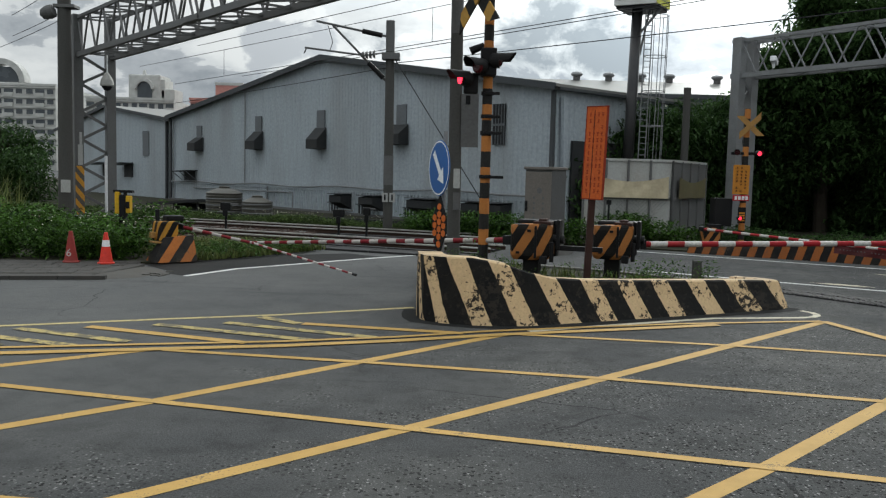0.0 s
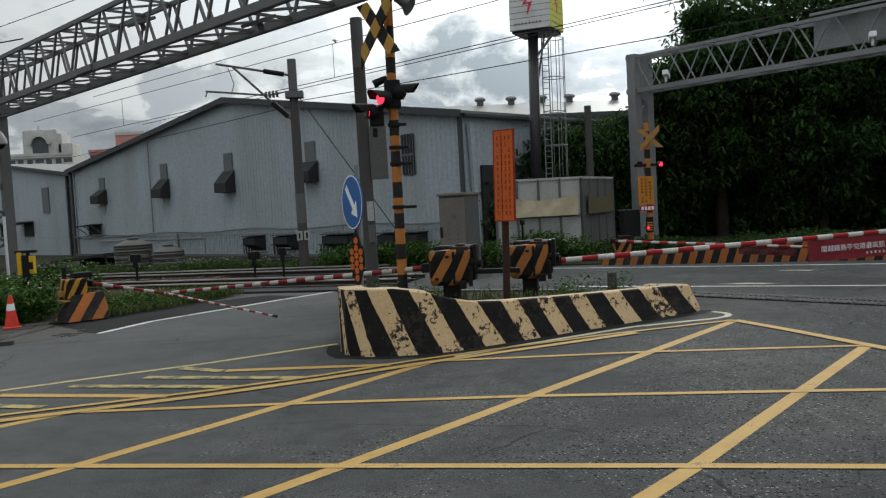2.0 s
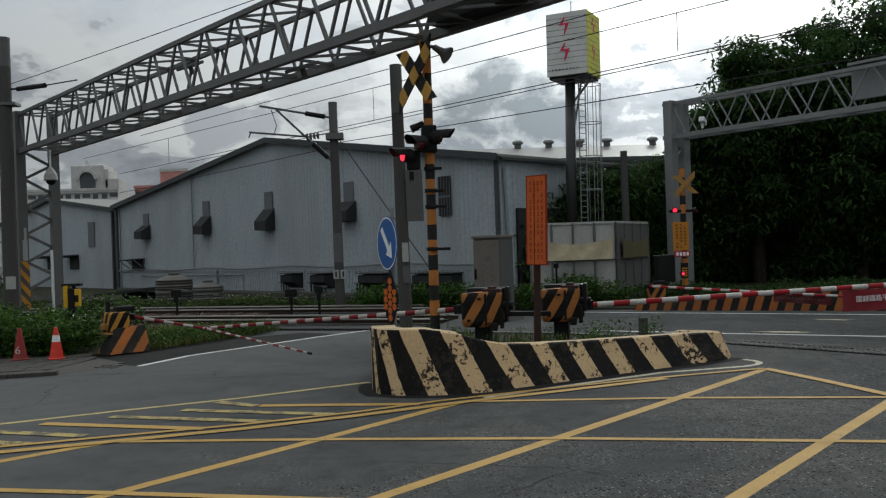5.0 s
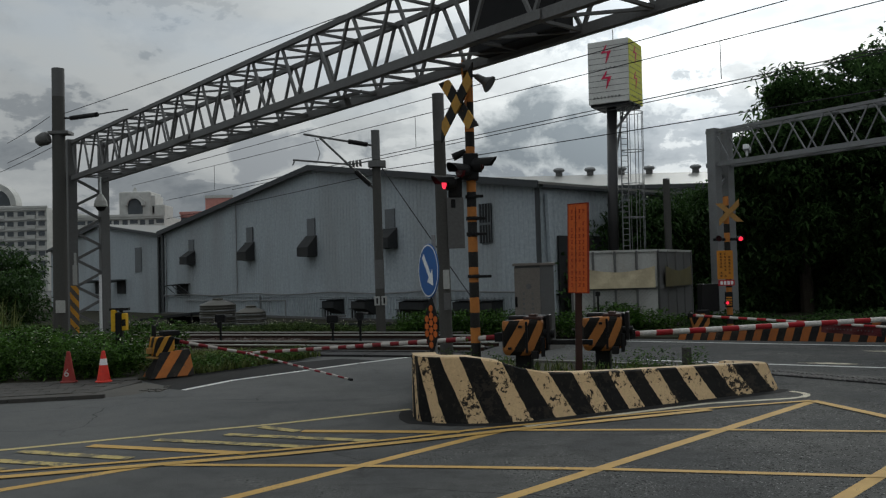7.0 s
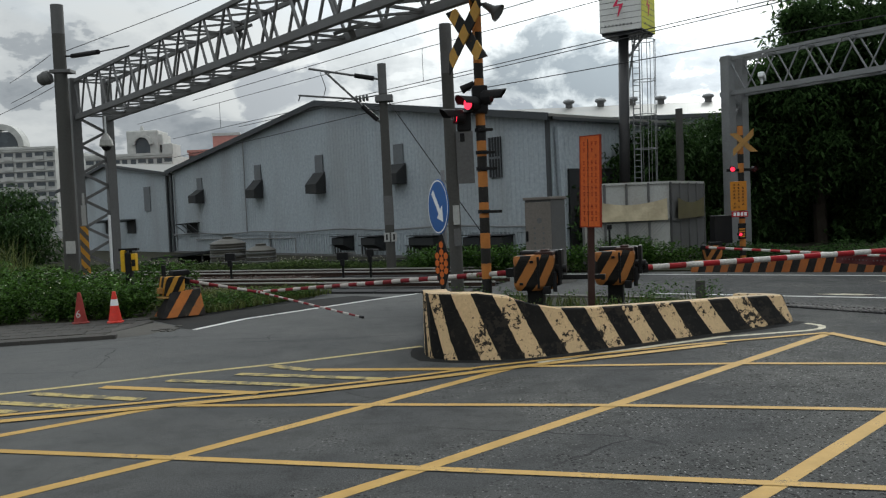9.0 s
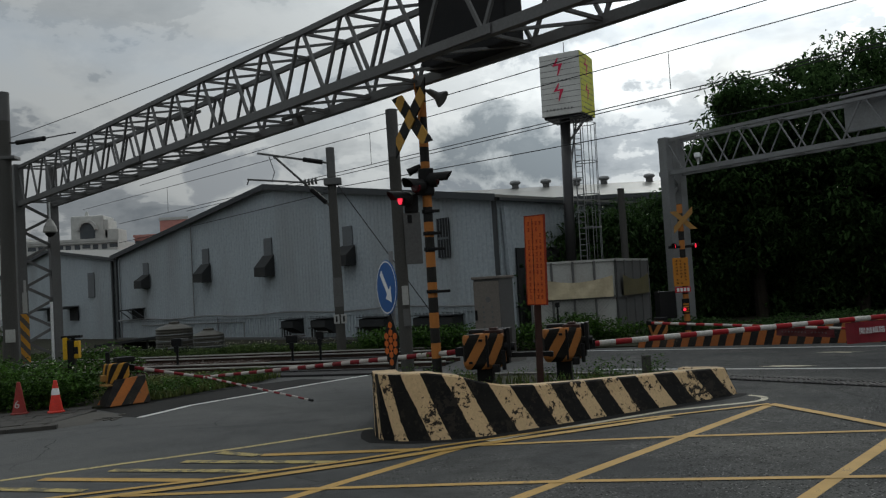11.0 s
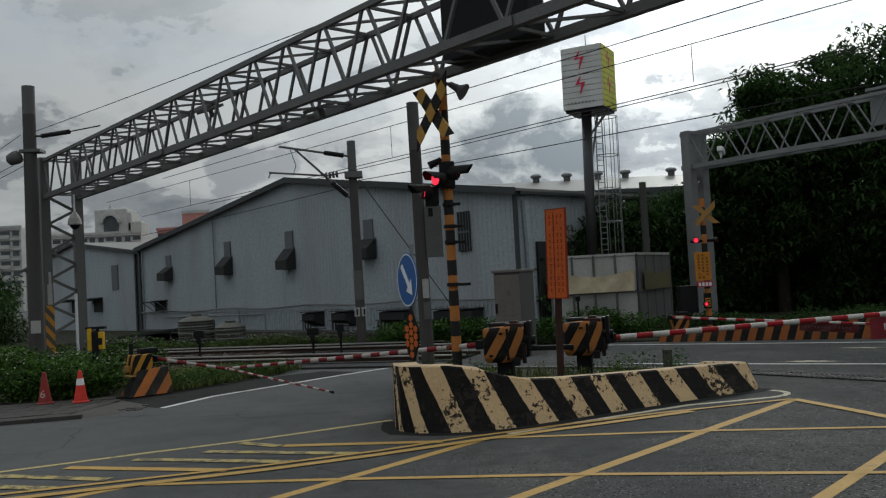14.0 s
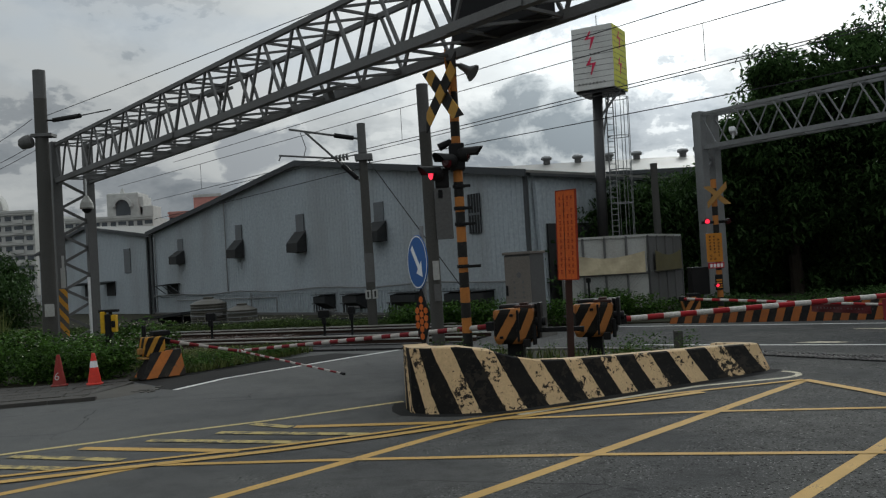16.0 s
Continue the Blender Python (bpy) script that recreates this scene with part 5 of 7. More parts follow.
def build_poles():
    def concrete_pole(x, y, h, r0, r1, label, lean=0.0, group="concrete poles"):
        t = thing("concrete_pole", pose(x, y, 0, 0, lean, 0), label, "pole", group)
        part("shaft", tubed((0, 0, -0.05), (0, 0, h), r0, r1, 24), POLE_CONCRETE, t)
        part("cap", tubed((0, 0, h - 0.9), (0, 0, h + 0.02), r1 * 1.03, r1 * 1.03, 24), SOOT, t)
        return t
    t = concrete_pole(-12.07, 27.55, 8.9, 0.23, 0.19, "tall round concrete catenary pole with lamp", 0.2)
    bm = bmesh.new()
    tube(bm, (0.2, 0, 7.30), (0.45, -0.1, 7.28), 0.03)
    part("insulator_arm", bm, BLACK, t)
    part("insulator", tubed((0.45, -0.1, 7.28), (1.75, -1.3, 7.14), 0.075, 0.075, 12), BLACK, t, "dark insulator rod")
    part("insulator_tail", tubed((1.75, -1.3, 7.14), (3.2, -2.7, 7.0), 0.02, 0.02, 6), WIRE, t)
    part("clamp", boxed((-0.26, -0.23, 6.76), (0.4, 0.23, 6.86), 0.01), DARK_STEEL, t)
    part("lamp_head", lathe(bmesh.new(), [(0.03, -0.3), (0.17, -0.22), (0.22, 0.0), (0.2, 0.14), (0.05, 0.2)], 18, pose(-0.42, -0.1, 6.62, 0, 70, 0)), SOOT, t, "grey round lamp head")
    part("number_plate", boxed((-0.05, -0.26, 1.0), (0.25, -0.235, 1.4), 0.0), PANEL_WHITE, t)
    t = concrete_pole(0.2, 16.2, 5.35, 0.125, 0.11, "grey concrete utility pole on the traffic island", -0.4)
    part("plate", boxed((0.10, -0.1, 2.38), (0.42, -0.07, 3.36), 0.01), SOOT, t, "grey plate fixed beside the pole")
    part("notice", boxed((-0.02, -0.15, 1.62), (0.1, -0.122, 1.98), 0.0), PANEL_WHITE, t)
    part("notice", boxed((-0.02, -0.15, 1.22), (0.1, -0.122, 1.54), 0.0), SOOT, t)
    st = thing("marker_post", pose(4.24, 14.35, 0.0, 2, 0, -10), "short square concrete stump in the traffic island", "post")
    part("shaft", boxed((-0.075, -0.06, 0.0), (0.075, 0.06, 0.55), 0.012), POLE_CONCRETE, st)
    # catenary mast with its cantilever
    t = concrete_pole(-1.70, 26.6, 6.45, 0.15, 0.13, "round concrete catenary mast with cantilever arm", -0.25)
    bm = bmesh.new()
    tube(bm, (-0.1, 0, 6.0), (-2.25, 0, 6.42), 0.035)
    tube(bm, (-0.1, 0, 4.65), (-1.75, 0, 6.30), 0.035)
    tube(bm, (-0.80, 0, 5.42), (-2.6, 0, 5.62), 0.03)
    tube(bm, (-2.55, 0, 5.6), (-2.62, 0, 5.45), 0.02)
    tube(bm, (-1.9, 0, 6.3), (-1.75, 0, 5.8), 0.012)
    tube(bm, (-1.75, 0, 5.8), (-1.85, 0, 5.5), 0.012)
    tube(bm, (-1.75, 0, 6.3), (-1.72, 0, 6.3), 0.02)
    tube(bm, (-0.10, 0, 5.52), (-0.85, 0, 5.42), 0.02)
    part("cantilever", bm, SOOT, t, "grey tubular cantilever arm")
    for p, q in (((-0.25, 0, 6.03), (-0.85, 0, 6.15)), ((-0.2, 0, 4.75), (-0.65, 0, 5.2))):
        part("insulator", tubed(p, q, 0.075, 0.075, 12), BLACK, t, "dark insulator rod")
    for k in range(4):
        part("insulator_disc", tubed((-0.46 - k * 0.11, 0, 5.46 - 0.012 * k), (-0.53 - k * 0.11, 0, 5.455 - 0.012 * k), 0.12, 0.09, 12), SOOT, t)
    part("clamp", boxed((-0.24, -0.22, 5.30), (0.3, 0.22, 5.5), 0.01), DARK_STEEL, t)
    for x in (-0.17, 0.05):
        pl = part("number_plate", boxed((x, -0.19, 0.98), (x + 0.17, -0.165, 1.26), 0.005), PANEL_WHITE, t)
        part("plate_mark", boxed((x + 0.06, -0.196, 1.03), (x + 0.11, -0.191, 1.21)), BLACK, pl)
    part("wrap", tubed((0, 0, 1.5), (0, 0, 2.4), 0.153, 0.151, 24), SOOT, t)
    part("stay_wire", tubed((0.1, -0.1, 5.4), (3.4, -2.0, 0.2), 0.016, 0.016, 6), WIRE, t)
    # far grey pole beyond the yard
    t = thing("concrete_pole", pose(8.2, 29.5, 0), "plain grey pole among bushes", "pole", "concrete poles")
    part("shaft", tubed((0, 0, 0), (0, 0, 5.0), 0.14, 0.12, 16), POLE_CONCRETE, t)


build_poles()


# ------------------------------------------------------------ far crossing equipment
def build_far_crossing():
    t = thing("crossing_signal", pose(8.42, 24.2, 0), "far level crossing signal with amber cross and notice", "crossing signal")
    part("pole", tubed((0, 0, 0), (0, 0, 3.9), 0.085, 0.08, 16), POLE_BANDS, t)
    cross_sign(t, 0.04, -0.14, 3.42, 0.92, -25, (-45, 45), FADED_AMBER)
    part("lamp_bracket", boxed((-0.4, -0.05, 2.62), (0.4, 0.05, 2.70), 0.01), BLACK, t)
    global FAR_DISCS
    FAR_DISCS = (signal_lamp(t, -0.27, 2.68, "flash", -24, 0.08), signal_lamp(t, 0.24, 2.66, "flash", 6, 0.08))
    signal_lamp(t, -0.17, 0.86, True, 0, 0.06)
    b = part("notice", boxed((-0.36, -0.14, 1.52), (0.10, -0.11, 2.34), 0.01), NOTICE_AMBER, t, "amber notice board")
    bars(b, "lettering", 0.36, 0.72, 3, 8, BLACK, pose(-0.13, -0.142, 1.93, 90, 0, 0), random.Random(5), 0.6)
    r = part("number_strip", boxed((-0.34, -0.145, 1.34), (0.12, -0.115, 1.50), 0.01), RED, t, "red strip with white marks")
    bm = bmesh.new()
    for k in range(4):
        box(bm, (-0.29 + k * 0.1, -0.150, 1.37), (-0.22 + k * 0.1, -0.146, 1.47))
    part("marks", bm, WHITE, r)
    part("relay_box", boxed((-0.80, -0.05, 0.62), (-0.30, 0.4, 1.40), 0.02), BLACK, t)
    part("small_sign", boxed((-0.16, -0.12, 0.72), (0.06, -0.09, 1.16), 0.01), BLACK, t)
    bm = bmesh.new()
    for k in range(4):
        box(bm, (-0.13, -0.126, 0.98 - k * 0.07), (0.03, -0.121, 1.02 - k * 0.07))
    part("small_sign_marks", bm, NOTICE_AMBER, t)
    m = thing("barrier_machine", pose(7.28, 23.35, 0) @ Matrix.Scale(0.72, 4), "far barrier machine beside the striped wall", "barrier machine", "barrier machines")
    part("housing", boxed((-0.3, -0.3, 0.1), (0.3, 0.3, 0.85), 0.04), HAZARD, m)
    part("top_gear", boxed((-0.1, -0.2, 0.85), (0.35, 0.2, 0.98), 0.02), BLACK, m)
    # striped concrete barrier wall
    p, q = Vector((6.36, 22.25, 0)), Vector((13.4, 18.3, 0))
    d = q - p
    w = thing("barrier_wall", Matrix.Translation(p) @ Matrix.Rotation(math.atan2(d.y, d.x), 4, "Z"), "low concrete wall in orange and black stripes", "barrier wall")
    bm = bmesh.new()
    n = 20
    for k in range(n):
        x0, x1 = d.length * k / n, d.length * (k + 1) / n
        h0, h1 = 0.28 + 0.24 * min(1, k / n * 1.6), 0.28 + 0.24 * min(1, (k + 1) / n * 1.6)
        v = [bm.verts.new(c) for c in ((x0, 0, 0), (x1, 0, 0), (x1, 0.25, 0), (x0, 0.25, 0), (x0, 0.03, h0), (x1, 0.03, h1), (x1, 0.22, h1), (x0, 0.22, h0))]
        for f in ((0, 1, 5, 4), (2, 3, 7, 6), (4, 5, 6, 7)):
            bm.faces.new([v[i] for i in f])
        if k == 0:
            bm.faces.new([v[i] for i in (3, 0, 4, 7)])
        if k == n - 1:
            bm.faces.new([v[i] for i in (1, 2, 6, 5)])
    part("wall_body", bm, WALL_BANDS, w)


build_far_crossing()


def build_cabinet():
    t = thing("relay_cabinet", pose(2.27, 20.7, 0.09, 0, 0, -38), "tall grey steel relay cabinet with single door", "cabinet")
    part("body", boxed((-0.37, 0.0, 0.05), (0.37, 0.66, 1.95), 0.015), CABINET_SIDE, t)
    part("door", boxed((-0.36, -0.03, 0.12), (0.36, 0.0, 1.90), 0.01), CABINET, t)
    part("roof", boxed((-0.40, -0.05, 1.95), (0.40, 0.70, 2.02), 0.015), CABINET, t, "overhanging lid")
    part("handle", boxed((-0.33, -0.07, 0.95), (-0.28, -0.03, 1.2), 0.01), BLACK, t)
    part("badge", lathe(bmesh.new(), [(0.07, 0.0), (0.07, 0.01)], 16, pose(0.05, -0.03, 1.45, 90, 0, 0)), SOOT, t)
    for z in (1.25, 1.12, 1.0, 0.88, 0.76, 0.64):
        for x in (-0.12, 0.13):
            part("stencil_mark", boxed((x, -0.034, z), (x + 0.05, -0.031, z + 0.05)), SOOT, t)
    part("plinth", boxed((-0.5, -0.1, -0.12), (0.5, 0.88, 0.05), 0.0), CONCRETE, t)


build_cabinet()


def build_enclosure():
    t = thing("fenced_enclosure", pose(0, 0, 0), "white panelled enclosure with mesh fence and tarpaulins", "enclosure")
    a, b, c = Vector((4.05, 25.0, 0)), Vector((6.62, 25.0, 0)), Vector((8.5, 28.0, 0))

    def run(p, q, n, mat_):
        d = (q - p) / n
        for k in range(n):
            s, e = p + d * k, p + d * (k + 1)
            u = d.normalized() * 0.03
            for z0, z1 in ((0.3, 1.28), (1.36, 2.38)):
                bm = bmesh.new()
                beam(bm, s + u + Vector((0, 0, (z0 + z1) / 2)), e - u + Vector((0, 0, (z0 + z1) / 2)), 0.03, z1 - z0)
                part("panel", bm, mat_, t)
        for k in range(n + 1):
            s = p + d * k
            part("post", tubed(s + Vector((0, -0.05, 0)), s + Vector((0, -0.05, 2.42)), 0.035, None, 8), SOOT, t)
        for z in (1.32, 2.42):
            part("rail", beam(bmesh.new(), p + Vector((0, -0.02, z)), q + Vector((0, -0.02, z)), 0.07, 0.07), PANEL_WHITE if z > 2 else SOOT, t)
    run(a, b, 4, PANEL_WHITE)
    run(b, c, 4, SOOT)
    for p, q, mat_, lab in ((Vector((4.3, 24.9, 0)), Vector((6.5, 24.9, 0)), TARP, "sagging cream tarpaulin"), (Vector((6.9, 25.25, 0)), Vector((8.4, 27.65, 0)), TARP_DARK, "sagging olive tarpaulin")):
        bm = bmesh.new()
        n = 24
        g = []
        for j in range(7):
            row = []
            for k in range(n + 1):
                u = k / n
                sag = 0.16 * math.sin(math.pi * u) * (1 - j / 6)
                z = 1.96 - sag - j * 0.105
                o = Vector((0, -0.015, 0)) * math.sin(k * 0.7 + j * 0.6) + Vector((0, -0.05 * math.sin(math.pi * u) * j / 6, 0))
                row.append(bm.verts.new(p.lerp(q, u) + o + Vector((0, 0, z))))
            g.append(row)
        for r0, r1 in zip(g, g[1:]):
            for k in range(n):
                bm.faces.new((r0[k], r0[k + 1], r1[k + 1], r1[k]))
        ob = part("tarpaulin", bm, mat_, t, lab)
        so = ob.modifiers.new("thick", "SOLIDIFY")
        so.thickness = 0.01
    # diamond mesh in front of the panels
    bm = bmesh.new()
    for s in (1, -1):
        for k in range(-11, 22):
            x0 = 4.2 + k * 0.11
            z0, z1 = (0.3, 1.3)
            xa, xb = (x0, x0 + 1.0) if s == 1 else (x0 + 1.0, x0)
            if min(xa, xb) < 4.2 or max(xa, xb) > 6.6:
                continue
            beam(bm, (xa, 24.93, z0), (xb, 24.93, z1), 0.008, 0.008)
    part("wire_mesh", bm, STEEL, t)
    p = thing("vent_pipe", pose(4.6, 23.9, 0), "thin dark capped standpipe in front of the enclosure", "pipe")
    part("pipe", tubed((0, 0, 0), (0, 0, 1.15), 0.03), BLACK, p)
    part("cap", tubed((0, 0, 1.15), (0, 0, 1.28), 0.07), BLACK, p)


build_enclosure()


def build_pole_sign():
    t = thing("pole_sign", pose(6.22, 29.5, 0.2, 0, 0.6, 0) @ Matrix.Scale(0.894, 4), "tall pole sign with white and lime lightbox", "pole sign")
    part("pole", tubed((0, 0, -0.3), (0.1, 0, 8.35), 0.21, 0.20, 24), SIGN_POLE, t, smooth=True)
    bx = part("lightbox", boxed((-0.82, -0.80, 8.32), (0.82, 0.80, 10.75), 0.02), SIGN_WHITE, t)
    bx.matrix_local = pose(0.30, 0.2, 0, 0, 0, -31.5)
    part("side_face", boxed((0.822, -0.79, 8.34), (0.835, 0.79, 10.73), 0.0), SIGN_LIME, bx, "lime yellow side panel")
    part("underside", boxed((-0.75, -0.73, 8.22), (0.75, 0.73, 8.32), 0.0), BLACK, bx)
    for k in range(10):
        z = 8.32 + 2.43 * (k + 1) / 11
        bm = bmesh.new()
        box(bm, (-0.81, -0.806, z - 0.008), (0.81, -0.801, z + 0.008))
        box(bm, (0.836, -0.78, z - 0.008), (0.84, 0.78, z + 0.008))
        part("panel_joint", bm, SOOT, bx)
    bolt = [(0.02, 0.36), (-0.18, 0.05), (0.08, 0.07), (0.0, -0.34), (0.05, -0.30), (0.24, 0.14), (-0.02, 0.12), (0.07, 0.36)]
    for z in (10.2, 9.2):
        ob = part("bolt_mark", prism(bmesh.new(), bolt, 0, 0.006), BOLT_RED, bx, "pink-red flash mark")
        ob.matrix_local = pose(-0.1, -0.812, z, 90, 0, 0)
        ob = part("bolt_mark", prism(bmesh.new(), bolt, 0, 0.006), BOLT_RED, bx, "pink-red flash mark")
        ob.matrix_local = pose(0.842, -0.1, z, 90, 0, 90)
    rng = random.Random(8)
    bars(bx, "lettering", 1.3, 0.14, 9, 1, SOOT, pose(0, -0.812, 8.55, 90, 0, 0), rng, 0.6)
    bars(bx, "lettering", 0.5, 0.12, 3, 1, SOOT, pose(0.1, -0.812, 9.68, 90, 0, 0), rng, 0.6)
    bars(bx, "lettering", 1.2, 0.14, 8, 1, SOOT, pose(0.842, 0, 8.55, 90, 0, 90), rng, 0.6)
    part("aerial", tubed((0.2, 0, 10.75), (0.2, 0, 11.3), 0.015), BLACK, t)
    bm = bmesh.new()
    tube(bm, (0.1, 0, 7.2), (0.95, -0.2, 8.3), 0.05)
    tube(bm, (0.1, 0, 5.6), (0.55, 0, 8.2), 0.04)
    part("brace", bm, STEEL, t)
    # caged ladder
    bm = bmesh.new()
    for x in (0.40, 0.66):
        tube(bm, (x, -0.1, 0.5), (x, -0.1, 8.2), 0.022)
    for k in range(34):
        tube(bm, (0.40, -0.1, 0.6 + k * 0.22), (0.66, -0.1, 0.6 + k * 0.22), 0.014, None, 6)
    part("ladder", bm, STEEL, t)
    bm = bmesh.new()
    for z in (2.6, 3.9, 5.2, 6.5, 8.0):
        for k in range(16):
            a, b = 2 * math.pi * k / 16, 2 * math.pi * (k + 1) / 16
            tube(bm, (0.85 + 0.42 * math.cos(a), -0.1 + 0.42 * math.sin(a), z), (0.85 + 0.42 * math.cos(b), -0.1 + 0.42 * math.sin(b), z), 0.016, None, 6)
    for k in range(5):
        a = radians(-90 + 45 * k)
        tube(bm, (0.85 + 0.42 * math.cos(a), -0.1 + 0.42 * math.sin(a), 2.6), (0.85 + 0.42 * math.cos(a), -0.1 + 0.42 * math.sin(a), 8.0), 0.014, None, 6)
    part("ladder_cage", bm, STEEL, t)


build_pole_sign()


# ------------------------------------------------------------ warehouses
FD = Vector((0.669, -0.743, 0))     # along the gable front, towards the camera side
FN = Vector((0.743, 0.669, 0))      # away behind the front


def ribbed(bm, x0, x1, z_of, step=0.22, depth=0.016, y=0.0, z0=0.0):
    """Corrugated sheet in the local x-z plane, up to the height z_of(x)."""
    n = max(2, round((x1 - x0) / step))
    prev = None
    for k in range(n):
        for u, o in ((0.0, 0.0), (0.62, 0.0), (0.70, -depth), (0.92, -depth)):
            x = x0 + (x1 - x0) * (k + u) / n
            cur = (bm.verts.new((x, y + o, z0)), bm.verts.new((x, y + o, z_of(x))))
            if prev:
                bm.faces.new((prev[0], cur[0], cur[1], prev[1]))
            prev = cur
    return bm


def build_warehouse():
    # local x runs from the far eave to the near corner along the front, y goes back
    o = Vector((-15.75, 49.85, 0))
    m = Matrix.Translation(o) @ Matrix.Rotation(math.atan2(FD.y, FD.x), 4, "Z")
    t = thing("warehouse", m, "blue-grey corrugated steel warehouse with gable front", "warehouse")
    W, zr, zl, za, xa = 28.85, 4.80, 4.72, 6.82, 15.6
    top = lambda x: zl + (za - zl) * x / xa if x < xa else za + (zr - za) * (x - xa) / (W - xa)
    part("front_wall", ribbed(bmesh.new(), 0, W, top), CLADDING, t)
    bm = bmesh.new()
    prism(bm, [(0.0, 0.05), (W, 0.05), (W, 0.2), (0, 0.2)], 0, 4.6)
    part("wall_core", bm, CLADDING, t)
    bm = bmesh.new()
    ribbed(bm, 0, 46, lambda x: zr)
    bmesh.ops.transform(bm, matrix=Matrix.Translation((W, 0.0, 0)) @ Matrix.Rotation(radians(90), 4, "Z"), verts=bm.verts[:])
    part("side_wall", bm, CLADDING, t)
    for x0, z0, x1, z1 in ((-0.25, zl - 0.03, xa, za), (xa, za, W + 0.25, zr - 0.03)):
        bm = bmesh.new()
        v = [bm.verts.new(c) for c in ((x0, -0.25, z0 + 0.03), (x1, -0.25, z1 + 0.03), (x1, 46, z1 + 0.03), (x0, 46, z0 + 0.03), (x0, -0.25, z0 + 0.12), (x1, -0.25, z1 + 0.12), (x1, 46, z1 + 0.12), (x0, 46, z0 + 0.12))]
        for f in ((3, 2, 1, 0), (4, 5, 6, 7), (0, 1, 5, 4), (2, 3, 7, 6), (1, 2, 6, 5), (3, 0, 4, 7)):
            bm.faces.new([v[i] for i in f])
        part("roof_slope", bm, ROOF, t)
        part("verge_trim", beam(bmesh.new(), (x0, -0.28, z0 + 0.02), (x1, -0.28, z1 + 0.02), 0.06, 0.24), TRIM, t)
    part("eave_gutter", beam(bmesh.new(), (W + 0.2, 0, zr - 0.05), (W + 0.2, 46, zr - 0.05), 0.1, 0.1), TRIM, t)
    part("corner_trim", boxed((W - 0.06, -0.09, 0), (W + 0.06, 0.03, zr - 0.1)), TRIM, t)
    part("corner_trim", boxed((-0.1, -0.12, 0), (0.12, -0.02, zl - 0.1)), TRIM, t)
    # band and lower sheets
    part("wall_band", boxed((0.0, -0.085, 1.02), (W, -0.04, 1.06)), CLADDING, t)
    part("lower_sheet", ribbed(bmesh.new(), 10.5, W - 0.1, lambda x: 1.02, 0.20, 0.05, -0.035), CLADDING, t)
    part("plinth", boxed((0.0, -0.12, 0.0), (W, -0.03, 0.14)), SOOT, t)
    # (place along the front, window top, hood top, hood foot, window width)
    for px, z0, z1, z2 in ((3.6, 4.18, 3.55, 2.80), (9.95, 4.48, 3.75, 2.84), (15.38, 4.56, 3.80, 2.84), (21.03, 4.57, 3.80, 2.98)):
        w = part("ventilator_window", boxed((px - 0.30, -0.07, z1 - 0.2), (px + 0.30, -0.02, z0)), LOUVRE, t)
        bm = bmesh.new()
        v = [bm.verts.new(c) for c in ((px - 0.44, -0.05, z1), (px + 0.44, -0.05, z1), (px + 0.44, -0.55, z2 + 0.42), (px - 0.44, -0.55, z2 + 0.42), (px - 0.44, -0.05, z2), (px + 0.44, -0.05, z2), (px + 0.44, -0.55, z2 + 0.02), (px - 0.44, -0.55, z2 + 0.02))]
        for f in ((0, 1, 2, 3), (3, 2, 6, 7), (0, 3, 7, 4), (1, 5, 6, 2), (4, 7, 6, 5), (0, 4, 5, 1)):
            bm.faces.new([v[i] for i in f])
        part("hood", bm, HOOD, t, "dark sloping ventilator hood")
    px = 26.42
    w = part("tall_window", boxed((px - 0.28, -0.07, 2.95), (px + 0.28, -0.02, 4.36)), HOOD, t)
    part("window_bar", boxed((px - 0.28, -0.085, 3.6), (px + 0.28, -0.072, 3.68)), LOUVRE, w)
    bm = bmesh.new()
    for k in range(5):
        beam(bm, (px - 0.28 + 0.14 * k, -0.09, 2.95), (px - 0.28 + 0.14 * k, -0.09, 4.36), 0.02, 0.02)
    part("window_grille", bm, LOUVRE, w)
    # low openings, each beside a dark box that tapers inwards below
    for px, wd in ((17.35, 0.85), (19.5, 0.95), (22.85, 1.45), (25.6, 0.85), (26.75, 0.8)):
        part("low_opening", boxed((px - wd / 2 - 0.75, -0.075, 0.0), (px - wd / 2 - 0.08, -0.03, 0.50)), HOOD, t)
        part("opening_frame", boxed((px - wd / 2 - 0.80, -0.16, 0.50), (px - wd / 2 - 0.03, -0.03, 0.55)), LOUVRE, t)
        bm = bmesh.new()
        x0, x1 = px - wd / 2, px + wd / 2
        v = [bm.verts.new(c) for c in ((x0, -0.06, 0.92), (x1, -0.06, 0.92), (x1, -0.62, 0.86), (x0, -0.62, 0.86), (x0, -0.62, 0.58), (x1, -0.62, 0.58), (x1, -0.06, 0.30), (x0, -0.06, 0.30))]
        for f in ((0, 1, 2, 3), (3, 2, 5, 4), (4, 5, 6, 7), (0, 3, 4, 7), (1, 6, 5, 2), (0, 7, 6, 1)):
            bm.faces.new([v[i] for i in f])
        bmesh.ops.recalc_face_normals(bm, faces=bm.faces[:])
        hood_ = part("ventilator_box", bm, HOOD, t, "dark tapering ventilator box")
        part("lid", boxed((x0 - 0.06, -0.68, 0.92), (x1 + 0.06, -0.04, 0.95)), TRIM, hood_)
    px = 1.9
    part("low_window", boxed((px - 0.1, -0.075, 1.10), (px + 1.2, -0.03, 1.72)), HOOD, t)
    part("awning", beam(bmesh.new(), (px - 0.4, -0.35, 1.66), (px + 1.4, -0.35, 1.74), 0.7, 0.04), HOOD, t)
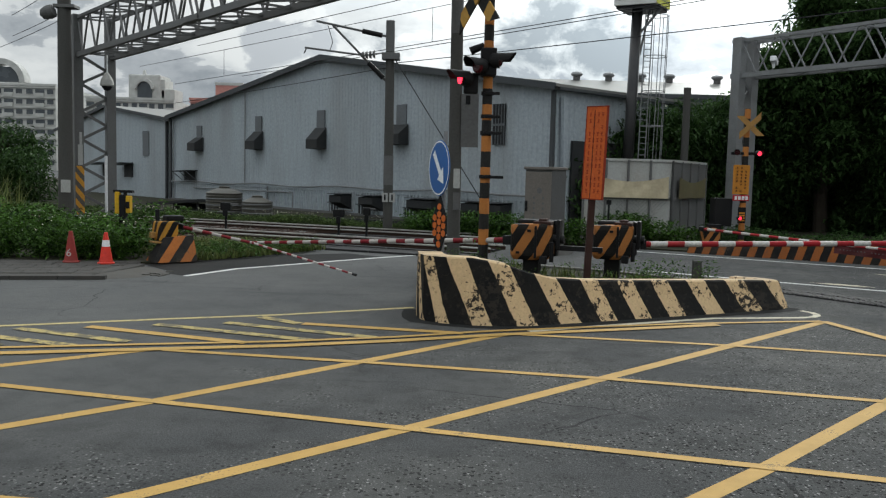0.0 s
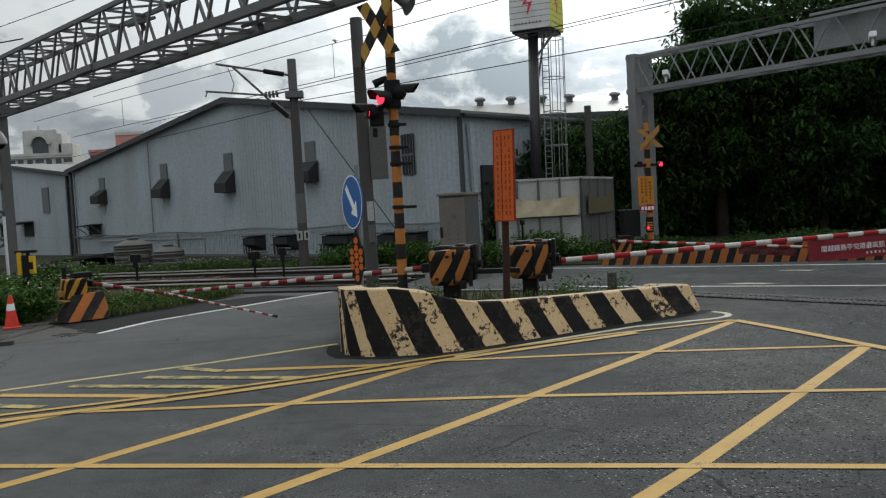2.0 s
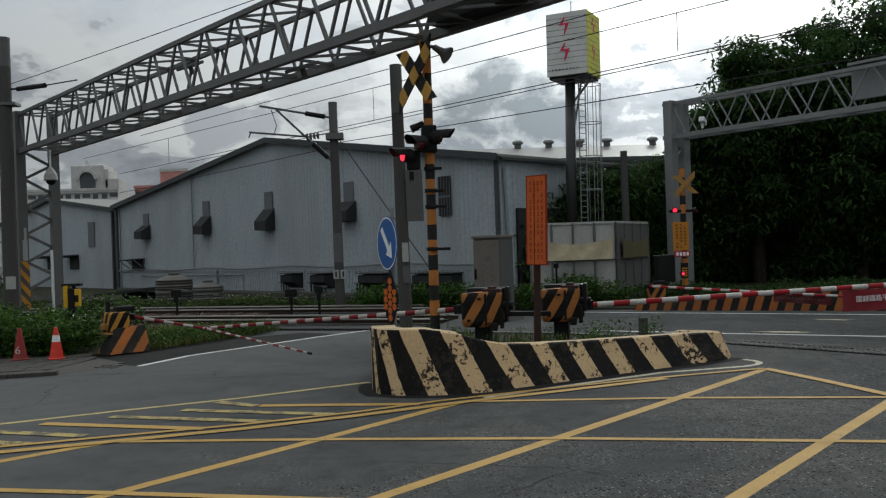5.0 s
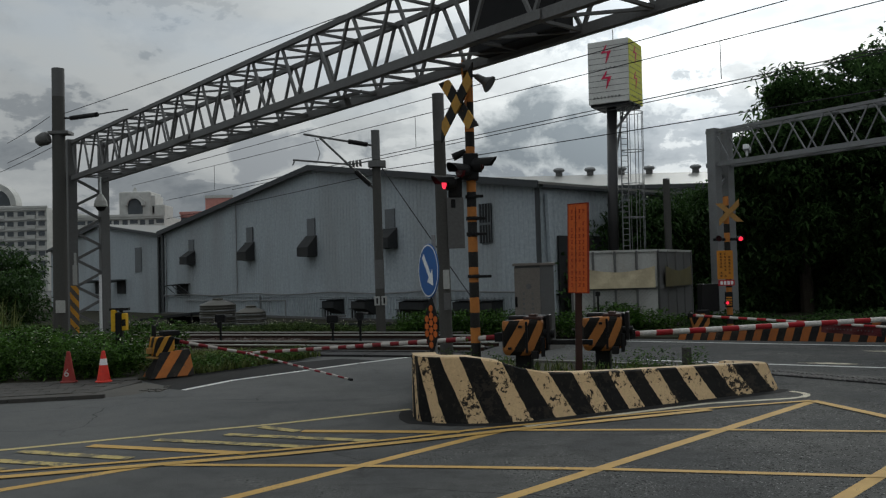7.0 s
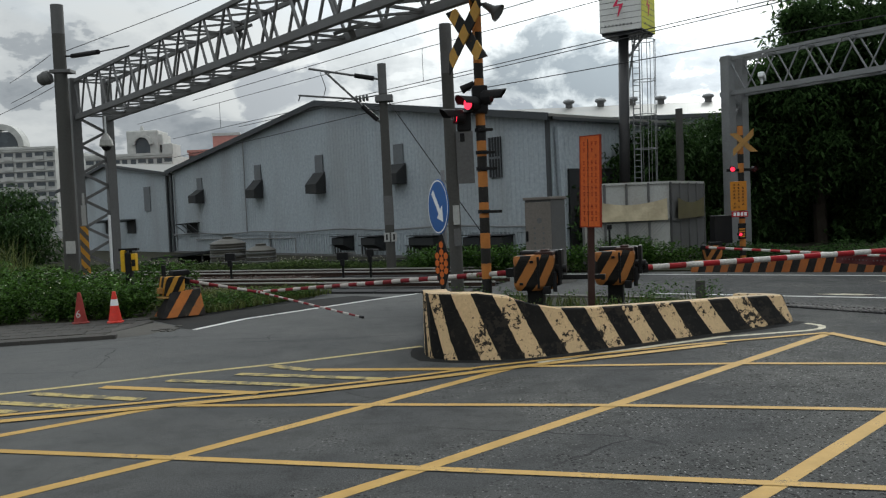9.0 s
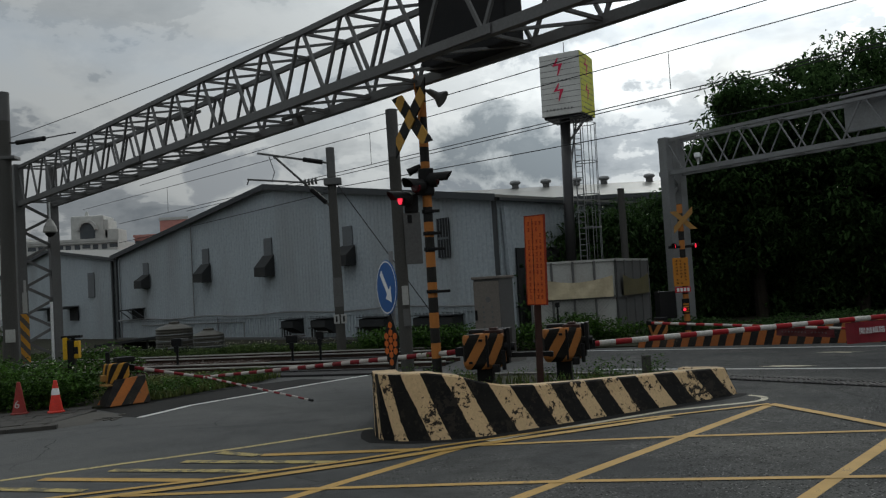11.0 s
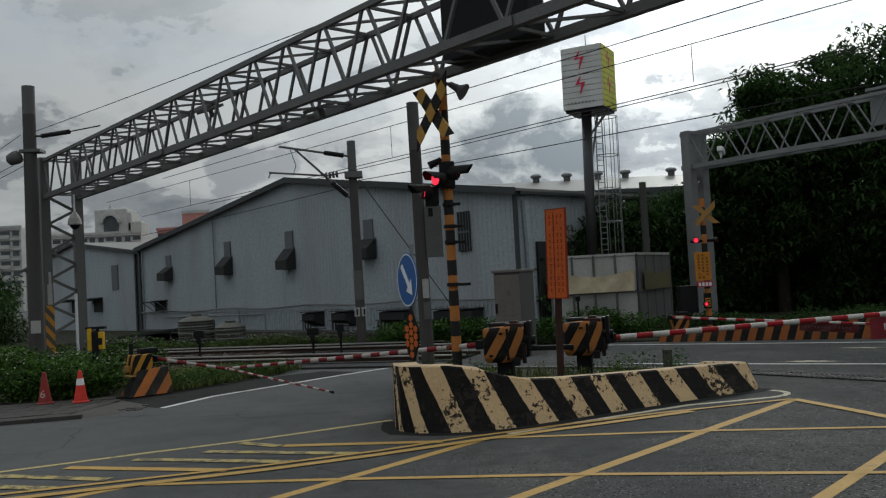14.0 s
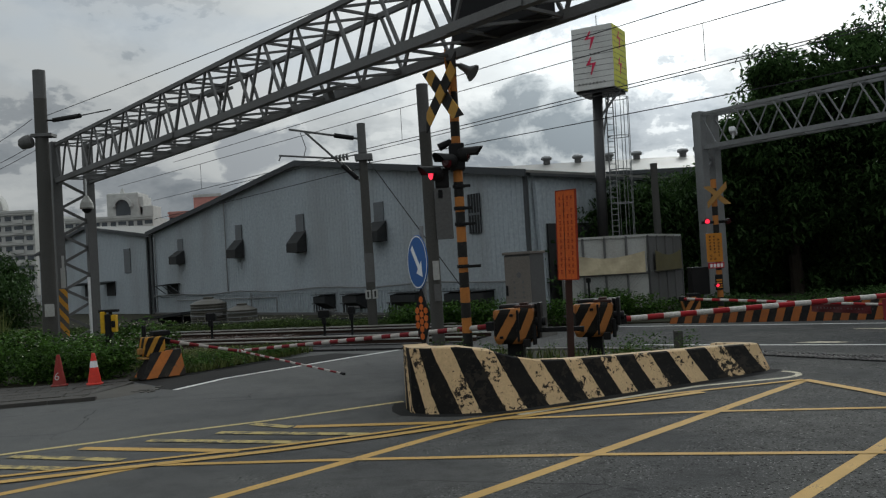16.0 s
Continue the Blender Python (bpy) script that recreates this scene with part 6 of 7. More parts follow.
    for dx in (-0.4, 0.5, 1.4):
        part("awning_strut", tubed((px + dx, -0.68, 1.68), (px + dx, -0.06, 1.2), 0.025, None, 6), LOUVRE, t)
    # conduits along and up the wall
    bm = bmesh.new()
    x, z = 0.2, 1.10
    while x < W - 0.5:
        x2, z2 = x + 1.2, 1.10 + 0.006 * x + 0.05 * math.sin(x * 0.9)
        tube(bm, (x, -0.12, z), (min(x2, W), -0.12, z2), 0.035, None, 6)
        x, z = x2, z2
    for px, z0, z1 in ((8.7, 1.1, 5.8), (10.9, 0.1, 1.1), (13.2, 0.0, 0.85), (0.5, 0.1, 4.6)):
        tube(bm, (px, -0.1, z0), (px, -0.1, z1), 0.035, None, 6)
    tube(bm, (3.0, -0.1, 0.80), (13.2, -0.1, 0.85), 0.03, None, 6)
    part("conduit", bm, STEEL, t, "bent grey conduit pipes")
    # lean-to on the near corner
    bm = bmesh.new()
    beam(bm, (W + 0.15, 0.5, 0.0), (W + 0.15, 0.3, 4.5), 0.14, 0.14)
    part("downpipe", bm, CLADDING, t)
    # the bay's shade, put in as a dark slab on the side wall
    bm = boxed((W + 0.03, 0.9, 0.0), (W + 0.1, 9, 3.1), 0.0)
    part("bay_shade", bm, HOOD, t)
    # the lower neighbour hall
    t = thing("warehouse", m @ Matrix.Translation((-19.9, 0.15, 0)), "lower blue-grey corrugated warehouse with pale roof", "warehouse")
    W2, xa2 = 19.0, 9.6
    top2 = lambda x: 4.4 + 1.35 * x / xa2 if x < xa2 else 5.75 - 1.1 * (x - xa2) / (W2 - xa2)
    part("front_wall", ribbed(bmesh.new(), 0, W2, top2), CLADDING, t)
    part("wall_core", prism(bmesh.new(), [(0, 0.05), (W2, 0.05), (W2, 0.2), (0, 0.2)], 0, 4.2), CLADDING, t)
    for x0, x1 in ((-0.3, xa2), (xa2, W2 + 0.9)):
        z0, z1 = top2(x0) + 0.05, top2(x1) + 0.05
        bm = bmesh.new()
        v = [bm.verts.new(c) for c in ((x0, -0.2, z0), (x1, -0.2, z1), (x1, 40, z1), (x0, 40, z0), (x0, -0.2, z0 + 0.09), (x1, -0.2, z1 + 0.09), (x1, 40, z1 + 0.09), (x0, 40, z0 + 0.09))]
        for f in ((3, 2, 1, 0), (4, 5, 6, 7), (0, 1, 5, 4), (2, 3, 7, 6), (1, 2, 6, 5), (3, 0, 4, 7)):
            bm.faces.new([v[i] for i in f])
        part("roof_slope", bm, ROOF, t)
        part("verge_trim", beam(bmesh.new(), (x0, -0.24, z0 + 0.0), (x1, -0.24, z1 + 0.0), 0.06, 0.2), TRIM, t)
    part("tall_window", boxed((15.6, -0.07, 2.55), (16.5, -0.02, 4.05)), LOUVRE, t)
    part("gap_trim", boxed((W2 - 0.05, -0.12, 0), (W2 + 0.1, -0.01, 4.6)), TRIM, t)
    for px in (9.5, 13.2):
        part("low_window", boxed((px - 0.5, -0.075, 1.2), (px + 0.8, -0.03, 2.1)), HOOD, t)
        part("awning", beam(bmesh.new(), (px - 1.0, -0.5, 1.95), (px + 0.9, -0.5, 2.1), 0.9, 0.05), LOUVRE, t)
    # long hall behind with roof ventilators
    t = thing("warehouse", pose(0, 0, 0), "long pale-roofed hall with round roof ventilators", "warehouse")
    bm = boxed((2, 50.0, 0), (26, 58, 6.8))
    part("wall", bm, CLADDING, t)
    bm = bmesh.new()
    v = [bm.verts.new(c) for c in ((1.5, 49.6, 6.75), (26.5, 49.6, 6.75), (26.5, 54.5, 8.0), (1.5, 54.5, 8.0), (26.5, 59, 6.75), (1.5, 59, 6.75))]
    bm.faces.new((v[0], v[1], v[2], v[3]))
    bm.faces.new((v[3], v[2], v[4], v[5]))
    bm.faces.new((v[0], v[3], v[5]))
    bm.faces.new((v[1], v[4], v[2]))
    part("roof", bm, ROOF, t)
    part("eave_trim", boxed((1.5, 49.5, 6.55), (26.5, 49.65, 6.78)), TRIM, t)
    for x in (8.2, 10.2, 12.2, 14.0, 17.0):
        v = thing("roof_ventilator", pose(x, 54.3, 7.92), "round turbine ventilator on the roof", "ventilator", "roof ventilators")
        part("neck", tubed((0, 0, 0), (0, 0, 0.28), 0.22, 0.22, 16), SOOT, v)
        part("turbine", lathe(bmesh.new(), [(0.24, 0.26), (0.34, 0.32), (0.37, 0.40), (0.30, 0.50), (0.1, 0.56)], 20), STEEL, v)


build_warehouse()


def build_yard():
    for x, y, r, h in ((-8.37, 32.9, 0.67, 0.90), (-6.95, 32.2, 0.55, 0.60)):
        t = thing("water_tank", pose(x, y, 0), "stainless ribbed water tank standing in the yard", "water tank", "water tanks")
        prof = []
        for k in range(9):
            z = 0.1 + h * k / 9
            prof += [(r, z), (r * 1.03, z + h / 30), (r * 1.03, z + h / 20), (r, z + h / 14)]
        prof += [(r * 0.7, h + 0.16), (0.2, h + 0.24)]
        part("shell", lathe(bmesh.new(), prof, 28), TANK_STEEL, t)
        part("lid", lathe(bmesh.new(), [(0.2, h + 0.22), (0.2, h + 0.3), (0.05, h + 0.32)], 16), TANK_STEEL, t)
        part("stand", tubed((0, 0, 0), (0, 0, 0.1), r * 0.9, None, 20), BLACK, t)
        # rings of paler steel put the sheen of the ribs into the colour
        for k in range(3):
            z = 0.24 + k * h * 0.27
            part("rib_sheen", lathe(bmesh.new(), [(r * 1.034, z), (r * 1.038, z + 0.02), (r * 1.034, z + 0.04)], 28), STEEL, t, "pressed rib in paler steel for its sheen")
    t = thing("lean_to", pose(-11.3, 34.9, 0, 0, 0, -20), "low dark lean-to roof beside the warehouse", "shed")
    part("roof", beam(bmesh.new(), (-0.2, 0, 0.40), (2.2, 0, 0.62), 1.8, 0.10), HOOD, t)
    for x in (-0.1, 1.0, 2.1):
        part("post", tubed((x, -0.7, 0), (x, -0.7, 0.42 + 0.09 * x), 0.04), HOOD, t)
    part("back_wall", boxed((-0.2, 0.8, 0), (2.2, 0.88, 0.42)), HOOD, t)
    # low dark retaining strip between railway and yard
    bm = beam(bmesh.new(), (-16.5, 35.8, 0.06), (0.5, 28.6, 0.06), 0.2, 0.36)
    tagged(link("retaining_wall", bm, HOOD), "low dark retaining wall along the railway", "wall", kind="structure")
    # trackside signals and stakes
    for x, y, h, head in ((-6.1, 24.2, 0.85, 0.28), (-2.9, 24.0, 0.75, 0.32), (-2.15, 24.3, 0.8, 0.2)):
        t = thing("trackside_box", pose(x, y, 0), "small dark trackside box on a post", "track equipment", "trackside boxes")
        part("post", tubed((0, 0, 0), (0, 0, h), 0.035), BLACK, t)
        part("head", boxed((-head / 2, -0.1, h - 0.14), (head / 2, 0.1, h + 0.08), 0.03), BLACK, t)
        part("cross_arm", boxed((-head * 0.2, -0.03, h + 0.02), (head * 1.2, 0.03, h + 0.07), 0.01), SOOT, t)
        part("hinge", boxed((-0.06, -0.13, h - 0.30), (0.06, -0.04, h - 0.12), 0.01), BLACK, t)


build_yard()


# ------------------------------------------------------------ wires
def build_wires():
    runs = [("earth_wire", (-11.78, 27.31, 7.4), (-1.74, 17.59, 7.4), 0.010, 1.5),
            ("feeder_wire", (-16.0, 32.18, 7.3), (-12.19, 27.23, 7.3), 0.010, 1.0),
            ("feeder_wire", (-16.85, 33.89, 6.8), (-13.04, 29.1, 6.8), 0.011, 1.15),
            ("feeder_wire", (-18.6, 36.1, 6.6), (-12.9, 29.0, 6.6), 0.011, 1.0),
            ("messenger_wire", (-10.29, 36.02, 6.9), (6.27, 16.34, 6.9), 0.011, 1.4),
            ("messenger_wire", (-14.19, 40.35, 6.5), (5.26, 17.81, 6.5), 0.010, 1.3),
            ("contact_wire", (-14.39, 46.17, 6.3), (7.38, 19.62, 6.3), 0.013, 1.4),
            ("contact_wire", (-9.30, 39.65, 6.1), (7.17, 19.07, 6.1), 0.012, 1.4),
            ("contact_wire", (-2.22, 29.37, 5.5), (7.35, 19.59, 5.5), 0.013, 1.4),
            ("feeder_wire", (-14.02, 44.92, 5.2), (-1.59, 27.27, 5.2), 0.013, 1.0)]
    for name, p, q, r, reach in runs:
        p, q = Vector(p), Vector(q)
        q = p.lerp(q, reach)
        bm = bmesh.new()
        n = 14
        pts = []
        for k in range(n + 1):
            u = k / n
            v = p.lerp(q, u)
            v.z -= 0.03 * 4 * u * (1 - u)
            pts.append(v)
        side = (q - p).cross(Vector((0, 0, 1))).normalized()
        rings = [[bm.verts.new(v + side * r * math.cos(math.pi * j / 3) + Vector((0, 0, r * math.sin(math.pi * j / 3)))) for j in range(6)] for v in pts]
        for a, b in zip(rings, rings[1:]):
            for j in range(6):
                bm.faces.new((a[j], a[(j + 1) % 6], b[(j + 1) % 6], b[j]))
        t = tagged(link(name, bm, WIRE), "thin dark overhead railway wire", "wire", "overhead wires")
    for x, y, z0, z1 in ((-0.42, 24.4, 5.55, 6.48), (5.94, 17.03, 5.7, 6.48), (-8.66, 33.94, 5.47, 6.48)):
        tagged(link("dropper", tubed((x, y, z0), (x, y, z1), 0.008, None, 6), WIRE), "thin wire dropper between overhead wires", "wire", "droppers")


build_wires()


# ------------------------------------------------------------ distance
def block(name, x0, x1, y, z1, depth, mat_, label, floors, cols, z0=0.0, fh=3.1, away=1.0):
    t = thing(name, pose((x0 + x1) / 2, y, 0), label, "apartment block")
    w = (x1 - x0) / 2
    part("wall", boxed((-w, 0, z0), (w, depth, z1), 0.0), mat_, t)
    q = fh / 3.1
    n = min(floors, int((z1 - z0) / fh))
    for f in range(n):
        zt = z1 - 1.0 * q - f * fh
        part("slab_edge", boxed((-w - 0.2 * q, -0.5 * q, zt + 0.35 * q), (w + 0.2 * q, 0.0, zt + 0.65 * q)), mat_, t)
        for c in range(cols):
            x = -w + 2 * w * (c + 0.5) / cols
            cw = 2 * w / cols * (0.44 if c % 3 == 0 else 0.30)
            win = part("window", boxed((x - cw, -0.06, zt - 1.45 * q), (x + cw, -0.01, zt)), TOWER_GLASS, t)
            part("sill", boxed((x - cw - 0.1 * q, -0.25 * q, zt - 1.6 * q), (x + cw + 0.1 * q, -0.0, zt - 1.47 * q)), mat_, win)
            if c % 3 == 0:
                part("balcony", boxed((x - cw, -0.7 * q, zt - 2.3 * q), (x + cw, -0.02, zt - 1.15 * q)), mat_, win)
    part("parapet", boxed((-w - 0.3 * q, -0.3 * q, z1), (w + 0.3 * q, 0.2 * q, z1 + 0.7 * q)), mat_, t)
    # set back from the eye's height to its true size
    t.matrix_world = Matrix.Translation((0, 0, 1.9 - 1.9 * away)) @ Matrix.Scale(away, 4) @ t.matrix_world
    return t, w


def arch(bm, cx, z0, r, th, y0, y1, n=18):
    """A half-round arch of thickness th."""
    for k in range(n):
        a, b = math.pi * k / n, math.pi * (k + 1) / n
        pts = [(cx + r * math.cos(a), z0 + r * math.sin(a)), (cx + (r + th) * math.cos(a), z0 + (r + th) * math.sin(a)), (cx + (r + th) * math.cos(b), z0 + (r + th) * math.sin(b)), (cx + r * math.cos(b), z0 + r * math.sin(b))]
        f = [bm.verts.new((x, y0, z)) for x, z in pts]
        g = [bm.verts.new((x, y1, z)) for x, z in pts]
        bm.faces.new(f)
        bm.faces.new(g[::-1])
        for i in range(4):
            bm.faces.new((f[i], g[i], g[(i + 1) % 4], f[(i + 1) % 4]))
    return bm


def build_distance():
    t, w = block("apartment_block", -70, -54.1, 120, 12.7, 14, TOWER_WALL, "pale concrete apartment block with rows of windows", 8, 11, 0.0, 1.40, 2.2)
    part("arch_crown", arch(bmesh.new(), -5.4 + 8.0 - 2.2, 13.2, 2.4, 0.8, 0.2, 2.0), TOWER_WALL, t)
    part("arch_recess", boxed((-2.0, 0.5, 13.2), (2.8, 1.6, 15.3)), TOWER_GLASS, t)
    t, w = block("apartment_block", -66.5, -50.2, 160, 14.2, 14, TOWER_WALL, "pale apartment block with arched roof pavilion", 6, 10, 0.0, 1.95, 1.6)
    part("pavilion", boxed((-0.6, 0.8, 14.2), (5.4, 7, 19.0), 0.3), TOWER_WALL, t)
    part("pavilion_arch", arch(bmesh.new(), 2.5, 16.3, 1.35, 0.55, 0.1, 0.9), TOWER_WALL, t)
    part("arch_recess", lathe(bmesh.new(), [(1.35, 0.0), (1.35, 0.1)], 28, pose(2.5, 0.75, 16.3, 90, 0, 0)), TOWER_GLASS, t)
    part("arch_recess", boxed((1.15, 0.66, 14.3), (3.85, 0.78, 16.3)), TOWER_GLASS, t)
    part("finial", tubed((1.7, 3, 18.9), (1.7, 3, 20.0), 0.5, 0.2), TOWER_WALL, t)
    part("roof_wing", boxed((5.4, 1, 14.2), (8.0, 6, 16.4), 0.2), TOWER_WALL, t)
    part("roof_wing", boxed((5.2, 1, 14.2), (6.2, 6, 18.2), 0.2), TOWER_WALL, t)
    t, w = block("apartment_block", -44.2, -30, 150, 13.6, 12, TOWER_PINK, "pink tiled apartment block with roof house", 5, 8, 0.0, 1.95, 1.6)
    part("roof_house", boxed((-3.0, 1.0, 13.6), (1.8, 6, 16.6)), TOWER_PINK, t)
    part("roof_rail", boxed((-3.1, 0.9, 16.4), (1.9, 1.1, 16.9)), TOWER_WALL, t)


build_distance()


# ------------------------------------------------------------ plants
def clump_points(rng, centre, radii, n, hollow=0.45):
    d = rng.normal(size=(n, 3))
    d /= np.linalg.norm(d, axis=1)[:, None]
    r = hollow + (1 - hollow) * rng.uniform(0, 1, n) ** 0.6
    return np.asarray(centre) + d * r[:, None] * np.asarray(radii)


def make_tree(name, x, y, h, crown, seed, clumps, per, leaf, material, label, base=0.15):
    rng = np.random.default_rng(seed)
    t = thing(name, pose(x, y, 0), label, "tree", "roadside trees")
    tr = bmesh.new()
    top = Vector((rng.normal(0, 0.3), rng.normal(0, 0.3), h * 0.55))
    tube(tr, (0, 0, -0.1), top * 0.5, 0.28, 0.2, 10)
    tube(tr, top * 0.5, top, 0.2, 0.12, 10)
    cen = []
    for k in range(clumps):
        a = rng.uniform(0, 2 * math.pi)
        u = rng.uniform(0, 1)
        z = h * (base + (1 - base) * u)
        prof = math.sin(math.pi * (0.12 + 0.80 * u)) ** 0.6
        rr = crown * prof * math.sqrt(rng.uniform(0.05, 1.0))
        cen.append((rr * math.cos(a), rr * math.sin(a), z - 0.4))
    for k in range(0, clumps, max(1, clumps // 14)):
        c = Vector(cen[k])
        s = top * min(0.95, max(0.25, c.z / h * 0.8))
        mid = s.lerp(c, 0.5) + Vector((0, 0, 0.2))
        tube(tr, s, mid, 0.09, 0.05, 7)
        tube(tr, mid, c, 0.05, 0.02, 7)
    part("trunk", tr, BARK, t)
    pts = [clump_points(rng, c, rng.uniform(0.55, 1.25) * np.array([0.95, 0.95, 0.7]), per) for c in cen]
    leaf_cloud("crown", np.concatenate(pts), -0.25, leaf, 0.42, material, rng, t, 0.35)
    return t


def build_trees():
    # tall crowns that overhang, and a shaded understory behind them
    specs = [(14.9, 35.0, 8.8, 2.6, 11), (16.4, 33.0, 10.1, 3.1, 12), (19.3, 34.0, 11.2, 3.6, 13), (22.8, 33.0, 10.9, 3.6, 14), (26.5, 34.0, 10.8, 3.8, 15), (14.2, 32.2, 9.6, 1.9, 19), (12.9, 33.4, 7.0, 1.5, 20), (17.6, 31.2, 8.0, 2.6, 24), (21.6, 30.6, 8.2, 2.8, 25)]
    for x, y, h, c, sd in specs:
        make_tree("tree", x, y, h, c, sd, 84, 200, 0.25, TREE_LEAF, "dense dark-leaved broadleaf tree beyond the crossing", 0.24)
    for x, y, h, c, sd in ((14.6, 35.4, 5.0, 2.4, 16), (17.6, 35.8, 5.6, 2.8, 17), (21.2, 35.6, 5.6, 2.9, 18), (25.0, 36.0, 5.6, 2.9, 21), (29.0, 37.0, 8.5, 3.2, 22), (12.9, 34.0, 4.4, 1.6, 23), (16.3, 32.2, 3.7, 1.8, 44), (19.4, 32.6, 3.9, 2.0, 45), (22.8, 32.0, 3.9, 2.0, 46), (18.5, 40.0, 8.5, 3.6, 26), (24.0, 40.0, 8.8, 3.8, 27), (29.5, 41.0, 9.0, 4.0, 28)):
        make_tree("tree", x, y, h, c, sd, 80, 190, 0.26, TREE_LEAF, "shaded leafy understory tree beyond the crossing", 0.02)
    for x, y, h, c, sd in ((5.3, 30.9, 3.8, 1.1, 31), (7.6, 31.4, 4.5, 1.4, 32), (9.5, 32.6, 4.8, 1.6, 33), (8.8, 31.6, 4.5, 1.3, 34), (10.8, 32.8, 5.1, 1.5, 35), (6.3, 31.4, 4.3, 1.1, 36), (7.2, 31.2, 3.9, 1.1, 37), (4.6, 30.2, 2.9, 0.9, 38)):
        make_tree("bush", x, y, h, c, sd, 48, 130, 0.22, BUSH_LEAF, "tall leafy bush around the sign pole", 0.02)
    for x, y, h, c, sd in ((-22.5, 44.0, 4.0, 2.2, 41), (-26.5, 46.0, 4.4, 2.6, 42), (-20.5, 41.0, 2.5, 1.6, 43)):
        make_tree("bush", x, y, h, c, sd, 40, 130, 0.24, BUSH_LEAF, "dark leafy bush beside the railway", 0.02)


build_trees()


def inside(p, poly):
    x, y = p
    c = False
    for (x0, y0), (x1, y1) in zip(poly, poly[1:] + poly[:1]):
        if (y0 > y) != (y1 > y) and x < (x1 - x0) * (y - y0) / (y1 - y0) + x0:
            c = not c
    return c


def scatter(rng, poly, n):
    xs, ys = [p[0] for p in poly], [p[1] for p in poly]
    out = []
    while len(out) < n:
        p = (rng.uniform(min(xs), max(xs)), rng.uniform(min(ys), max(ys)))
        if inside(p, poly):
            out.append(p)
    return out


def weed_bed(name, poly, plants, height, spread, per, leaf, seed, material, label, z=0.05, edge=None):
    rng = np.random.default_rng(seed)
    pts = []
    for x, y in scatter(rng, poly, plants):
        k = 0.55 + 0.45 * noise.noise((x * 0.5, y * 0.5, seed)) + rng.uniform(-0.15, 0.35)
        h = max(0.12, height * k)
        if edge:
            h *= edge(x, y)
        n = max(6, int(per * min(1.2, h / height)))
        u = rng.uniform(0.02, 1, n) ** 0.8
        r = spread * (0.35 + 0.65 * u)
        a = rng.uniform(0, 2 * math.pi, n)
        pts.append(np.stack([x + r * np.cos(a) * rng.uniform(0.2, 1, n), y + r * np.sin(a) * rng.uniform(0.2, 1, n), z + h * u], 1))
    ob = leaf_cloud(name, np.concatenate(pts), 0.25, leaf, 0.45, material, rng, None, 0.3)
    return tagged(ob, label, "weeds", kind="stuff")


def grass_tuft(name, poly, n, h, seed, label, z=0.05):
    rng = np.random.default_rng(seed)
    p = np.array(scatter(rng, poly, n))
    hh = h * rng.uniform(0.4, 1.3, n)
    a = rng.uniform(0, 2 * math.pi, n)
    b = rng.uniform(0.05, 0.5, n)
    w = 0.012
    base = np.concatenate([p, np.full((n, 1), z)], 1)
    s = np.stack([-np.sin(a) * w, np.cos(a) * w, np.zeros(n)], 1)
    lean = np.stack([np.cos(a) * b, np.sin(a) * b, np.ones(n)], 1) * hh[:, None]
    mid = base + lean * 0.55
    tip = base + lean * np.array([1.5, 1.5, 0.95])
    v = np.stack([base - s, base + s, mid + s * 0.8, mid - s * 0.8, tip], 1).reshape(-1, 3)
    i = np.arange(n) * 5
    faces = np.stack([i, i + 1, i + 2, i + 3], 1).tolist() + np.stack([i + 3, i + 2, i + 4], 1).tolist()
    me = bpy.data.meshes.new(name)
    me.from_pydata(v.tolist(), [], faces)
    me.materials.append(GRASS)
    return tagged(new(name, me), label, "grass", kind="stuff")


def flowers(name, poly, n, z0, z1, seed):
    rng = np.random.default_rng(seed)
    p = np.array(scatter(rng, poly, n))
    c = np.concatenate([p, rng.uniform(z0, z1, (n, 1))], 1)
    ob = leaf_cloud(name, c, 0.6, 0.038, 0.9, FLOWER, rng, None, 0.0)
    return tagged(ob, "tiny white weed flowers", "flowers", kind="stuff")


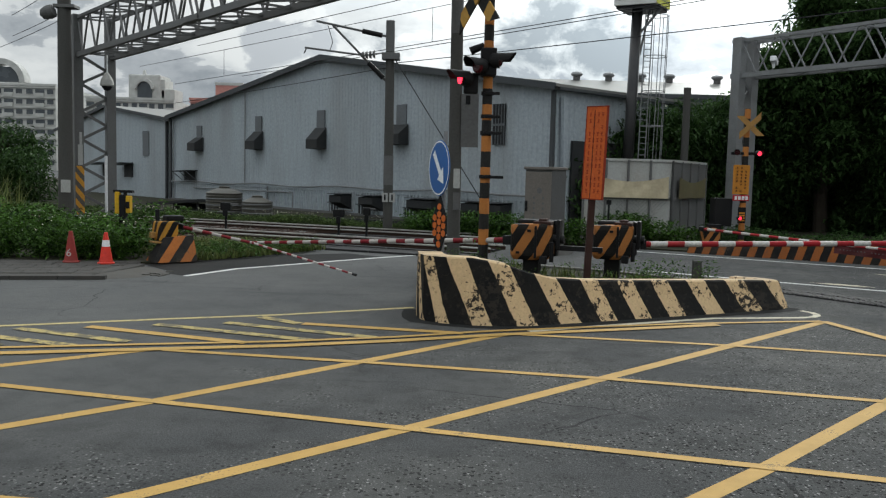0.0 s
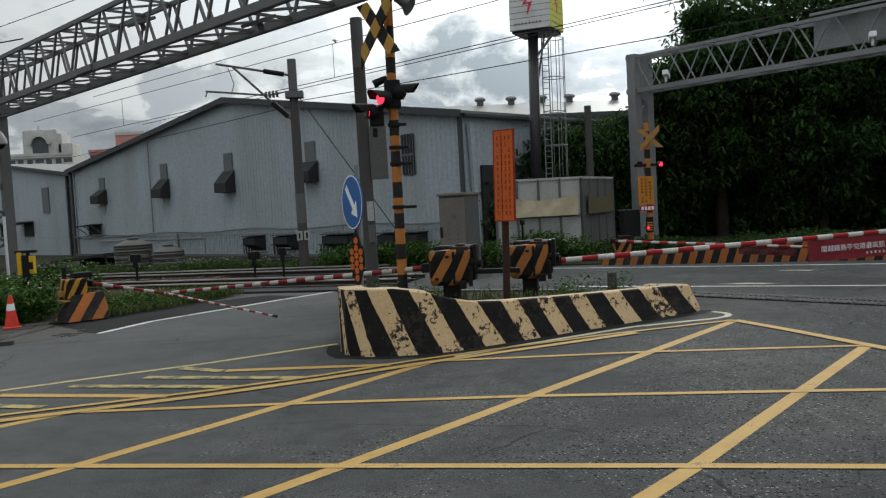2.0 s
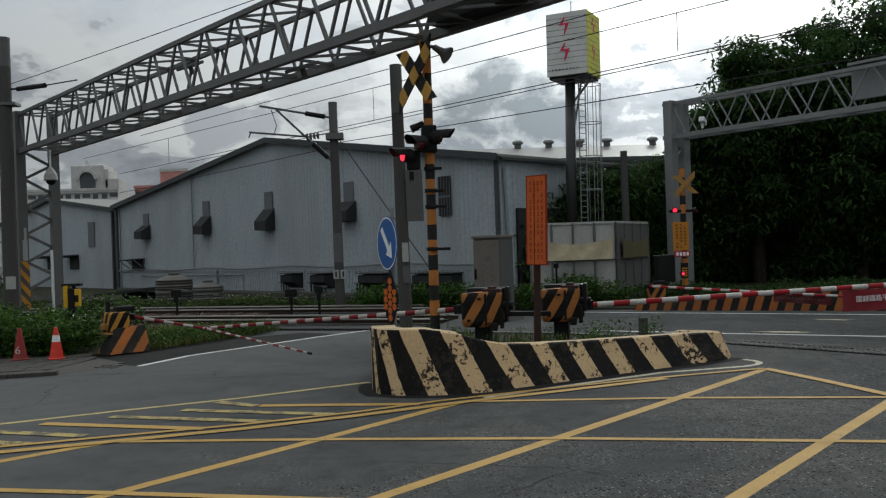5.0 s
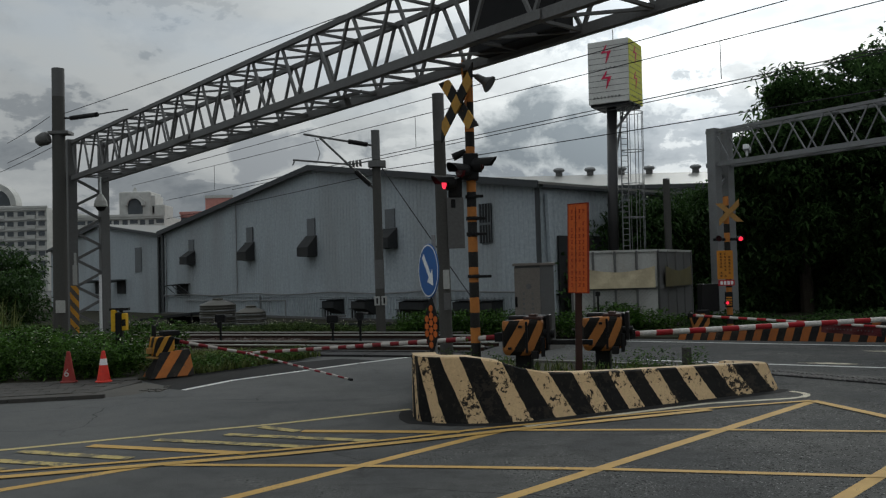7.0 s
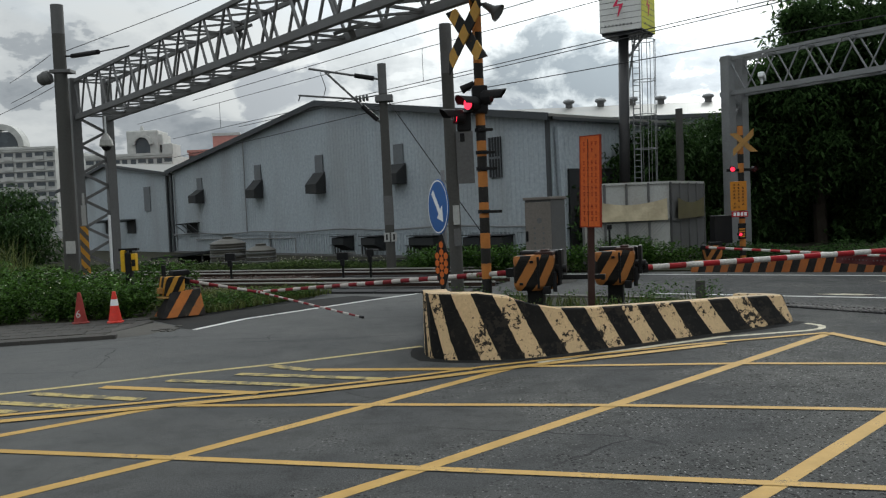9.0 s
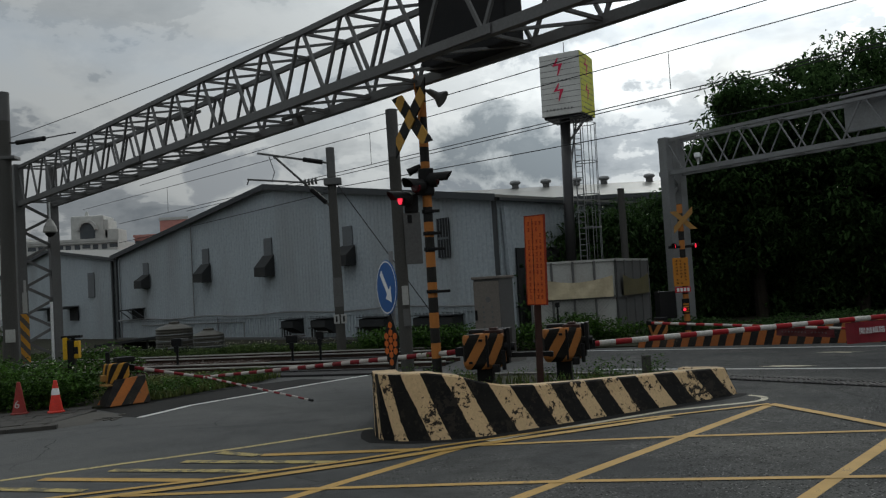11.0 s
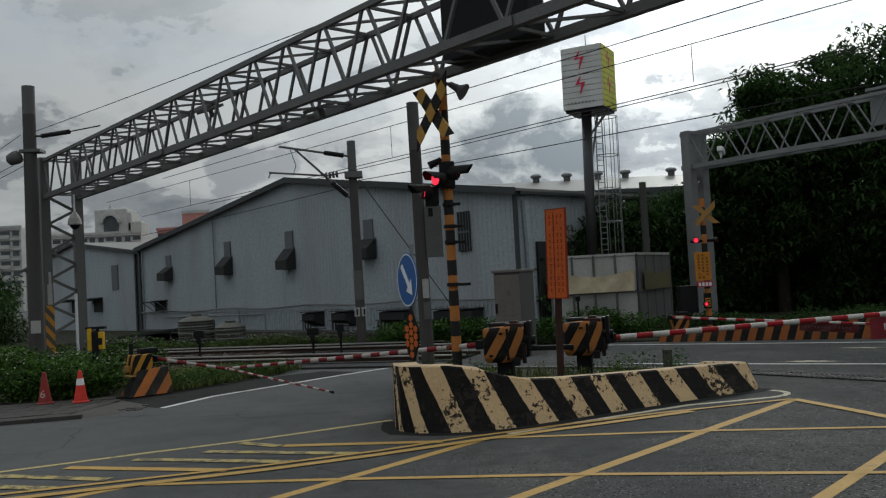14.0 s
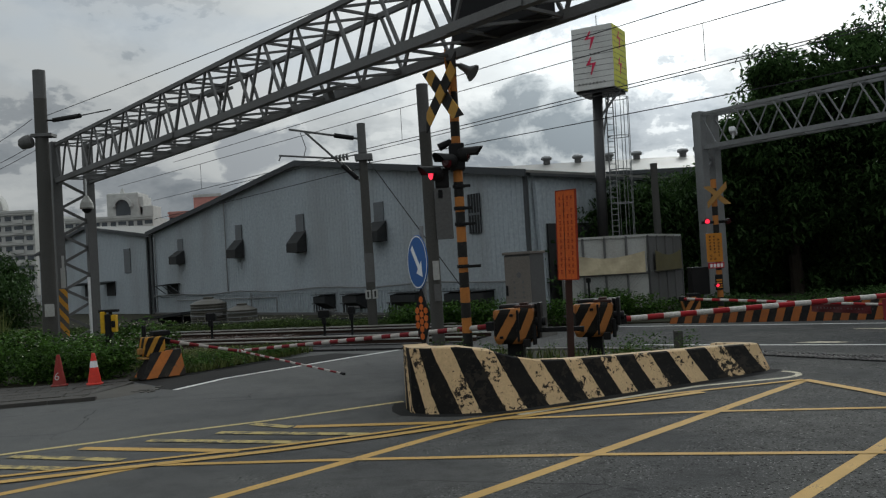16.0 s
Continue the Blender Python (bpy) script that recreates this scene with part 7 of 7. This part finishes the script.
def build_weeds():
    bed = [(-30, 13.0), (-8.4, 16.75), (-6.0, 16.85), (-5.95, 18.2), (-6.0, 20.5), (-13, 24.0), (-30, 29)]
    weed_bed("roadside_weeds", bed, 2100, 0.98, 0.30, 72, 0.125, 51, WEED, "thick green roadside weeds with white flowers")
    weed_bed("verge_weeds", [(-6.2, 17.6), (-4.9, 17.9), (-3.2, 20.3), (-5.5, 21.2), (-8, 21.5)], 260, 0.28, 0.2, 40, 0.07, 52, GRASS, "low yellow-green grass and weeds at the road edge")
    weed_bed("edge_weeds", [(-5.6, 17.2), (-4.75, 17.35), (-3.9, 18.3), (-2.9, 20.1), (-3.4, 20.5), (-4.6, 19.2), (-5.6, 18.2)], 190, 0.34, 0.16, 46, 0.06, 63, WEED, "green weeds at the edge of the patched asphalt", 0.03)
    grass_tuft("edge_grass", [(-5.3, 17.1), (-4.7, 17.25), (-3.2, 19.4), (-2.7, 20.4), (-3.6, 20.6), (-5.2, 18.4)], 1800, 0.16, 64, "short yellow-green grass at the edge of the asphalt", 0.03)
    weed_bed("footway_weeds", [(-13, 15.55), (-8.2, 16.55), (-6.1, 16.6), (-6.1, 17.3), (-8.4, 17.3), (-13, 16.4)], 330, 0.60, 0.26, 70, 0.085, 65, WEED, "leafy weeds overhanging the back of the footway", 0.05)
    grass_tuft("tall_grass", [(-26, 20), (-13, 21), (-13, 27), (-26, 30)], 9000, 1.5, 53, "tall pale grass beside the railway")
    weed_bed("yard_weeds", [(-20, 37.5), (0.8, 27.6), (1.5, 26.0), (-1.0, 26.8), (-8, 30.2), (-20, 34.6)], 950, 0.30, 0.3, 40, 0.10, 54, YARD_WEED, "green weeds between railway and warehouse")
    weed_bed("corner_weeds", [(-1.2, 27.4), (2.0, 24.9), (3.8, 24.0), (4.6, 24.6), (6.4, 24.4), (7.0, 23.6), (4.2, 23.4), (1.5, 24.2), (-1.0, 25.9)], 330, 0.85, 0.35, 60, 0.12, 55, WEED, "green weeds at the railway fence")
    weed_bed("fence_weeds", [(7.0, 25.0), (8.6, 27.5), (12, 26), (20, 22), (19, 20.5), (9, 24)], 300, 0.5, 0.4, 46, 0.13, 56, TREE_LEAF, "dark weeds behind the striped wall")
    weed_bed("island_weeds", [(0.2, 12.2), (1.0, 12.0), (4.6, 13.5), (4.0, 14.4), (2.5, 15.4), (0.4, 16.3)], 60, 0.34, 0.16, 50, 0.05, 57, WEED, "sparse green weeds growing in the traffic island", 0.14)
    weed_bed("island_edge_weeds", [(3.0, 13.4), (4.5, 13.6), (4.2, 14.4), (3.1, 14.9)], 30, 0.60, 0.2, 60, 0.055, 58, WEED, "weeds growing at the end of the traffic island", 0.14)
    grass_tuft("island_grass", [(0.2, 12.2), (1.0, 12.0), (4.6, 13.5), (4.0, 14.4), (2.5, 15.4), (0.4, 16.3)], 700, 0.22, 59, "thin grass in the traffic island", 0.14)
    weed_bed("island_tall_weeds", [(-0.1, 13.2), (0.4, 12.9), (1.1, 14.2), (0.9, 15.2), (0.2, 15.0)], 26, 0.75, 0.13, 46, 0.05, 60, WEED, "tall thin weeds around the poles of the traffic island", 0.14)
    flowers("weed_flowers", [(-14, 17.5), (-6.0, 17.0), (-6.2, 20.0), (-13, 22)], 420, 0.40, 0.80, 61)
    flowers("yard_flowers", [(-14, 33.5), (1.2, 26.5), (1.0, 28), (-14, 35)], 500, 0.2, 0.42, 62)


build_weeds()
build_pavement()


def make_bird(label):
    t = thing("bird", pose(0, 45, 8), label, "bird", "birds")
    part("body", lathe(bmesh.new(), [(0.004, -0.14), (0.03, -0.08), (0.05, 0.0), (0.035, 0.08), (0.03, 0.11), (0.005, 0.145)], 12, pose(0, 0, 0, 0, -90, 0)), SOOT, t)
    part("tail", prism(bmesh.new(), [(0.10, -0.015), (0.22, -0.045), (0.22, 0.045), (0.10, 0.015)], -0.004, 0.004), SOOT, t)
    out = []
    for sgn in (1, -1):
        pts = [(-0.06, 0.0), (0.06, 0.0), (0.09, 0.16), (0.05, 0.30), (-0.02, 0.17)]
        if sgn < 0:
            pts = [(x, -y) for x, y in pts][::-1]
        w = part("wing", prism(bmesh.new(), pts, -0.004, 0.004), SOOT, t)
        w.location = (0, 0.03 * sgn, 0.02)
        out.append((w, sgn))
    return t, out


BIRDS = [make_bird("small grey bird in flight over the roofs") for k in range(2)]
# where each bird is at zero seconds, and its flight in metres a second
FLIGHTS = [((30.51, 45.0, 3.7), (-15.57, 0.0, 3.43)), ((30.0, 45.0, 4.7), (-14.62, 0.0, 2.2))]


def motions():
    # the lamps of each crossing signal flash in turn, each for half of 1.214 s
    for disc, start, shift, rest in ((DISC_B, 0.25, 0.0, 180), (DISC_A, 0.25, 0.60715, 0), (FAR_DISCS[0], 0.05, 0.0, 180), (FAR_DISCS[1], 0.05, 0.60715, 0)):
        home = disc.matrix_basis.copy()
        rows = [(0.0, home @ pose(0, 0, 0, 0, 0, rest))]
        k = 0
        while True:
            on = start + 1.2143 * k + (shift - 1.2143 if shift else 0.0)
            off = on + 0.60715
            for when, a, b in ((on, 180, 0), (off, 0, 180)):
                if when < 0.04 or when > 15.85:
                    continue
                for j in range(4):
                    rows.append((when + j / 45.0, home @ pose(0, 0, 0, 0, 0, a + (b - a) * j / 3)))
            k += 1
            if on > 16:
                break
        rows.append((16.0, rows[-1][1]))
        walk(disc, rows)
    # two birds cross the sky
    for (bird, wings), (p, v) in zip(BIRDS, FLIGHTS):
        p, v = Vector(p), Vector(v)
        yaw = math.degrees(math.atan2(-v.y, -v.x))
        rows = []
        for t in (0.0, 0.5, 1.0, 1.5, 2.0, 2.5, 3.0, 16.0):
            q = p + v * t
            rows.append((t, pose(q.x, q.y, q.z, 0, 8, yaw)))
        walk(bird, rows)
        for wing, sgn in wings:
            home = wing.matrix_basis.copy()
            wr = [(k * 0.1, home @ pose(0, 0, 0, sgn * (35 if k % 2 else -25), 0, 0)) for k in range(31)]
            wr.append((16.0, wr[-1][1]))
            walk(wing, wr)


motions()
